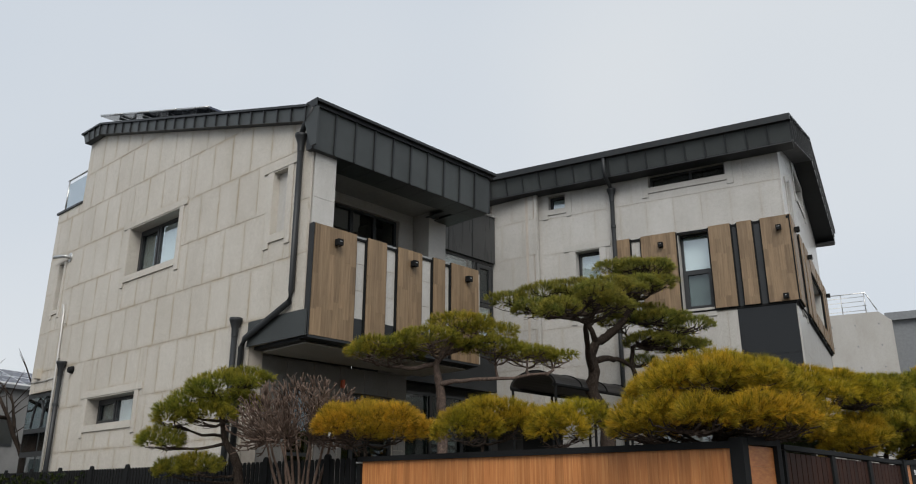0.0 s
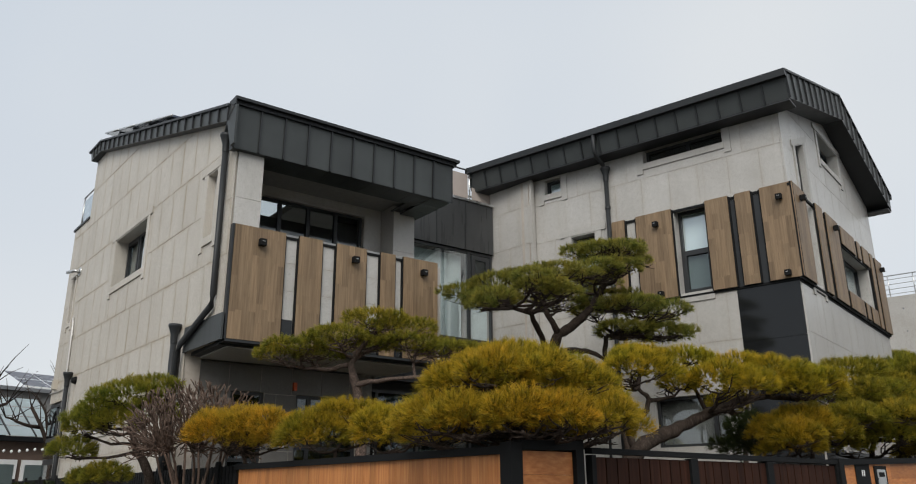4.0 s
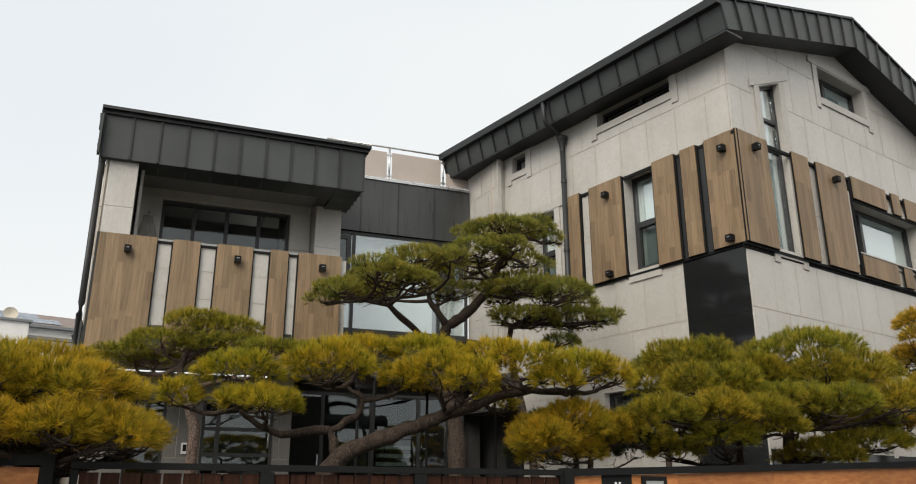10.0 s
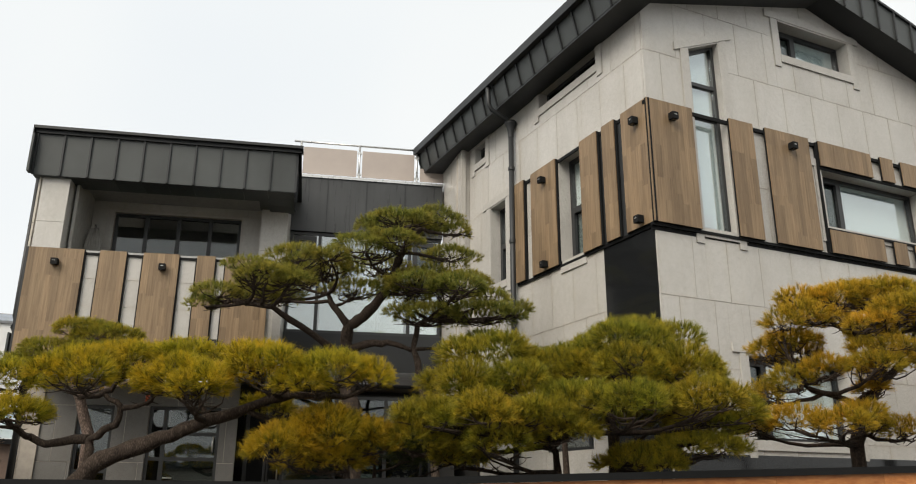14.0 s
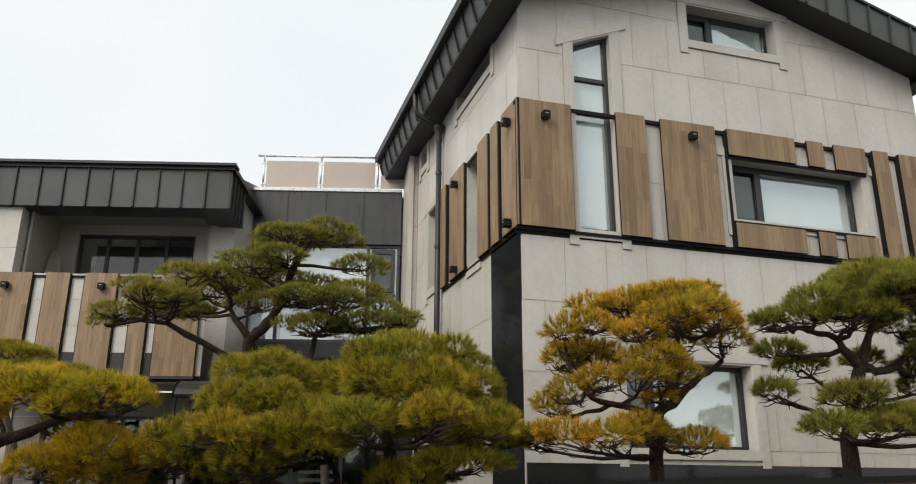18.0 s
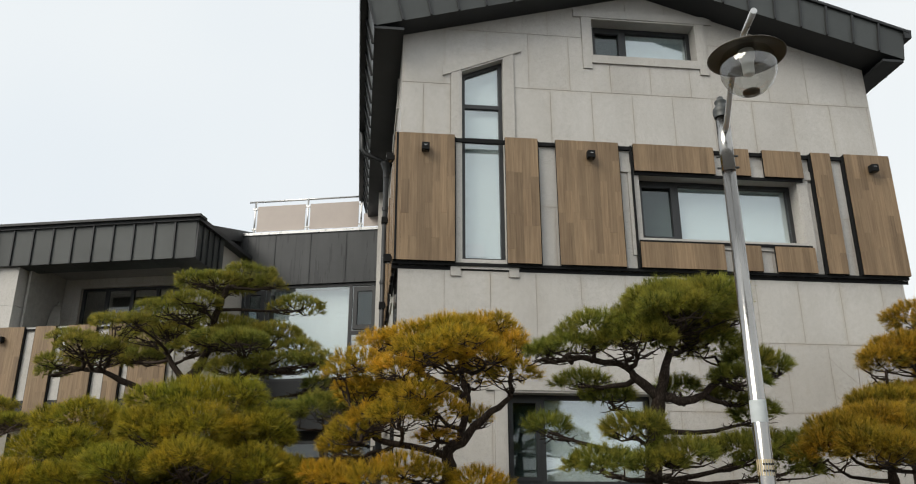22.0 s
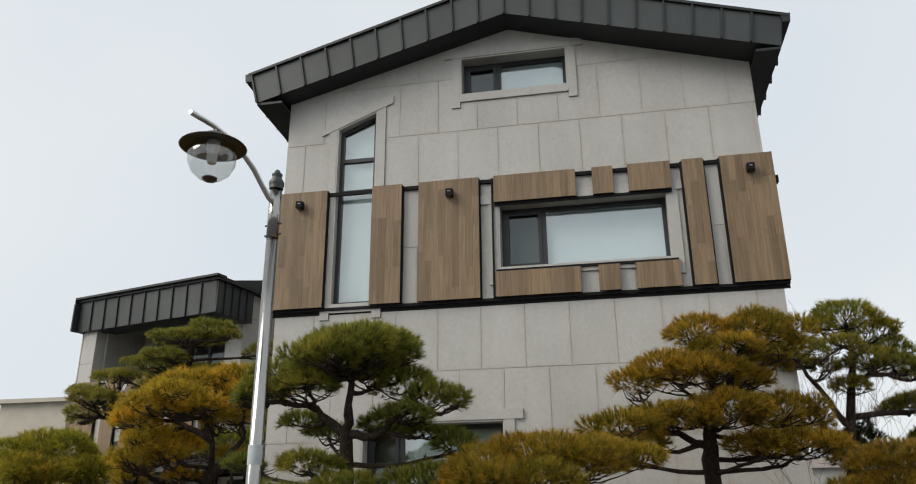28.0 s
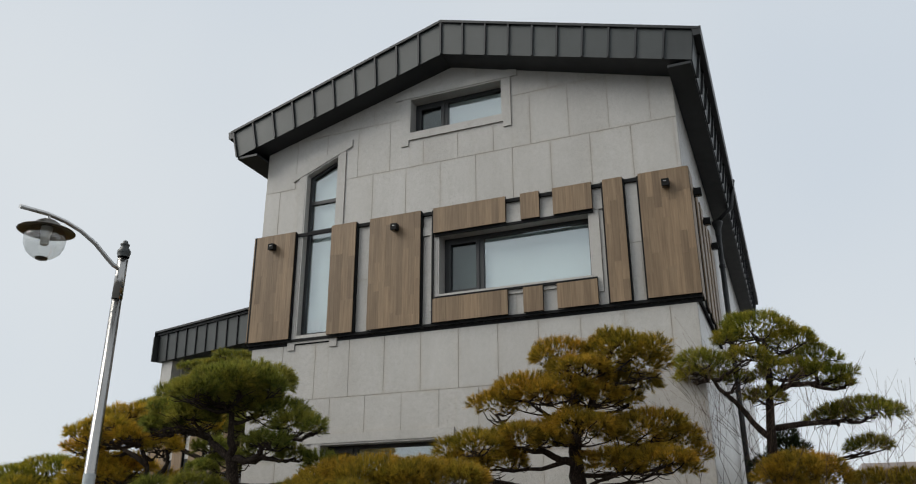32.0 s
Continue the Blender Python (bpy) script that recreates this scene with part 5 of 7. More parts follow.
port = bpy.data.objects["window_15"]
part("door_leaf", prism([(-3.76, BASE + 0.06), (-3.14, BASE + 0.06), (-3.14, 3.6), (-3.76, 3.6)], -0.125, -0.11, MID), BLACK, port, "black door leaf")
part("frosted_pane", prism([(-3.06, BASE + 0.06), (-2.14, BASE + 0.06), (-2.14, 3.6), (-3.06, 3.6)], -0.2, -0.19, MID), plain("frosted_green", (0.22, 0.25, 0.22), 0.4), port, "frosted greenish glass")
part("pull_handle", tube([MID @ Vector((-3.18, 2.1, -0.1)), MID @ Vector((-3.18, 2.1, -0.05)), MID @ Vector((-3.18, 2.5, -0.05)), MID @ Vector((-3.18, 2.5, -0.1))], 0.014), STEEL, port)
for k in range(5):
    part("louvre", prism([(-1.95, 2.0 + 0.16 * k), (-1.2, 2.0 + 0.16 * k), (-1.2, 2.07 + 0.16 * k), (-1.95, 2.07 + 0.16 * k)], -0.26, -0.24, MID), BLIND, port)
CAN = frame_of(bp(4.08, 0, 1.16), NBV)
canopy = bmesh.new()
prof = [(0.5 * math.cos(t), 0.27 * math.sin(t)) for t in (math.pi * k / 16 for k in range(17))]
prof_in = [(p * 0.95, q * 0.93) for p, q in prof]
for k in range(16):
    quad = [prof[k], prof[k + 1], prof_in[k + 1], prof_in[k]]
    bm_prism(canopy, [(p, 3.38 + q) for p, q in quad], -2.45, 0.0, CAN)
canopy_ob = thing("garden_canopy", canopy, plain("canopy_sheet", (0.036, 0.034, 0.033), 0.5), "black barrel-vaulted canopy over the garden path", "canopy")
for u in (-0.48, 0.48):
    for w in (-2.4, -1.2, -0.05):
        part("post", tube([CAN @ Vector((u, BASE, w)), CAN @ Vector((u, 3.4, w))], 0.025), BLACK, canopy_ob)
    part("edge_beam", tube([CAN @ Vector((u, 3.38, -2.45)), CAN @ Vector((u, 3.38, 0.0))], 0.03), BLACK, canopy_ob)
for w in (-2.44, -1.6, -0.8, -0.01):
    part("hoop", tube([CAN @ Vector((p * 1.01, 3.38 + q * 1.02, w)) for p, q in prof], 0.016, 6), BLACK, canopy_ob)

# terrace railing over the link
TR = MID @ Matrix.Translation((0, 0, -0.18))
rail = thing("terrace_railing", tube([TR @ Vector((-3.3, 9.18, 0)), TR @ Vector((-0.45, 9.18, 0))], 0.022), STEEL, "steel terrace railing with bronze-tinted sheet panels", "railing")
for u in (-3.15, -1.86, -0.57):
    part("post", tube([TR @ Vector((u, 8.34, 0)), TR @ Vector((u, 9.18, 0))], 0.022), STEEL, rail)
    for v in (8.5, 9.0):
        part("clamp", prism([(u - 0.05, v - 0.02), (u + 0.05, v - 0.02), (u + 0.05, v + 0.02), (u - 0.05, v + 0.02)], -0.02, 0.02, TR), STEEL, rail)
for u in (-3.09, -1.80):
    part("infill_sheet", prism([(u, 8.44), (u + 1.17, 8.44), (u + 1.17, 9.06), (u, 9.06)], -0.008, 0.008, TR), FROST, rail, "bronze-tinted sheet")
part("infill_sheet", prism([(-0.5, 8.44), (0.1, 8.44), (0.1, 8.75), (-0.5, 8.75)], -0.008, 0.008, TR), FROST, rail)
thing("link_roof", prism([(ML, 8.1), (0.4, 8.1), (0.4, 8.28), (ML, 8.28)], -6.0, -0.3, MID), CONCRETE, "flat terrace roof of the link", "roof", kind="structure")
# Invented wall that closes the garden's rear; it stays unseen.
thing("rear_wall", box((-16, 11.5, BASE), (0, 11.7, 2.6)), CONCRETE, "low concrete wall added unseen at the back of the garden", "wall", kind="structure")


# ---------------------------------------------------------------- pines
N_GOLD = needle_mat("needles_golden", (0.09, 0.09, 0.01), (0.402, 0.287, 0.023), (0.736, 0.471, 0.040))
RNG = np.random.default_rng(11)


def needle_mesh(name, tufts, axes, count, length, width):
    """Many thin needles, one triangle each, in tufts that fan out along their axes."""
    n = len(tufts)
    base = np.repeat(tufts, count, 0)
    ax = np.repeat(axes, count, 0)
    side = RNG.normal(size=(n * count, 3))
    side -= ax * (side * ax).sum(1, keepdims=True)
    side /= np.linalg.norm(side, axis=1, keepdims=True) + 1e-9
    spread = np.radians(RNG.uniform(4, 46, (n * count, 1)))
    d = ax * np.cos(spread) + side * np.sin(spread)
    ln = np.repeat(length * RNG.uniform(0.8, 1.2, (n, 1)), count, 0) * RNG.uniform(0.75, 1.15, (n * count, 1))
    stem = base - ax * RNG.uniform(0.0, 0.06, (n * count, 1))
    cross = np.cross(d, RNG.normal(size=d.shape))
    cross /= np.linalg.norm(cross, axis=1, keepdims=True) + 1e-9
    tip = stem + d * ln
    tip[:, 2] -= 0.12 * ln[:, 0] * RNG.uniform(0, 1, n * count)
    verts = np.stack([stem - cross * width / 2, stem + cross * width / 2, tip], 1).reshape(-1, 3)
    me = bpy.data.meshes.new(name)
    tris = n * count
    me.vertices.add(tris * 3)
    me.vertices.foreach_set("co", verts.astype(np.float32).ravel())
    me.loops.add(tris * 3)
    me.loops.foreach_set("vertex_index", np.arange(tris * 3, dtype=np.int32))
    me.polygons.add(tris)
    me.polygons.foreach_set("loop_start", np.arange(0, tris * 3, 3, dtype=np.int32))
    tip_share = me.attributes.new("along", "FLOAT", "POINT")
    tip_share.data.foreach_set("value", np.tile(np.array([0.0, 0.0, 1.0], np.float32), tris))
    shade = np.clip(np.repeat(RNG.uniform(0, 1, n), count) * 0.6 + RNG.uniform(0, 0.4, tris), 0, 1)
    tone = me.attributes.new("tone", "FLOAT", "POINT")
    tone.data.foreach_set("value", np.repeat(shade, 3).astype(np.float32))
    me.update(calc_edges=True)
    return me


def pad_tufts(centre, rx, rz, spacing):
    """Points and axes of shoots on a low dome with a ragged rim, built of several lobes, each lobe of small knots of shoots."""
    c0 = np.array(centre)
    lobes = [(c0, rx * 0.78, rz * 0.95)]
    k = max(4, int(rx / 0.085))
    for i in range(k):
        a = 2 * math.pi * (i + RNG.uniform(-0.35, 0.35)) / k
        r = rx * RNG.uniform(0.5, 0.78)
        s = RNG.uniform(0.26, 0.42)
        lobes.append((c0 + np.array([r * math.cos(a), r * math.sin(a), rz * RNG.uniform(-0.4, 0.25)]), rx * s, min(rz * RNG.uniform(0.45, 0.75), rx * s)))
    pts, axes = [], []
    for j, (c, a, h) in enumerate(lobes):
        m = int(4.4 * (a * a + a * h) / (spacing * spacing)) + 6
        i = np.arange(m) + 0.5
        z = 1 - 1.35 * i / m
        phi = i * 2.39996 + RNG.uniform(0, 6.28)
        s = np.sqrt(np.maximum(0, 1 - z * z))
        nrm = np.stack([s * np.cos(phi), s * np.sin(phi), z], 1)
        size = np.array([a, a, h])
        out = nrm / size
        out /= np.linalg.norm(out, axis=1, keepdims=True)
        p = nrm * size * RNG.uniform(0.9, 1.02, (m, 1))
        cell = 0.17
        knots = p[RNG.choice(m, min(m, max(2, int(m * spacing * spacing / (cell * cell) * 1.5))), replace=False)]
        apart = p[:, None, :] - knots[None, :, :]
        dist = np.linalg.norm(apart, axis=2)
        near = dist.argmin(1)
        dn = dist[np.arange(m), near][:, None]
        fan = apart[np.arange(m), near] / cell
        p = c + p + out * (0.02 - 0.035 * np.minimum(1, (dn / (0.62 * cell)) ** 2)) + RNG.normal(0, spacing * 0.16, (m, 3))
        keep = np.ones(m, bool)
        for q, (c2, a2, h2) in enumerate(lobes):
            if q != j:
                keep &= (((p - c2) / np.array([a2, a2, h2])) ** 2).sum(1) > 0.66
        ax = out * 1.0 + fan * 0.38 + np.array([0, 0, 0.3]) + RNG.normal(0, 0.13, (m, 3))
        ax /= np.linalg.norm(ax, axis=1, keepdims=True)
        pts.append(p[keep])
        axes.append(ax[keep])
    return np.concatenate(pts), np.concatenate(axes)


def bend(p, q, sag, steps=5):
    p, q = Vector(p), Vector(q)
    side = Vector((-(q - p).y, (q - p).x, 0)) * random.uniform(-0.18, 0.18)
    return [p.lerp(q, s) + (Vector((0, 0, -sag)) + side) * math.sin(math.pi * s) + Vector([random.uniform(-0.015, 0.015) for _ in range(3)]) for s in (k / steps for k in range(steps + 1))]


class Pine:
    """A trained garden pine: trunk, bent limbs, and cushions of needles on forked twigs."""

    def __init__(self, material, label, girth, *trunk, open_crown=False, flat=1.0, fine=False, rind=None):
        self.rind = rind or BARK
        self.material, self.girth, self.sparse, self.flat, self.fine = material, girth, open_crown, flat, fine
        self.tree = group_thing("pine_tree", trunk[0], label, "pine tree", "garden pines")
        self.wood = []
        self.limb(*trunk, name="trunk", thick=girth * 1.15, end=0.3)

    def limb(self, *line, name="branch", thick=0.0, end=0.45):
        thick = thick or self.girth * 0.55
        pts = [Vector(line[0])]
        for p, q in zip(line, line[1:]):
            pts += [Vector(p).lerp(Vector(q), s) + Vector([random.uniform(-0.02, 0.02) for _ in range(3)]) * (s < 1) for s in (0.33, 0.66, 1.0)]
        n = len(pts)
        part(name, tube(pts, [thick * (1 - (1 - end) * i / (n - 1)) * random.uniform(0.88, 1.12) for i in range(n)], 10), self.rind, self.tree)
        self.wood += pts[1:]

    def pad(self, x, y, z, rx, rz):
        rx, rz = max(0.1, rx * 1.04), max(0.06, rz * 1.15 * self.flat)
        c = Vector((x, y, z))
        below = [p for p in self.wood if p.z < z + 0.02] or self.wood[:2]
        start = min(below, key=lambda p: (p - c).length + 0.5 * abs(p.z - (z - 0.3)))
        limb = bmesh.new()
        hub = c - Vector((0, 0, rz * 0.6))
        line = bend(start, hub, 0.05)
        r0 = max(0.014, min(self.girth * 0.36, 0.03))
        bm_tube(limb, line, [r0 * (1 - 0.6 * k / 5) for k in range(6)], 7)
        for k in range(max(5, int(rx * (26 if self.sparse else 18)))):
            a = random.uniform(0, 2 * math.pi)
            s = random.uniform(0.45, 0.95)
            end = c + Vector((rx * s * math.cos(a), rx * s * math.sin(a), rz * random.uniform(-0.5, 0.05)))
            twig = bend(line[random.choice((3, 4, 5))], end, 0.03, 4)
            bm_tube(limb, twig, [r0 * 0.4, r0 * 0.33, r0 * 0.26, r0 * 0.2, r0 * 0.12], 5, False)
            for e in range(3):
                off = Vector((random.uniform(-0.16, 0.16), random.uniform(-0.16, 0.16), random.uniform(-0.04, 0.08)))
                q = twig[1 + e]
                bm_tube(limb, [q, q + off * 0.6 + Vector((0, 0, -0.01)), q + off], [r0 * 0.2, r0 * 0.15, r0 * 0.08], 4, False)
        part("branch", limb, self.rind, self.tree)
        p, ax = pad_tufts((x, y, z), rx, rz, 0.07 if self.sparse else 0.058 if self.fine else 0.061)
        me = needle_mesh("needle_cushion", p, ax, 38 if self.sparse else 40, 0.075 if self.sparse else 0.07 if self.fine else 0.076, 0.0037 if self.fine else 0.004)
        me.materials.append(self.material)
        ob = new("needle_cushion", me)
        ob.parent = self.tree
        ob.matrix_parent_inverse = self.tree.matrix_basis.inverted()
        ob["kind"] = "stuff"


tree = Pine(N_DOME, "broad two-tiered dome-clipped pine, golden green, behind the corner post", 0.1, (-0.16, -9.12, 0.94), (-0.15, -9.04, 1.83), (-0.08, -9.10, 2.03), (-0.10, -9.16, 2.3), fine=True)
for ring, reach, z, rx, rz in ((1, 0.0, 2.60, 0.58, 0.2), (8, 0.48, 2.50, 0.36, 0.16), (5, 0.42, 2.22, 0.36, 0.12), (12, 0.75, 2.17, 0.29, 0.17)):
    for i in range(ring):
        a = 2 * math.pi * (i + 0.3) / ring + random.uniform(-0.12, 0.12)
        r = reach * random.uniform(0.95, 1.05)
        tree.pad(-0.10 + r * math.cos(a), -9.16 + r * math.sin(a), z + random.uniform(-0.03, 0.03), rx * random.uniform(0.92, 1.1), rz)
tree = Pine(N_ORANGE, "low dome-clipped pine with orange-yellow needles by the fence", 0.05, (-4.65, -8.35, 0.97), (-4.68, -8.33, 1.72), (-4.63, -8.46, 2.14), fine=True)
tree.pad(-4.74, -8.74, 2.34, 0.48, 0.24)
tree.pad(-4.48, -8.47, 2.41, 0.62, 0.24)
tree.pad(-4.22, -8.18, 2.34, 0.42, 0.2)
tree = Pine(N_GOLD, "low two-tiered clipped pine with golden green needles", 0.05, (-2.85, -8.50, 0.96), (-2.91, -8.45, 1.70), (-2.87, -8.57, 2.08), fine=True)
tree.pad(-2.81, -8.41, 2.46, 0.51, 0.15)
tree.pad(-2.92, -8.86, 2.25, 0.44, 0.22)
tree.pad(-2.48, -8.39, 2.34, 0.33, 0.14)
tree = Pine(N_YELLOW, "low dome-clipped green pine behind the cedar fence", 0.05, (-1.80, -8.75, 0.95), (-1.86, -8.68, 1.67), (-1.81, -8.77, 2.01), fine=True)
tree.pad(-1.78, -8.96, 2.18, 0.37, 0.24)
tree.pad(-1.67, -8.55, 2.30, 0.38, 0.20)
tree = Pine(N_OLIVE, "small leaning cloud-pruned pine beside the picket fence", 0.07, (-6.92, -8.24, 0.98), (-6.93, -8.25, 1.72), (-6.93, -8.38, 2.04), (-7.01, -8.54, 2.33), (-6.97, -8.65, 2.65), (-6.88, -8.66, 2.84))
tree.pad(-6.93, -8.74, 2.97, 0.48, 0.20)
tree.pad(-6.78, -8.43, 3.13, 0.37, 0.14)
tree.pad(-7.24, -8.98, 2.74, 0.41, 0.18)
tree.pad(-7.53, -9.00, 2.56, 0.35, 0.15)
tree.pad(-6.96, -8.85, 2.58, 0.39, 0.18)
tree.pad(-7.63, -9.08, 2.26, 0.38, 0.16)
tree.pad(-7.64, -8.81, 1.87, 0.33, 0.14)
tree.pad(-7.20, -8.77, 1.92, 0.38, 0.16)
tree.pad(-6.92, -8.41, 2.78, 0.39, 0.17)
tree = Pine(N_OLIVE, "slim grey-barked pine with one flat spreading crown", 0.075, (-4.72, -6.39, 0.99), (-4.64, -6.42, 2.63), (-4.61, -6.60, 3.13), (-4.61, -6.72, 3.42), (-4.45, -6.68, 3.64), (-4.22, -6.61, 3.87), open_crown=True, flat=0.75, rind=BARK_PALE)
tree.limb((-4.59, -6.63, 3.13), (-4.29, -6.48, 3.17), (-3.82, -6.24, 3.21), (-3.14, -5.93, 3.28))
tree.limb((-4.63, -6.68, 3.47), (-4.49, -6.59, 3.59), (-4.13, -6.40, 3.74), (-3.82, -6.24, 3.79))
tree.limb((-4.62, -6.69, 3.42), (-4.98, -6.89, 3.36), (-5.35, -7.13, 3.42))
tree.pad(-4.20, -6.65, 4.02, 0.50, 0.17)
tree.pad(-4.01, -6.36, 3.92, 0.50, 0.17)
tree.pad(-4.60, -7.00, 3.78, 0.51, 0.15)
tree.pad(-5.15, -7.23, 3.67, 0.47, 0.13)
tree.pad(-5.36, -7.44, 3.56, 0.35, 0.14)
tree.pad(-3.88, -6.17, 3.70, 0.57, 0.13)
tree.pad(-3.48, -5.85, 3.62, 0.54, 0.10)
tree.pad(-3.24, -5.53, 3.61, 0.39, 0.10)
tree.pad(-4.55, -6.53, 3.72, 0.48, 0.10)
tree.pad(-5.10, -6.89, 3.61, 0.44, 0.10)
tree = Pine(N_COURT, "tall cloud-pruned pine in the courtyard with layered green pads", 0.12, (-3.18, -2.95, 1.01), (-3.22, -3.0, 2.46), (-3.31, -3.02, 3.08), (-3.46, -3.08, 3.4), (-3.38, -3.08, 3.72), (-3.41, -3.12, 4.0), (-3.30, -3.12, 4.25), (-3.15, -2.96, 4.36), (-2.93, -2.80, 4.60), (-2.72, -2.66, 4.92), (-2.59, -2.62, 5.20), (-2.45, -2.53, 5.41), (-2.30, -2.40, 5.58), open_crown=True, flat=0.75)
tree.limb((-3.30, -3.12, 4.23), (-3.35, -3.37, 4.53), (-3.34, -3.46, 4.69))
tree.limb((-3.40, -3.08, 3.66), (-3.36, -3.40, 3.92), (-3.21, -3.89, 4.16), (-3.05, -4.33, 4.35), (-3.20, -4.87, 4.42))
tree.limb((-2.66, -1.85, 1.01), (-2.74, -1.98, 2.5), (-2.84, -2.12, 3.3), (-2.92, -2.24, 3.91), (-2.90, -2.19, 4.27), (-2.80, -2.06, 4.34), name="stem")
tree.limb((-3.38, -3.08, 3.9), (-3.2, -2.75, 4.0), (-3.05, -2.5, 3.98), (-2.92, -2.26, 3.88))
tree.pad(-2.81, -2.61, 5.75, 0.53, 0.15)
tree.pad(-2.46, -2.12, 5.81, 0.47, 0.14)
tree.pad(-2.32, -1.81, 5.64, 0.25, 0.11)
tree.pad(-2.44, -3.21, 5.21, 0.53, 0.17)
tree.pad(-2.19, -2.87, 5.30, 0.41, 0.12)
tree.pad(-2.39, -3.72, 5.01, 0.31, 0.12)
tree.pad(-2.64, -4.10, 5.03, 0.41, 0.15)
tree.pad(-2.75, -4.71, 4.83, 0.38, 0.11)
tree.pad(-2.74, -4.52, 4.68, 0.51, 0.18)
tree.pad(-2.54, -4.20, 4.65, 0.34, 0.13)
tree.pad(-3.21, -5.08, 4.52, 0.39, 0.15)
tree.pad(-3.35, -5.21, 4.39, 0.26, 0.11)
tree.pad(-3.40, -1.43, 5.58, 0.45, 0.18)
tree.pad(-2.80, -2.22, 4.96, 0.56, 0.15)
tree.pad(-2.46, -1.68, 4.86, 0.50, 0.20)
tree.pad(-2.23, -1.30, 4.64, 0.32, 0.16)
tree.pad(-2.54, -2.20, 4.34, 0.58, 0.21)
tree.pad(-2.25, -1.46, 4.37, 0.59, 0.18)
tree.pad(-1.97, -1.07, 4.41, 0.29, 0.14)
tree.pad(-3.36, -3.02, 4.82, 0.47, 0.16)
tree.pad(-3.49, -3.36, 5.10, 0.38, 0.14)
tree.pad(-3.10, -0.96, 4.20, 0.38, 0.15)
tree.pad(-3.23, -2.15, 4.82, 0.39, 0.11)
tree.pad(-3.58, -4.48, 4.64, 0.43, 0.12)
tree.pad(-3.32, -2.70, 5.22, 0.46, 0.13)
tree.pad(-4.55, -4.21, 4.96, 0.43, 0.16)
tree.pad(-4.02, -3.89, 5.10, 0.57, 0.16)
tree.pad(-3.53, -3.58, 5.22, 0.52, 0.14)
tree.pad(-4.02, -4.13, 4.75, 0.56, 0.12)
tree.pad(-2.28, -2.47, 4.71, 0.57, 0.13)
tree.pad(-1.77, -2.07, 4.63, 0.47, 0.16)
tree.pad(-2.42, -2.70, 5.65, 0.63, 0.13)
tree = Pine(N_YELLOW, "wide spreading pine with a winding bare trunk behind the gate", 0.085, (-0.42, -6.62, 0.97), (-0.40, -6.55, 1.95), (-0.30, -6.38, 2.14), (-0.10, -6.02, 2.28), (0.03, -5.72, 2.42), (0.16, -5.42, 2.53), (0.30, -5.10, 2.66), (0.57, -4.85, 2.73), (0.80, -4.60, 2.70))
tree.limb((-0.36, -6.48, 2.06), (-0.46, -6.5, 2.33), (-0.33, -6.29, 2.46), (-0.26, -6.27, 2.62), (-0.32, -6.43, 2.75))
tree.limb((-0.46, -6.5, 2.33), (-0.75, -6.86, 2.29), (-0.85, -7.05, 2.37), (-0.89, -7.24, 2.52))
tree.pad(-0.83, -7.34, 2.88, 0.39, 0.15)
tree.pad(-0.47, -7.20, 2.56, 0.44, 0.12)
tree.pad(-1.16, -7.72, 2.65, 0.23, 0.15)
tree.pad(-0.24, -6.64, 2.91, 0.43, 0.22)
tree.pad(-0.38, -6.19, 3.13, 0.37, 0.10)
tree.pad(-0.06, -5.70, 3.13, 0.42, 0.10)
tree.pad(0.00, -6.00, 2.82, 0.25, 0.14)
tree.pad(0.39, -5.81, 2.82, 0.37, 0.21)
tree.pad(0.70, -5.67, 2.74, 0.27, 0.19)
tree.pad(0.72, -5.15, 2.91, 0.42, 0.20)
tree.pad(0.38, -5.19, 3.10, 0.33, 0.09)
tree.pad(0.98, -4.59, 2.92, 0.39, 0.15)
tree.pad(1.14, -4.31, 2.86, 0.24, 0.13)
tree.pad(0.13, -4.96, 2.64, 0.25, 0.13)
tree.pad(0.98, -4.89, 2.79, 0.27, 0.13)
tree = Pine(N_MOSS, "many-tiered clipped pine, bright yellow-green, behind the fence", 0.08, (1.30, -1.95, 1.01), (1.35, -1.86, 1.97), (1.47, -1.94, 2.43), (1.53, -2.06, 2.77), (1.60, -2.16, 3.10))
tree.limb((1.10, -2.36, 1.97), (1.17, -2.41, 2.25), (1.14, -2.57, 2.40))
tree.pad(1.72, -1.85, 3.24, 0.60, 0.23)
tree.pad(1.14, -3.08, 3.10, 0.50, 0.21)
tree.pad(1.40, -2.45, 3.06, 0.34, 0.16)
for cx, cy, ring, reach, z, rx, rz in ((1.74, -1.80, 6, 0.56, 2.93, 0.36, 0.20), (1.78, -1.85, 8, 0.80, 2.62, 0.34, 0.17), (1.18, -3.08, 5, 0.42, 2.82, 0.32, 0.18), (1.22, -3.12, 7, 0.66, 2.50, 0.33, 0.15)):
    for i in range(ring):
        a = 2 * math.pi * (i + 0.2) / ring + random.uniform(-0.12, 0.12)
        tree.pad(cx + reach * math.cos(a), cy + reach * math.sin(a), z + random.uniform(-0.04, 0.04), rx * random.uniform(0.92, 1.1), rz)
tree.pad(1.62, -3.12, 2.53, 0.44, 0.12)
tree.pad(1.07, -3.54, 2.55, 0.35, 0.11)
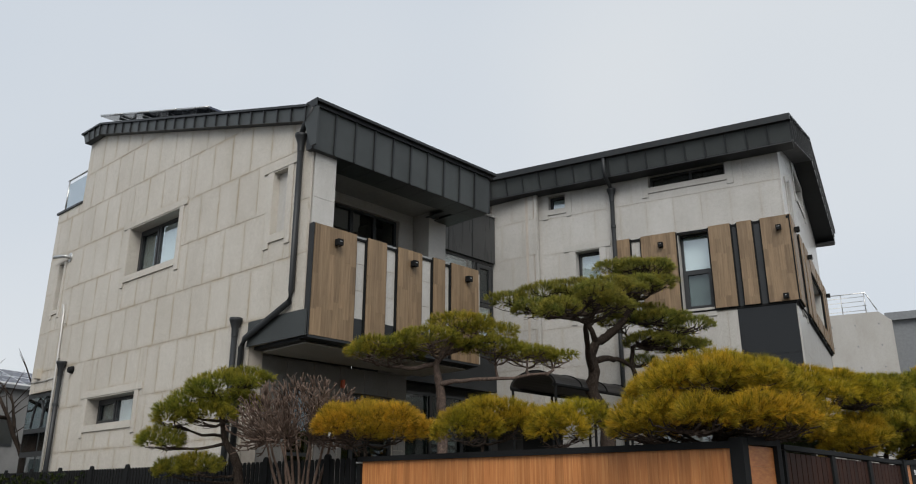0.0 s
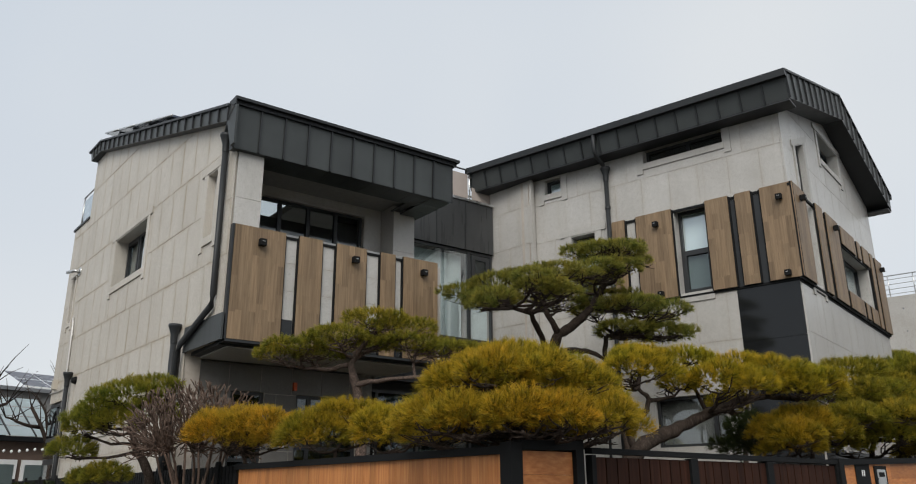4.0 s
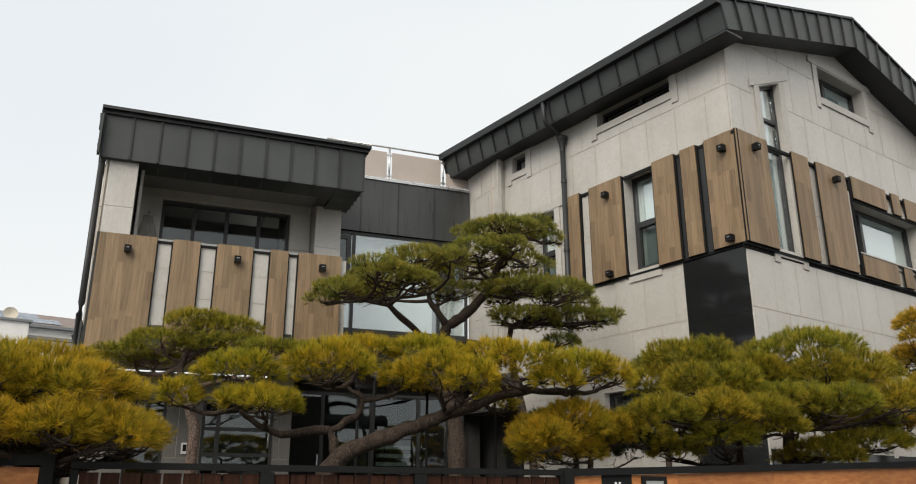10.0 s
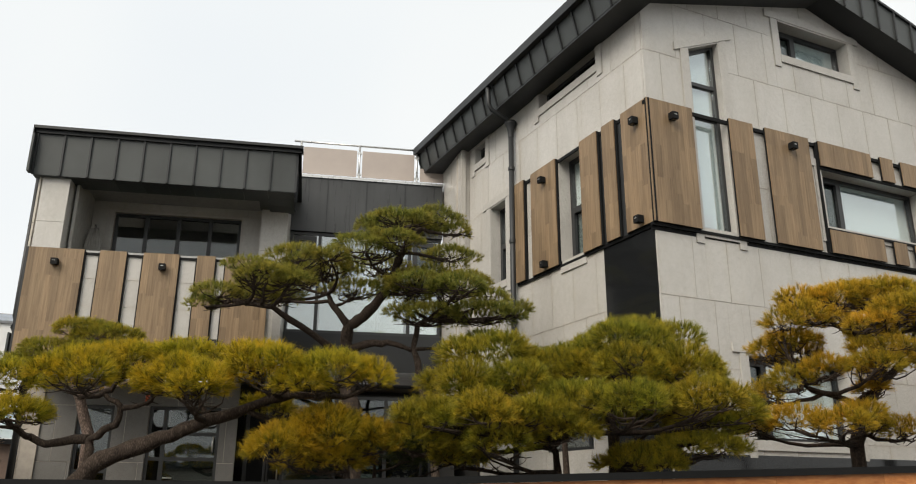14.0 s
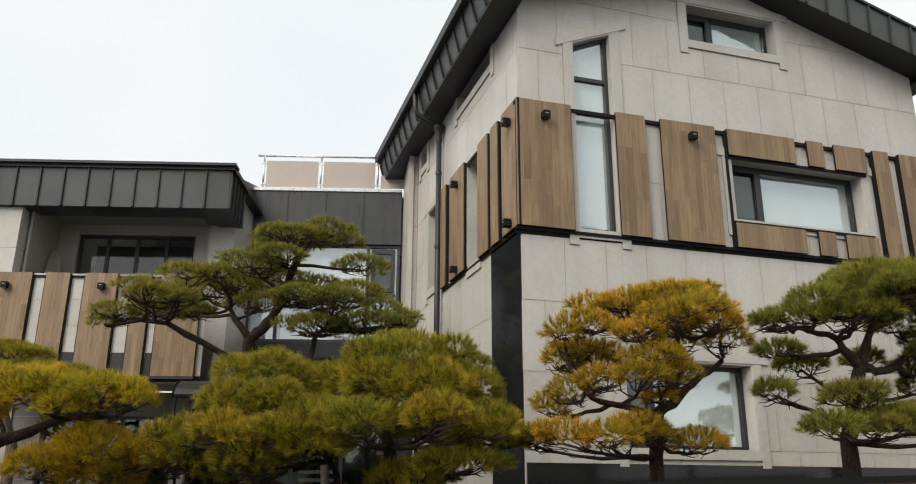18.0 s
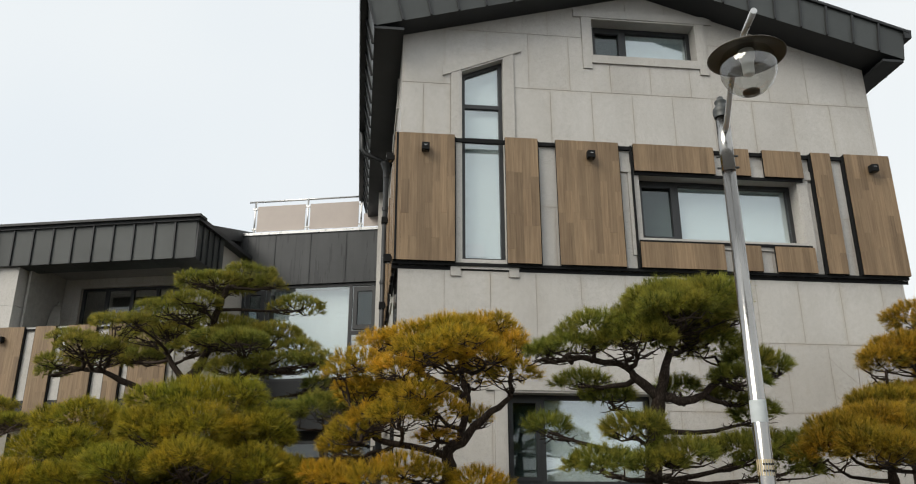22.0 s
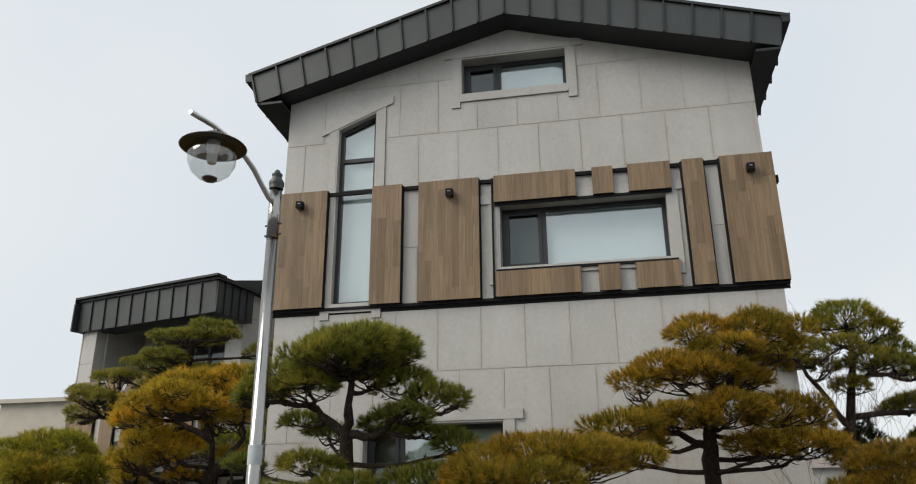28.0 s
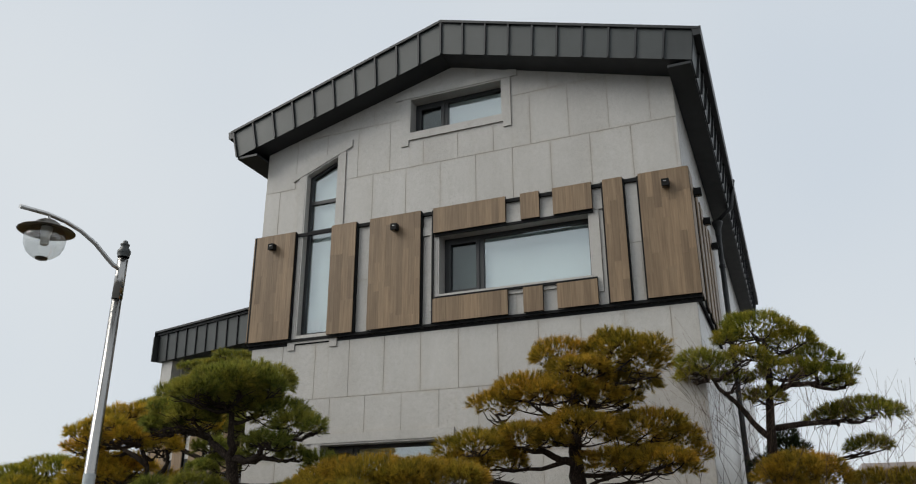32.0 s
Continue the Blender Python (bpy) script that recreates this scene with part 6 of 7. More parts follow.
tree.pad(1.07, -3.83, 2.33, 0.34, 0.19)
tree.pad(1.58, -3.26, 2.29, 0.38, 0.16)
tree.pad(1.77, -2.73, 2.40, 0.41, 0.13)
tree.pad(1.48, -1.45, 2.74, 0.32, 0.15)
tree.pad(1.90, -1.15, 2.50, 0.42, 0.11)
tree.pad(2.03, -0.70, 2.54, 0.23, 0.08)
tree.pad(2.03, -1.41, 2.28, 0.47, 0.13)
tree.pad(1.69, -1.79, 2.17, 0.42, 0.13)
tree.pad(1.04, -3.34, 2.18, 0.32, 0.11)
tree = Pine(N_GOLD, "small round clipped pine with brownish green needles", 0.04, (0.86, -4.55, 0.99), (0.87, -4.40, 1.95), (0.94, -4.44, 2.18))
tree.pad(0.90, -5.00, 2.24, 0.38, 0.16)
tree.pad(0.74, -4.55, 2.14, 0.42, 0.15)
tree.pad(0.92, -4.61, 2.39, 0.41, 0.21)
tree.pad(0.99, -4.22, 2.32, 0.27, 0.15)
tree.pad(0.56, -4.80, 2.35, 0.25, 0.14)
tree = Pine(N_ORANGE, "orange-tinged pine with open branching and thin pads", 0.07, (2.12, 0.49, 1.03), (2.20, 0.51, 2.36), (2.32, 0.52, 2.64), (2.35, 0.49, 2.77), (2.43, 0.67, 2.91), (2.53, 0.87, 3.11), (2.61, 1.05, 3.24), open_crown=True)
tree.limb((2.39, 0.57, 2.81), (2.46, 0.63, 3.02), (2.54, 0.66, 3.21), (2.62, 0.58, 3.47), (2.70, 0.52, 3.70))
tree.limb((2.34, 0.49, 2.72), (2.31, 0.14, 2.81), (2.28, -0.18, 2.88), (2.30, -0.27, 2.97))
tree.limb((2.54, 0.66, 3.21), (2.54, 0.33, 3.38), (2.57, -0.01, 3.56))
tree.pad(2.74, 0.46, 3.82, 0.36, 0.10)
tree.pad(2.25, 0.64, 3.90, 0.44, 0.12)
tree.pad(2.04, 0.27, 3.79, 0.34, 0.11)
tree.pad(2.15, 1.01, 3.78, 0.31, 0.12)
tree.pad(3.13, 0.21, 3.56, 0.30, 0.09)
tree.pad(2.94, -0.02, 3.41, 0.26, 0.08)
tree.pad(3.11, 0.52, 3.65, 0.31, 0.09)
tree.pad(2.02, 0.02, 3.26, 0.29, 0.10)
tree.pad(1.99, -0.31, 3.28, 0.26, 0.09)
tree.pad(2.51, 0.87, 3.91, 0.28, 0.09)
tree.pad(2.54, 0.11, 3.77, 0.31, 0.10)
tree.pad(2.67, 1.04, 3.70, 0.20, 0.11)
tree.pad(2.99, 0.76, 3.54, 0.26, 0.10)
tree.pad(2.93, 0.40, 3.52, 0.27, 0.09)
tree.pad(2.30, -0.13, 3.78, 0.26, 0.09)
tree.pad(2.52, -0.30, 3.55, 0.26, 0.09)
tree.pad(2.35, -0.49, 3.49, 0.21, 0.11)
tree.pad(2.23, -0.29, 3.36, 0.25, 0.07)
tree.pad(2.18, 0.00, 3.37, 0.20, 0.06)
tree.pad(2.41, 0.69, 3.44, 0.25, 0.11)
tree.pad(2.69, 1.04, 3.44, 0.23, 0.12)
tree.pad(2.90, 0.14, 3.21, 0.31, 0.09)
tree.pad(2.92, 0.00, 3.04, 0.30, 0.09)
tree.pad(2.87, 0.35, 3.09, 0.26, 0.10)
tree.pad(2.55, -0.22, 3.03, 0.24, 0.11)
tree.pad(2.28, -0.40, 2.93, 0.23, 0.13)
tree.pad(2.10, -0.55, 2.82, 0.19, 0.11)
tree.pad(2.59, 0.37, 2.88, 0.16, 0.06)
tree.pad(2.30, 0.77, 3.09, 0.16, 0.08)
tree.pad(2.43, -0.55, 2.53, 0.27, 0.13)
tree.pad(2.69, -0.21, 2.51, 0.29, 0.13)
tree.pad(2.66, 0.07, 2.60, 0.25, 0.12)
tree.pad(2.58, 0.31, 2.55, 0.19, 0.08)
tree.pad(2.61, 0.71, 2.48, 0.29, 0.12)
tree.pad(2.08, -0.69, 2.50, 0.15, 0.11)
tree.pad(2.39, 0.25, 3.57, 0.22, 0.08)
tree = Pine(N_GREEN, "cloud-pruned green pine with a round top pad beside the street lamp", 0.08, (2.65, 2.34, 1.02), (2.76, 2.28, 2.51), (3.00, 2.29, 3.13), (3.09, 2.33, 3.36), (3.22, 2.40, 3.70))
tree.limb((3.01, 2.29, 3.18), (3.06, 2.09, 3.34), (3.09, 2.01, 3.43), (3.08, 1.69, 3.50), (3.08, 1.48, 3.52))
tree.limb((3.01, 2.29, 3.18), (3.04, 2.60, 3.17), (3.12, 2.84, 3.34), (3.16, 3.04, 3.41))
tree.pad(3.32, 2.25, 3.99, 0.36, 0.15)
tree.pad(3.34, 2.62, 3.98, 0.35, 0.17)
tree.pad(2.93, 2.54, 4.07, 0.45, 0.16)
tree.pad(3.67, 2.28, 3.81, 0.38, 0.14)
tree.pad(3.37, 2.41, 3.85, 0.45, 0.14)
tree.pad(3.23, 2.91, 3.92, 0.18, 0.15)
tree.pad(3.27, 1.67, 3.73, 0.30, 0.14)
tree.pad(3.20, 1.46, 3.59, 0.27, 0.10)
tree.pad(3.07, 1.24, 3.56, 0.14, 0.08)
tree.pad(3.35, 1.99, 3.62, 0.35, 0.10)
tree.pad(3.04, 2.61, 3.75, 0.34, 0.12)
tree.pad(2.63, 1.68, 3.39, 0.25, 0.07)
tree.pad(3.10, 3.13, 3.50, 0.26, 0.13)
tree.pad(3.10, 3.37, 3.47, 0.16, 0.12)
tree.pad(3.24, 2.96, 3.33, 0.28, 0.09)
tree.pad(2.75, 3.29, 3.10, 0.23, 0.13)
tree.pad(2.60, 1.97, 3.26, 0.28, 0.06)
tree.pad(2.78, 2.58, 3.32, 0.23, 0.08)
tree.pad(2.88, 3.01, 3.22, 0.21, 0.08)
tree.pad(3.05, 1.28, 2.94, 0.20, 0.08)
tree.pad(3.20, 1.99, 2.90, 0.32, 0.10)
tree.pad(3.29, 1.65, 2.61, 0.32, 0.11)
tree.pad(3.28, 2.40, 2.69, 0.31, 0.12)
tree.pad(3.32, 2.12, 2.62, 0.26, 0.10)
tree.pad(2.93, 3.16, 2.77, 0.44, 0.13)
tree.pad(3.10, 3.34, 2.62, 0.34, 0.14)
tree.pad(3.29, 2.42, 3.89, 0.59, 0.20)
tree.pad(3.36, 1.99, 3.69, 0.32, 0.15)
tree.pad(2.99, 2.87, 3.67, 0.32, 0.15)
tree = Pine(N_AMBER_SHADED, "low wide dome-clipped pine with golden needles", 0.06, (2.99, 4.38, 1.02), (3.10, 4.33, 2.49), (3.16, 4.33, 2.67), fine=True)
tree.pad(3.25, 4.22, 2.93, 0.55, 0.17)
tree.pad(3.38, 3.74, 2.84, 0.38, 0.17)
tree.pad(3.33, 4.56, 2.82, 0.34, 0.18)
tree.pad(3.68, 3.83, 2.70, 0.36, 0.16)
tree.pad(3.71, 4.18, 2.68, 0.34, 0.16)
tree.pad(3.43, 3.55, 2.71, 0.26, 0.14)
tree.pad(2.75, 4.59, 2.93, 0.64, 0.16)
tree = Pine(N_AMBER_SHADED, "layered pine with brownish orange needles before the gable", 0.09, (1.28, 5.97, 1.06), (1.44, 5.82, 2.88), (1.58, 5.82, 3.25), (1.63, 5.88, 3.46), (1.66, 6.03, 3.65), (1.76, 6.22, 4.10))
tree.limb((1.53, 5.81, 3.13), (1.61, 5.67, 3.16), (1.72, 5.50, 3.26), (1.86, 5.20, 3.28))
tree.pad(1.74, 6.44, 4.27, 0.47, 0.21)
tree.pad(1.82, 6.36, 4.42, 0.23, 0.09)
tree.pad(1.89, 5.79, 4.27, 0.38, 0.18)
tree.pad(1.50, 6.62, 4.17, 0.31, 0.22)
tree.pad(2.04, 6.03, 4.07, 0.42, 0.12)
tree.pad(1.39, 6.50, 4.01, 0.34, 0.09)
tree.pad(2.07, 5.43, 3.87, 0.42, 0.17)
tree.pad(2.02, 5.82, 3.84, 0.46, 0.16)
tree.pad(1.78, 6.14, 3.81, 0.36, 0.13)
tree.pad(1.26, 6.37, 3.84, 0.22, 0.11)
tree.pad(2.14, 5.11, 3.73, 0.28, 0.14)
tree.pad(1.92, 5.97, 3.44, 0.56, 0.17)
tree.pad(1.34, 6.60, 3.48, 0.51, 0.20)
tree.pad(1.06, 6.86, 3.28, 0.34, 0.23)
tree.pad(2.00, 5.40, 3.37, 0.46, 0.14)
tree.pad(1.52, 6.66, 3.10, 0.50, 0.17)
tree.pad(2.29, 4.95, 3.27, 0.41, 0.15)
tree.pad(1.75, 6.29, 3.10, 0.36, 0.14)
tree.pad(1.95, 5.07, 3.14, 0.36, 0.11)
tree.pad(2.08, 4.66, 3.08, 0.30, 0.14)
tree = Pine(N_OLIVE, "tall open garden pine at the far corner of the house", 0.08, (-1.01, 7.91, 1.07), (-0.88, 7.81, 2.91), (-0.68, 7.82, 3.41), (-0.40, 7.90, 4.19), (-0.19, 7.91, 4.67))
tree.limb((-0.63, 7.83, 3.54), (-0.48, 7.64, 3.72), (-0.20, 7.35, 4.08), (-0.07, 7.21, 4.29))
tree.limb((-0.59, 7.84, 3.65), (-0.79, 8.39, 3.72), (-0.92, 8.74, 3.76))
tree.limb((-0.42, 7.89, 4.12), (-0.55, 8.26, 4.18), (-0.62, 8.46, 4.21))
tree.pad(-0.09, 7.83, 4.85, 0.46, 0.18)
tree.pad(-0.00, 7.50, 4.74, 0.23, 0.12)
tree.pad(-0.42, 8.20, 4.71, 0.38, 0.14)
tree.pad(-0.61, 8.47, 4.54, 0.29, 0.13)
tree.pad(0.05, 7.68, 4.48, 0.31, 0.09)
tree.pad(0.24, 7.14, 4.41, 0.33, 0.13)
tree.pad(0.12, 7.04, 4.27, 0.26, 0.09)
tree.pad(-0.20, 7.50, 4.25, 0.23, 0.10)
tree.pad(-0.21, 8.10, 4.31, 0.39, 0.12)
tree.pad(-0.72, 8.51, 4.29, 0.41, 0.14)
tree.pad(-0.74, 8.74, 4.19, 0.20, 0.09)
tree.pad(-0.32, 7.84, 4.02, 0.27, 0.11)
tree.pad(-0.96, 8.95, 3.86, 0.45, 0.16)
tree.pad(-0.95, 8.61, 3.83, 0.30, 0.11)
tree.pad(-1.24, 8.97, 3.47, 0.30, 0.11)
tree = Pine(N_AMBER_SHADED, "low rounded pine with golden brown needles under the far pine", 0.04, (-0.64, 8.25, 1.07), (-0.51, 8.13, 2.74), (-0.42, 8.14, 2.98))
tree.pad(-0.15, 8.05, 2.74, 0.62, 0.22)
tree.pad(-0.55, 8.5, 2.70, 0.5, 0.2)
tree.pad(-0.02, 8.11, 3.12, 0.46, 0.17)
tree.pad(-0.05, 7.85, 3.03, 0.31, 0.14)
tree.pad(-0.29, 8.41, 3.02, 0.31, 0.14)
tree = Pine(N_AMBER_SHADED, "small low pine with golden needles at the far corner", 0.04, (-1.29, 9.07, 1.08), (-1.16, 8.97, 2.74), (-1.10, 8.98, 2.90))
tree.pad(-1.05, 9.2, 2.66, 0.5, 0.2)
tree.pad(-1.06, 8.97, 3.01, 0.38, 0.12)
tree.pad(-1.30, 9.32, 3.05, 0.29, 0.11)
tree = Pine(N_DARK, "small dark green conifer under the far pine", 0.04, (-1.27, 7.96, 1.07), (-1.15, 7.89, 2.77), (-1.02, 7.94, 3.14), (-0.89, 7.99, 3.53))
tree.pad(-1.0, 8.0, 2.62, 0.4, 0.3)
tree.pad(-0.86, 8.00, 3.58, 0.15, 0.11)
tree.pad(-0.92, 7.98, 3.44, 0.26, 0.11)
tree.pad(-0.97, 7.95, 3.27, 0.32, 0.12)
tree.pad(-0.89, 7.69, 3.20, 0.20, 0.14)
tree.pad(-1.11, 8.14, 3.14, 0.30, 0.14)
tree = Pine(N_DARK, "dense dark green bush between the pines", 0.04, (0.09, -3.94, 1.00), (0.09, -3.84, 1.79), (0.19, -3.90, 2.20))
tree.pad(0.09, -4.19, 2.44, 0.31, 0.17)
tree.pad(0.23, -3.89, 2.29, 0.48, 0.18)
tree.pad(0.38, -3.52, 2.35, 0.28, 0.16)
tree.pad(-0.06, -4.28, 2.17, 0.28, 0.13)
tree.pad(0.42, -3.21, 2.25, 0.31, 0.15)
tree = Pine(N_GREEN, "small flat pine pad close to the black stone corner", 0.05, (-1.28, -0.74, 1.02), (-1.13, -0.82, 2.77), (-0.95, -0.80, 3.27))
tree.pad(-0.85, -0.82, 3.56, 0.45, 0.17)
tree.pad(-0.86, -1.32, 3.48, 0.33, 0.14)
tree.pad(-0.96, -0.41, 3.67, 0.34, 0.13)


def bare_shrub(name, at, reach, height, stems, label, thick=0.016, reach_out=1.0):
    """A leafless shrub: stems that fork again and again."""
    ob = group_thing(name, at, label, "shrub")
    for s in range(stems):
        a = 2 * math.pi * s / stems + random.uniform(-0.3, 0.3)
        top = Vector(at) + Vector((0.45 * reach * math.cos(a), 0.45 * reach * math.sin(a), height * random.uniform(0.35, 0.5)))
        bm = bmesh.new()
        line = bend(at, top, -0.05, 4)
        bm_tube(bm, line, [thick * (1 - 0.13 * k) for k in range(5)], 6)
        todo = [(top, (top - Vector(at)).normalized(), 0)] * (4 if reach_out < 0.9 else 3)
        while todo:
            p, d, level = todo.pop()
            q = p + (d + Vector([random.uniform(-0.75, 0.75) for _ in range(2)] + [random.uniform(-0.1, 0.6)])).normalized() * height * reach_out * random.uniform(0.1, 0.2)
            bm_tube(bm, [p, p.lerp(q, 0.5) + Vector([random.uniform(-0.015, 0.015) for _ in range(3)]), q], [thick * 0.62 * 0.8**level, thick * 0.55 * 0.8**level, thick * 0.5 * 0.8**level], 5)
            if level < (4 if reach_out < 0.9 else 3):
                todo += [(q, (q - p).normalized(), level + 1)] * random.choice((2, 2, 3))
        part("stem", bm, TWIG, ob)
    return ob


def clipped_shrub(at, crown, reach, high):
    """A leafless shrub clipped to a dome: bare limbs that fork, and short blunt shoots all over its surface."""
    ob = group_thing("bare_shrub", at, "dense leafless clipped shrub with stubby reddish-brown twigs", "shrub")
    c, foot = Vector(crown), Vector(at)
    hubs = []
    for s in range(11):
        a = 2.4 * s
        hub = c + Vector((0.5 * reach * math.cos(a), 0.5 * reach * math.sin(a), random.uniform(-0.55, 0.1) * high))
        bm = bm_tube(bmesh.new(), bend(foot + Vector((0.1 * math.cos(a), 0.1 * math.sin(a), 0)), hub, -0.08, 6), [0.026, 0.024, 0.022, 0.02, 0.018, 0.016, 0.014], 7)
        part("limb", bm, TWIG, ob)
        hubs.append(hub)
    groups = [bmesh.new() for _ in hubs]
    n = 470
    for i in range(n):
        z = 1 - 1.5 * (i + 0.5) / n
        r, a = math.sqrt(1 - z * z), 2.39996 * i
        out = Vector((r * math.cos(a), r * math.sin(a), z))
        p = c + Vector((out.x * reach, out.y * reach, out.z * high)) * random.uniform(0.72, 1.02)
        k = min(range(len(hubs)), key=lambda q: (hubs[q] - p).length)
        mid = hubs[k].lerp(p, 0.55) + Vector([random.uniform(-0.06, 0.06) for _ in range(3)])
        bm_tube(groups[k], [hubs[k].lerp(p, random.uniform(0.0, 0.25)), mid, p], [0.009, 0.007, 0.006], 5, False)
        for _ in range(random.choice((1, 2, 2, 3))):
            d = (out * 0.6 + Vector([random.uniform(-0.8, 0.8), random.uniform(-0.8, 0.8), random.uniform(-0.1, 1.0)])).normalized()
            q = p + d * random.uniform(0.07, 0.14)
            bm_tube(groups[k], [mid.lerp(p, random.uniform(0.7, 1.0)), p.lerp(q, 0.6), q], [0.006, 0.0075, 0.0065], 5)
    for g in groups:
        part("twig", g, TWIG, ob)["kind"] = "stuff"


clipped_shrub((-5.68, -8.43, 0.95), (-5.68, -8.47, 2.38), 0.92, 0.64)
bare_shrub("bare_shrub", (0.16, 7.57, 1.0), 1.1, 3.4, 5, "thin leafless shrub at the gable's foot", 0.0048)
bare_shrub("bare_shrub", (-1.32, 9.1, 1.0), 1.4, 3.0, 4, "thin leafless shrub behind the far pine", 0.0048)


def pruned_tree(*limbs, label):
    """A hard-pruned leafless tree: thick knobbed limbs with thin water shoots."""
    ob = group_thing("bare_tree", limbs[0][0], label, "tree")
    for k, line in enumerate(limbs):
        pts = [Vector(line[0])]
        for p, q in zip(line, line[1:]):
            pts += [Vector(p).lerp(Vector(q), t) + Vector([random.uniform(-0.03, 0.03) for _ in range(3)]) * (t < 1) for t in (0.5, 1.0)]
        r = 0.085 if k == 0 else 0.05
        part("trunk" if k == 0 else "limb", tube(pts, [r * (1 - 0.55 * i / (len(pts) - 1)) for i in range(len(pts))], 8), BARK, ob)
        for _ in range(7):
            p = random.choice(pts[len(pts) // 2:])
            d = Vector((random.uniform(-0.5, 0.5), random.uniform(-0.7, 0.7), random.uniform(0.3, 1.0)))
            part("shoot", tube([p, p + d * 0.5 + Vector((0, 0, 0.05)), p + d], [0.016, 0.011, 0.004], 5), BARK, ob)


pruned_tree([(-18.0, -4.1, 0.3), (-18.0, -4.26, 2.34), (-18.0, -4.68, 3.03), (-18.0, -5.21, 3.91)], [(-18.0, -4.68, 3.03), (-18.0, -4.75, 3.5), (-18.0, -4.91, 3.95)], [(-18.0, -4.4, 2.6), (-18.0, -4.25, 3.4), (-18.0, -4.35, 4.2)], [(-18.0, -4.9, 3.4), (-18.0, -5.5, 3.5), (-18.0, -5.8, 3.6)], label="hard-pruned leafless tree by the glasshouse")
pruned_tree([(-18.5, -7.0, 0.3), (-18.5, -6.9, 3.0), (-18.5, -6.4, 3.6), (-18.5, -5.6, 4.0)], [(-18.5, -6.4, 3.6), (-18.5, -6.1, 4.3), (-18.5, -5.9, 4.7)], [(-18.5, -6.8, 3.3), (-18.5, -7.2, 4.2), (-18.5, -7.3, 4.9)], label="hard-pruned leafless tree before the glasshouse")


# ---------------------------------------------------------------- fences and gate
def run_frame(p, q):
    return frame_of(p, (q[0] - p[0], q[1] - p[1])), math.hypot(q[0] - p[0], q[1] - p[1])


P0, PA, PC, PD, PE = (-4.66, -8.49), (0.185, -9.63), (0.39, -8.99), (1.34, -5.14), (5.03, 8.38)
m, ln = run_frame(P0, PA)
fence = thing("cedar_fence", prism([(0, 1.92), (ln, 1.89), (ln, 1.95), (0, 1.98)], -0.05, 0.05, m), BLACK, "orange-brown cedar board fence with a black steel cap", "fence")
n = 46
for i in range(n):
    a, b = 0.06 + (ln - 0.12) * i / n, 0.06 + (ln - 0.12) * (i + 1) / n
    part("board", prism([(a + 0.001, 0.33), (b - 0.001, 0.33), (b - 0.001, 1.92 - 0.03 * b / ln), (a + 0.001, 1.92 - 0.03 * a / ln)], -0.012, 0.012 + random.uniform(-0.001, 0.001), m), CEDAR, fence)
part("post", prism([(0, 0.2), (0.06, 0.2), (0.06, 1.88), (0, 1.88)], -0.05, 0.05, m), BLACK, fence)
part("post", prism([(ln - 0.07, 0.2), (ln + 0.05, 0.2), (ln + 0.05, 1.975), (ln - 0.07, 1.975)], -0.06, 0.06, m), BLACK, fence)
m, ln = run_frame(PA, PC)
fence2 = thing("cedar_fence", prism([(0.06, 1.92), (ln, 1.93), (ln, 2.0), (0.06, 1.99)], -0.05, 0.05, m), BLACK, "short cedar panel in a black steel frame beside the gate", "fence")
for i in range(9):
    lo = 0.35 + i * 0.174
    part("board", prism([(0.08, lo + 0.001), (ln - 0.09, lo + 0.001), (ln - 0.09, lo + 0.173), (0.08, lo + 0.173)], -0.012, 0.012, m), CEDAR_H, fence2)
part("post", prism([(ln - 0.08, 0.3), (ln + 0.0, 0.3), (ln + 0.0, 1.93), (ln - 0.08, 1.93)], -0.05, 0.05, m), BLACK, fence2)
m, ln = run_frame(PC, PD)
gate = thing("driveway_gate", prism([(0.1, 1.91), (ln - 0.04, 1.90), (ln - 0.04, 1.945), (0.1, 1.955)], -0.04, 0.04, m), BLACK, "dark brown slatted gate in a black steel frame", "gate")
leaf = [0.1, 1.42, 2.62, ln - 0.04]
for a, b in zip(leaf, leaf[1:]):
    for u in (a, b - 0.05):
        part("stile", prism([(u, 0.5), (u + 0.05, 0.5), (u + 0.05, 1.90), (u, 1.90)], -0.035, 0.035, m), BLACK, gate)
    part("rail", prism([(a + 0.05, 0.5), (b - 0.05, 0.5), (b - 0.05, 0.56), (a + 0.05, 0.56)], -0.03, 0.03, m), BLACK, gate)
    k = 9
    w = (b - a - 0.1) / k
    for i in range(k):
        u = a + 0.05 + i * w
        part("slat", prism([(u + 0.007, 0.57), (u + w - 0.007, 0.57), (u + w - 0.007, 1.885), (u + 0.007, 1.885)], -0.012, 0.012, m), GATE_WOOD, gate)
m, ln = run_frame(PD, PE)
rise = lambda u: 1.955 + 0.0302 * u  # noqa: E731
fence3 = thing("cedar_fence", prism([(0, rise(0) - 0.06), (ln, rise(ln) - 0.06), (ln, rise(ln)), (0, rise(0))], -0.05, 0.05, m), BLACK, "long cedar fence with a black cap along the climbing street", "fence")
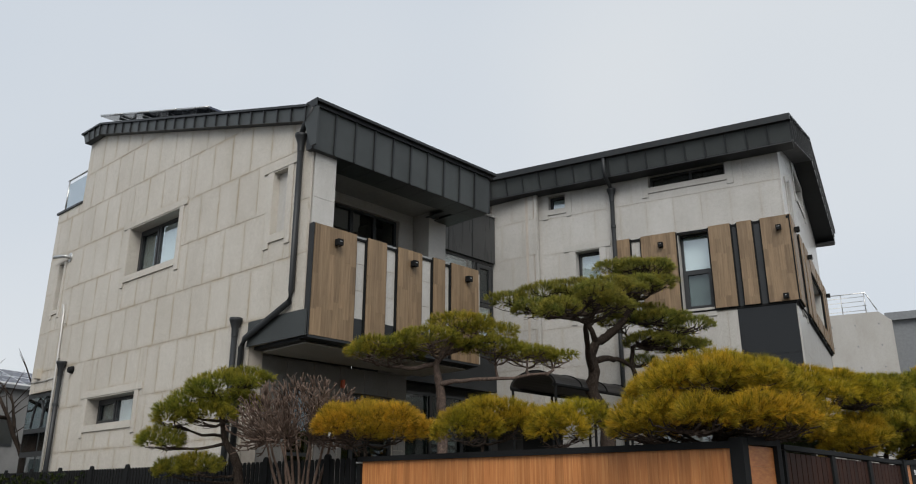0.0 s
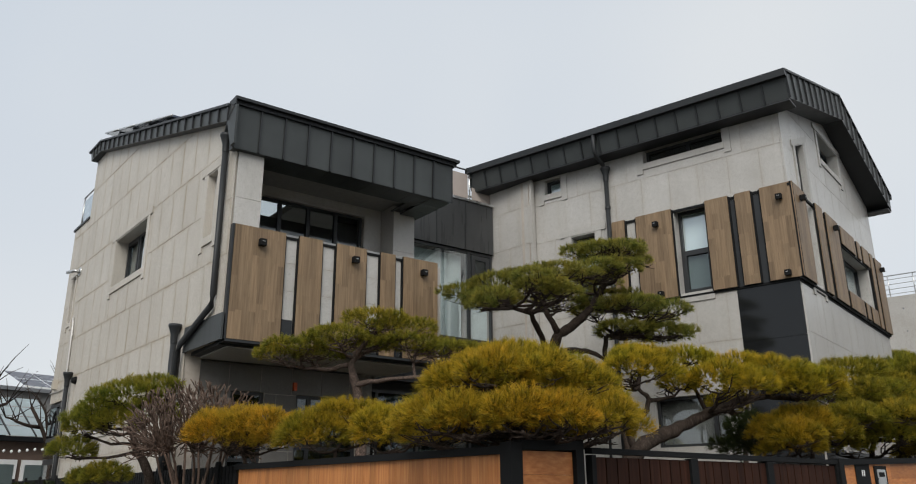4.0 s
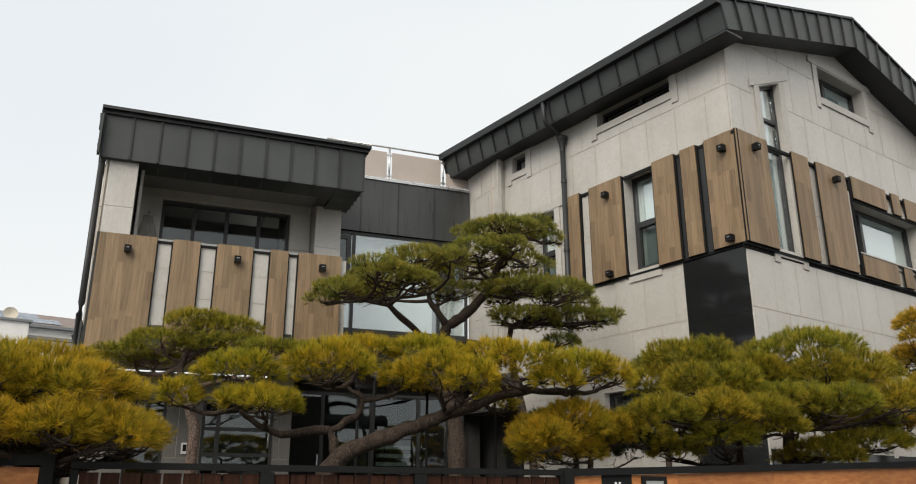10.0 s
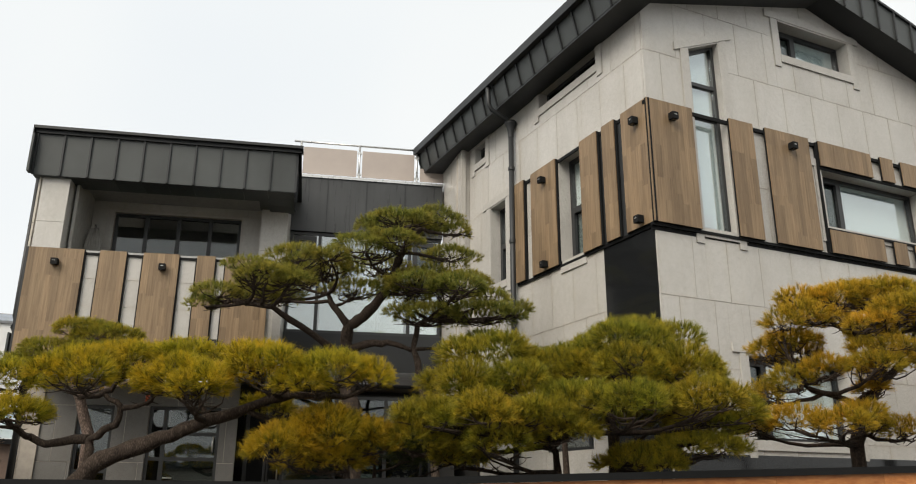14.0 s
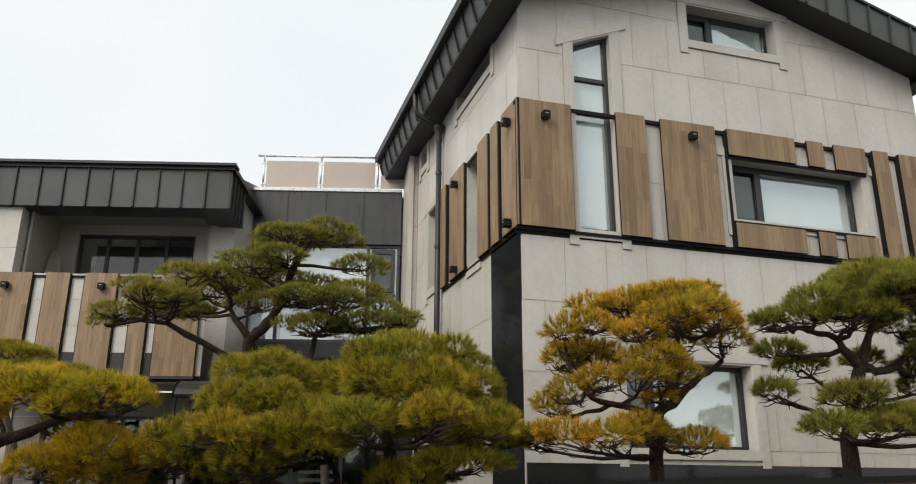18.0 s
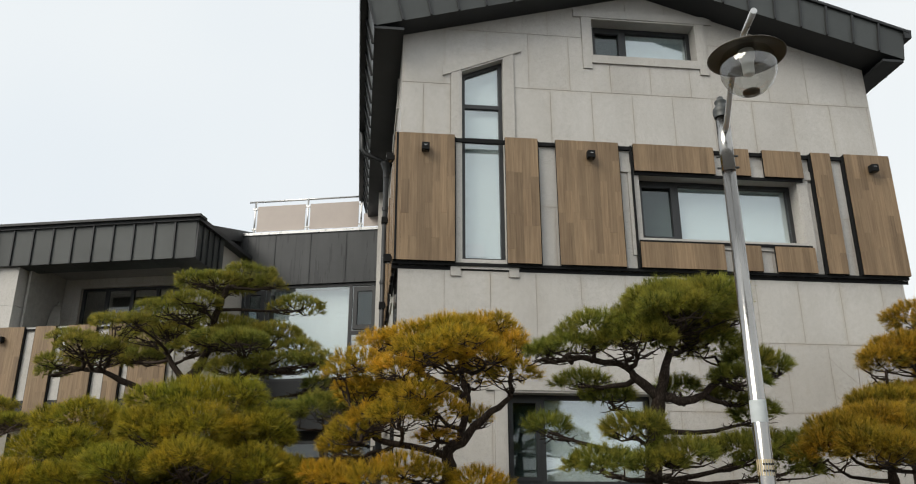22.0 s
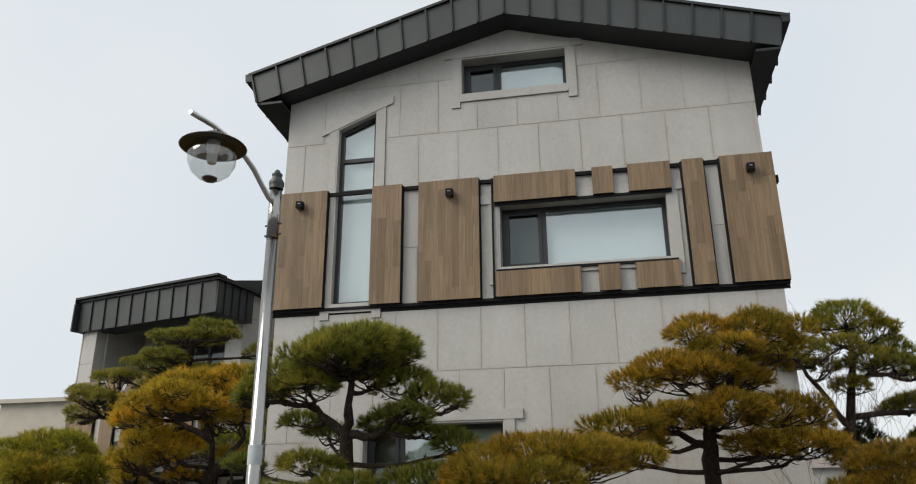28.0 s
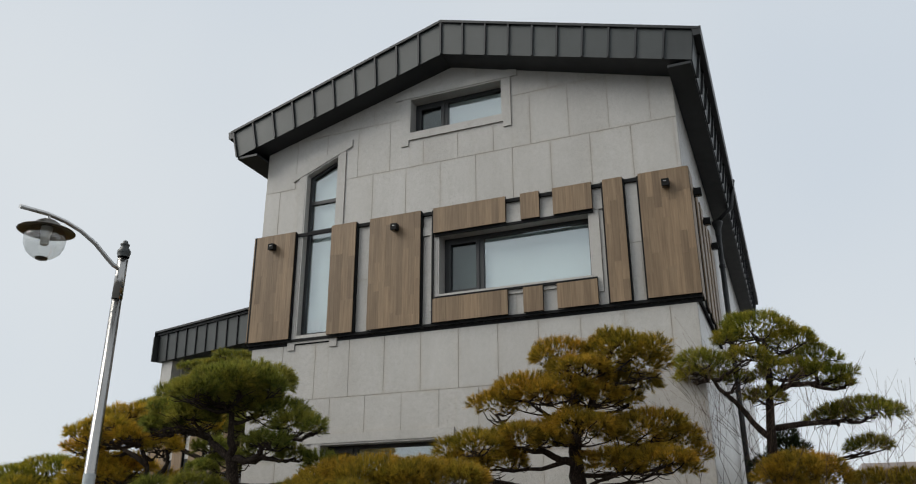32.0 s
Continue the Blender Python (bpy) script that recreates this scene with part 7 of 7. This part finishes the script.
part("post", prism([(-0.06, 0.4), (0.03, 0.4), (0.03, rise(0) + 0.005), (-0.06, rise(0) + 0.005)], -0.06, 0.06, m), BLACK, fence3)
bay_w = 1.15
nb = int(ln / bay_w) + 1
for i in range(nb):
    a, b = 0.04 + i * (ln - 0.04) / nb, 0.04 + (i + 1) * (ln - 0.04) / nb
    top = rise(a) - 0.062
    for j in range(9):
        lo, hi = top - 1.5 + j * 1.5 / 9, top - 1.5 + (j + 1) * 1.5 / 9
        dz = 0.0302 * (b - a)
        part("board", prism([(a + 0.002, lo + 0.001), (b - 0.002, lo + dz + 0.001), (b - 0.002, hi + dz), (a + 0.002, hi)], -0.012, 0.012, m), CEDAR_H, fence3)
plate = thing("number_plate", prism([(0.32, 1.62), (0.62, 1.62), (0.62, 1.93), (0.32, 1.93)], 0.013, 0.022, m), BLACK, "black house number plate on the cedar fence", "sign")
for u in (0.445, 0.485):
    part("digit_bar", prism([(u, 1.785), (u + 0.02, 1.785), (u + 0.02, 1.85), (u, 1.85)], 0.022, 0.024, m), WHITE, plate)
com = thing("intercom", prism([(0.72, 1.6), (0.98, 1.6), (0.98, 1.9), (0.72, 1.9)], 0.013, 0.03, m), BLACK, "intercom with a pale face in a black frame", "intercom")
part("face", prism([(0.76, 1.66), (0.94, 1.66), (0.94, 1.86), (0.76, 1.86)], 0.03, 0.036, m), STEEL, com)
part("camera_window", prism([(0.79, 1.78), (0.91, 1.78), (0.91, 1.83), (0.79, 1.83)], 0.036, 0.038, m), BLACK, com)

# picket fence by the side wall
m, ln = run_frame((-17.37, -5.64), (-4.71, -8.43))
pickets = thing("picket_fence", prism([(0, 1.45), (ln, 1.45), (ln, 1.53), (0, 1.53)], -0.04, -0.01, m), BLACK, "black picket fence with rounded tops", "fence")
part("rail", prism([(0, 0.7), (ln, 0.7), (ln, 0.78), (0, 0.78)], -0.04, -0.01, m), BLACK, pickets)
k = int(ln / 0.105)
for i in range(k):
    u, tall = i * 0.105, 1.98 + 0.06 * ((i % 13) == 0)
    tall += 0.05 * (1 - u / ln)
    wd = 0.07 if i % 13 else 0.11
    part("picket", prism([(u, 0.4), (u + wd, 0.4), (u + wd, tall - 0.04), (u + wd * 0.9, tall - 0.017), (u + wd * 0.66, tall), (u + wd * 0.34, tall), (u + wd * 0.1, tall - 0.017), (u, tall - 0.04)], -0.01, 0.012 + 0.02 * (i % 13 == 0), m), BLACK, pickets)


# ---------------------------------------------------------------- street lamp
def street_lamp(x, y, z0):
    lamp = group_thing("street_lamp", (x, y, z0), "steel street lamp with a curved arm and a clear globe", "street lamp")
    out = Vector((0.78, -0.18, 0)).normalized()
    side = Vector((-out.y, out.x, 0))
    at = lambda r, z: (x + out.x * r, y + out.y * r, z)  # noqa: E731
    part("pole", tube([(x, y, z0), (x, y, z0 + 1.2), (x, y, 4.52)], [0.058, 0.055, 0.047], 20), POLE_STEEL, lamp, "brushed steel pole")
    part("upper_pole", tube([(x, y, 4.52), (x, y, 4.95)], [0.05, 0.05], 20), POLE_STEEL, lamp)
    for z in (4.55, 4.64):
        for s in (-1, 1):
            part("bolt", tube([Vector((x, y, z)) + side * 0.046 * s, Vector((x, y, z)) + side * 0.076 * s], 0.009, 6), ZINC, lamp)
    part("finial", lathe([(0.056, 0), (0.058, 0.008), (0.054, 0.014), (0.064, 0.04), (0.062, 0.065), (0.042, 0.095), (0.037, 0.115), (0.045, 0.128), (0.043, 0.136), (0.026, 0.15), (0.022, 0.168), (0.008, 0.178), (0.0, 0.18)], (x, y, 4.95), 20), ZINC, lamp, "dark turned finial")
    part("arm", tube([at(0.02, 4.825), at(0.09, 4.845), at(0.17, 4.90), at(0.30, 5.00), at(0.46, 5.08), at(0.62, 5.125), at(0.8, 5.145), at(1.05, 5.135)], [0.022, 0.022, 0.021, 0.021, 0.02, 0.02, 0.02, 0.021], 12), STEEL, lamp)
    part("drop_stem", tube([at(0.78, 5.14), at(0.78, 5.05)], 0.014, 10), STEEL, lamp)
    gx, gy, gz = at(0.78, 4.93)
    hood = part("hood", lathe([(0.0, 0.155), (0.07, 0.15), (0.1, 0.13), (0.12, 0.10), (0.235, 0.055), (0.245, 0.045), (0.235, 0.043), (0.12, 0.085), (0.0, 0.09)], (gx, gy, gz), 32), LAMP_GREEN, lamp, "bronze-coloured disc hood")
    globe = part("globe", lathe([(0.15, 0.06), (0.168, 0.02), (0.176, -0.03), (0.17, -0.09), (0.14, -0.155), (0.09, -0.2), (0.04, -0.217), (0.0, -0.22)], (gx, gy, gz), 32), clear_plastic("lamp_globe"), lamp, "clear plastic globe")
    globe.visible_shadow = False
    part("bulb", lathe([(0.05, 0.09), (0.05, 0.03), (0.04, 0.02), (0.036, -0.075), (0.03, -0.085), (0.0, -0.087)], (gx, gy, gz), 16), plain("bulb_white", (0.7, 0.7, 0.66), 0.4), lamp)
    part("globe_cap", lathe([(0.055, -0.205), (0.05, -0.222), (0.0, -0.228)], (gx, gy, gz), 16), LAMP_GREEN, lamp)
    for z, h, mat in ((2.76, 0.14, plain("faded_sticker", (0.42, 0.46, 0.47), 0.5)), (2.43, 0.1, plain("sticker_tan", (0.42, 0.34, 0.2), 0.6))):
        part("sticker", lathe([(0.0535, 0.0), (0.0535, h)], (x, y, z), 20), mat, lamp, "faded sticker band")
    for z in (2.46, 2.5):
        for k in range(5):
            a = math.atan2(-y + 2, 5.0) + k * 0.33 - 0.6
            p = Vector((x + 0.0545 * math.cos(a), y + 0.0545 * math.sin(a), z))
            part("writing_bar", box((-0.001, -0.006, -0.006), (0.001, 0.006, 0.006), Matrix.Translation(p) @ Matrix.Rotation(a, 4, "Z")), BLACK, lamp)
    return lamp


street_lamp(4.90, 2.235, street_z(2.235))


# ---------------------------------------------------------------- neighbouring houses
def far_house(label, lo, hi, wall_mat, roof_mat, windows=(), parapet=0.35, turn=0.0):
    """A plain flat-roofed neighbour with its windows on two faces."""
    m = Matrix.Translation((lo[0], lo[1], 0)) @ Matrix.Rotation(turn, 4, "Z")
    sx, sy, z0, z1 = hi[0] - lo[0], hi[1] - lo[1], lo[2], hi[2]
    house = group_thing("house", (lo[0], lo[1], z0), label, "house", "neighbouring houses")
    part("wall", box((0, 0, z0), (sx, sy, z1), m), wall_mat, house)
    part("roof", box((-0.25, -0.25, z1), (sx + 0.25, sy + 0.25, z1 + parapet), m), roof_mat, house)
    for face, u, v, w, h in windows:
        if face == "s":
            f = box((u, -0.05, v), (u + w, 0.02, v + h), m)
            g = box((u + 0.07, -0.06, v + 0.07), (u + w - 0.07, -0.045, v + h - 0.07), m)
        else:
            f = box((sx - 0.02, u, v), (sx + 0.05, u + w, v + h), m)
            g = box((sx + 0.045, u + 0.07, v + 0.07), (sx + 0.06, u + w - 0.07, v + h - 0.07), m)
        win = part("window", f, FRAME, house)
        part("pane", g, GLASS_DARK, win)
    return house


h1 = group_thing("house", (-3.0, 20.2, 0.5), "bare concrete house with a steel roof rail beyond the gable", "house", "neighbouring houses")
part("wall", prism([(-3.0, 0.5), (1.6, 0.5), (1.6, 8.7), (1.15, 9.12), (-3.0, 9.12)], -8.0, 0.0, frame_of((0, 20.2), (1, 0))), CONCRETE, h1)
for c in range(5):
    for r in range(7):
        x, z = -2.5 + 0.9 * c, 8.6 - 0.9 * r
        part("tie_hole", tube([(x, 20.21, z), (x, 20.196, z)], 0.035, 8), GREY_ROOF, h1)
for k in (0.14, 0.34, 0.54, 0.74):
    part("roof_rail", tube([(-2.9, 20.35, 9.12 + k), (0.75, 20.35, 9.12 + k)], 0.014, 6), STEEL, h1)
part("top_rail", tube([(-2.9, 20.35, 10.02), (0.75, 20.35, 10.02), (1.12, 20.35, 9.2)], 0.026, 8), STEEL, h1)
for x in (-2.9, -2.0, -1.1, -0.2, 0.7):
    part("rail_post", tube([(x, 20.35, 9.1), (x, 20.35, 10.02)], 0.02, 6), STEEL, h1)
far_house("grey metal-clad house behind the cream one", (1.6, 23.0, 0.5), (10.0, 32.0, 9.2), GREY_ROOF, GREY_ROOF, (("s", 2.0, 4.5, 1.6, 1.4),))
PVPALE = plain("pale_solar_cells", (0.4, 0.45, 0.52), 0.2, 0, 0.1, 3)
h2 = far_house("white house with pale solar panels on a brown pitched roof", (-44.0, -13.0, 0.0), (-33.0, -2.2, 8.45), WHITE, GREY_ROOF, (("e", 7.9, 5.2, 2.3, 2.0), ("e", 5.0, 2.2, 2.2, 1.6)), 0.13)
part("upper_wall", box((-43.5, -12.8, 8.58), (-33.1, -2.3, 8.98)), WHITE, h2)
part("eave", box((-43.6, -13.1, 8.98), (-32.8, -2.1, 9.1)), GREY_ROOF, h2)
bm = bmesh.new()
bm_prism(bm, [(-32.9, 9.1), (-36.4, 10.25), (-42.5, 10.1), (-42.5, 9.1)], -13.1, -2.15, Matrix(((1, 0, 0, 0), (0, 0, 1, 0), (0, 1, 0, 0), (0, 0, 0, 1))))
part("upper_roof", bm, plain("brown_roof", (0.17, 0.135, 0.12), 0.7), h2)
for row, end in ((0, -3.6), (1, -4.4)):
    for i in range(5):
        bm = bmesh.new()
        y0, x0, z0 = end - 1.75 * i, -33.3 - 1.35 * row, 9.27 + 0.445 * row
        bm.faces.new([bm.verts.new(v) for v in ((x0, y0, z0), (x0, y0 - 1.71, z0), (x0 - 1.3, y0 - 1.71, z0 + 0.43), (x0 - 1.3, y0, z0 + 0.43))])
        bmesh.ops.solidify(bm, geom=bm.faces[:], thickness=0.05)
        part("solar_module", bm, PVPALE, h2)
part("front_wing", box((-33.0, -13.0, 0.0), (-30.6, -5.3, 8.72)), WHITE, h2)
part("wing_coping", box((-33.0, -13.1, 8.72), (-30.5, -5.2, 8.82)), GREY_ROOF, h2)
dish = part("satellite_dish", lathe([(0.0, 0.0), (0.16, 0.03), (0.29, 0.1)], (0, 0, 0), 16), BEIGE, h2)
dish.data.transform(Matrix.Translation((-31.2, -6.0, 9.1)) @ Matrix.Rotation(radians(75), 4, "Y"))
h3 = far_house("grey rendered house with tilted solar panels on its roof", (-38.0, -4.8, 0.0), (-29.5, 8.0, 5.7), plain("grey_render", (0.19, 0.188, 0.182), 0.85, 0, 0.15, 1.5), GREY_ROOF, (("e", 6.1, 3.5, 1.3, 1.1), ("e", 3.4, 3.6, 1.0, 0.9), ("e", 8.6, 3.5, 1.2, 1.1)), 0.14)
for i in range(6):
    for j in range(2):
        bm = bmesh.new()
        y0, x0, z0 = -0.5 + 1.15 * i, -29.7 - 1.15 * j, 5.98 + 0.42 * j
        vs = [bm.verts.new(v) for v in ((x0, y0, z0), (x0, y0 + 1.11, z0), (x0 - 1.1, y0 + 1.11, z0 + 0.4), (x0 - 1.1, y0, z0 + 0.4))]
        bm.faces.new(vs)
        bmesh.ops.solidify(bm, geom=bm.faces[:], thickness=0.05)
        # Paler than PVBLUE: the sky's reflection is put into the cell colour.
        part("solar_module", bm, plain("sky_grey_solar_cells", (0.2, 0.21, 0.25), 0.25, 0, 0.1, 3), h3)
part("white_edge", box((-29.66, -0.5, 5.9), (-29.6, 6.4, 5.96)), WHITE, h3)
for i in range(4):
    part("rack_leg", box((-31.0, 0.2 + 1.8 * i, 5.8), (-30.94, 0.26 + 1.8 * i, 6.4)), STEEL, h3)


def glasshouse():
    """A conservatory with a sloping glazed roof and a timber front."""
    g = group_thing("glasshouse", (-24.0, -4.0, 0.0), "conservatory with a sloping pale glass roof and timber front", "glasshouse")
    part("wall", box((-28.0, -9.0, 0), (-24.1, -1.6, 3.45)), plain("umber_boards", (0.12, 0.08, 0.06), 0.7), g)
    part("eave", box((-24.15, -9.2, 3.42), (-23.8, -1.5, 3.57)), BLACK, g)
    n = 9
    for i in range(n):
        y0 = -9.0 + i * 7.5 / n
        for j in range(4):
            a, b = j / 4, (j + 1) / 4
            p = lambda s, y: (-23.9 - 2.2 * s, y, 3.6 + 1.46 * s)  # noqa: E731
            bm = bmesh.new()
            bm.faces.new([bm.verts.new(p(*q)) for q in ((a, y0 + 0.03), (a, y0 + 7.5 / n - 0.03), (b - 0.02, y0 + 7.5 / n - 0.03), (b - 0.02, y0 + 0.03))])
            bmesh.ops.solidify(bm, geom=bm.faces[:], thickness=0.02)
            part("roof_pane", bm, FROSTED, g)
        part("glazing_bar", tube([(-23.9, y0, 3.61), (-26.1, y0, 5.08)], 0.03, 5), FRAME, g)
    part("gable_end", prism([(-28.0, 3.45), (-23.9, 3.45), (-26.1, 5.04), (-28.0, 5.04)], -0.05, 0.05, Matrix(((1, 0, 0, 0), (0, 0, -1, -1.55), (0, 1, 0, 0), (0, 0, 0, 1)))), CONCRETE, g)
    for y in (-7.6, -5.6, -3.6, -2.6):
        d = part("door", box((-24.1, y, 0.2), (-24.02, y + 0.85, 2.85)), WHITE, g, "white framed glazed door")
        part("pane", box((-24.03, y + 0.1, 1.2), (-24.0, y + 0.75, 2.7)), GLASS_DARK, d)
    for i in range(16):
        part("festoon_bulb", lathe([(0.0, 0.05), (0.04, 0.02), (0.05, -0.02), (0.0, -0.06)], (-23.75, -5.5 + 0.24 * i, 3.14 - 0.05 * math.sin(i * 0.8)), 8), WHITE, g)
    return g


FROSTED = plain("frosted_roof_glass", (0.5, 0.58, 0.6), 0.25, 0, 0.06, 1.5)
glasshouse()
far_house("beige rendered house far behind the balcony wing", (-36.0, -24.9, 0.0), (-24.4, -18.4, 8.5), BEIGE, BEIGE, (("e", 1.6, 5.4, 1.6, 1.4), ("e", 4.6, 5.4, 1.6, 1.4)), 0.2)
far_house("low workshop with a pale metal roof far beyond the corner", (-42.0, 10.9, 0.5), (-29.2, 22.0, 5.0), CONCRETE, FROST, (("e", 0.6, 3.4, 1.2, 0.9), ("e", 2.6, 3.4, 1.2, 0.9)), 0.4)
# Added house, never in view; only panes and polished steel mirror it.
far_house("unseen house added across the street, behind the viewer", (26.0, -24.0, -0.3), (36.0, 14.0, 3.2), BEIGE, GREY_ROOF, ())
hp = RNG.uniform((-23.5, -5.4, 0.6), (-12.0, -4.4, 1.95), (1800, 3))
hp[:, 1] -= (hp[:, 0] + 23.5) * 0.16
ha = RNG.normal(size=(1800, 3)) + np.array([0.3, -0.6, 0.8])
ha /= np.linalg.norm(ha, axis=1, keepdims=True)
hme = needle_mesh("hedge", hp, ha, 9, 0.09, 0.045)
hme.materials.append(N_DARK)
tagged(new("hedge", hme), "low dark green clipped hedge behind the picket fence", "hedge", kind="stuff")

# ---------------------------------------------------------------- stone slabs, laid last
for row in LATER:
    lay_slabs(*row)
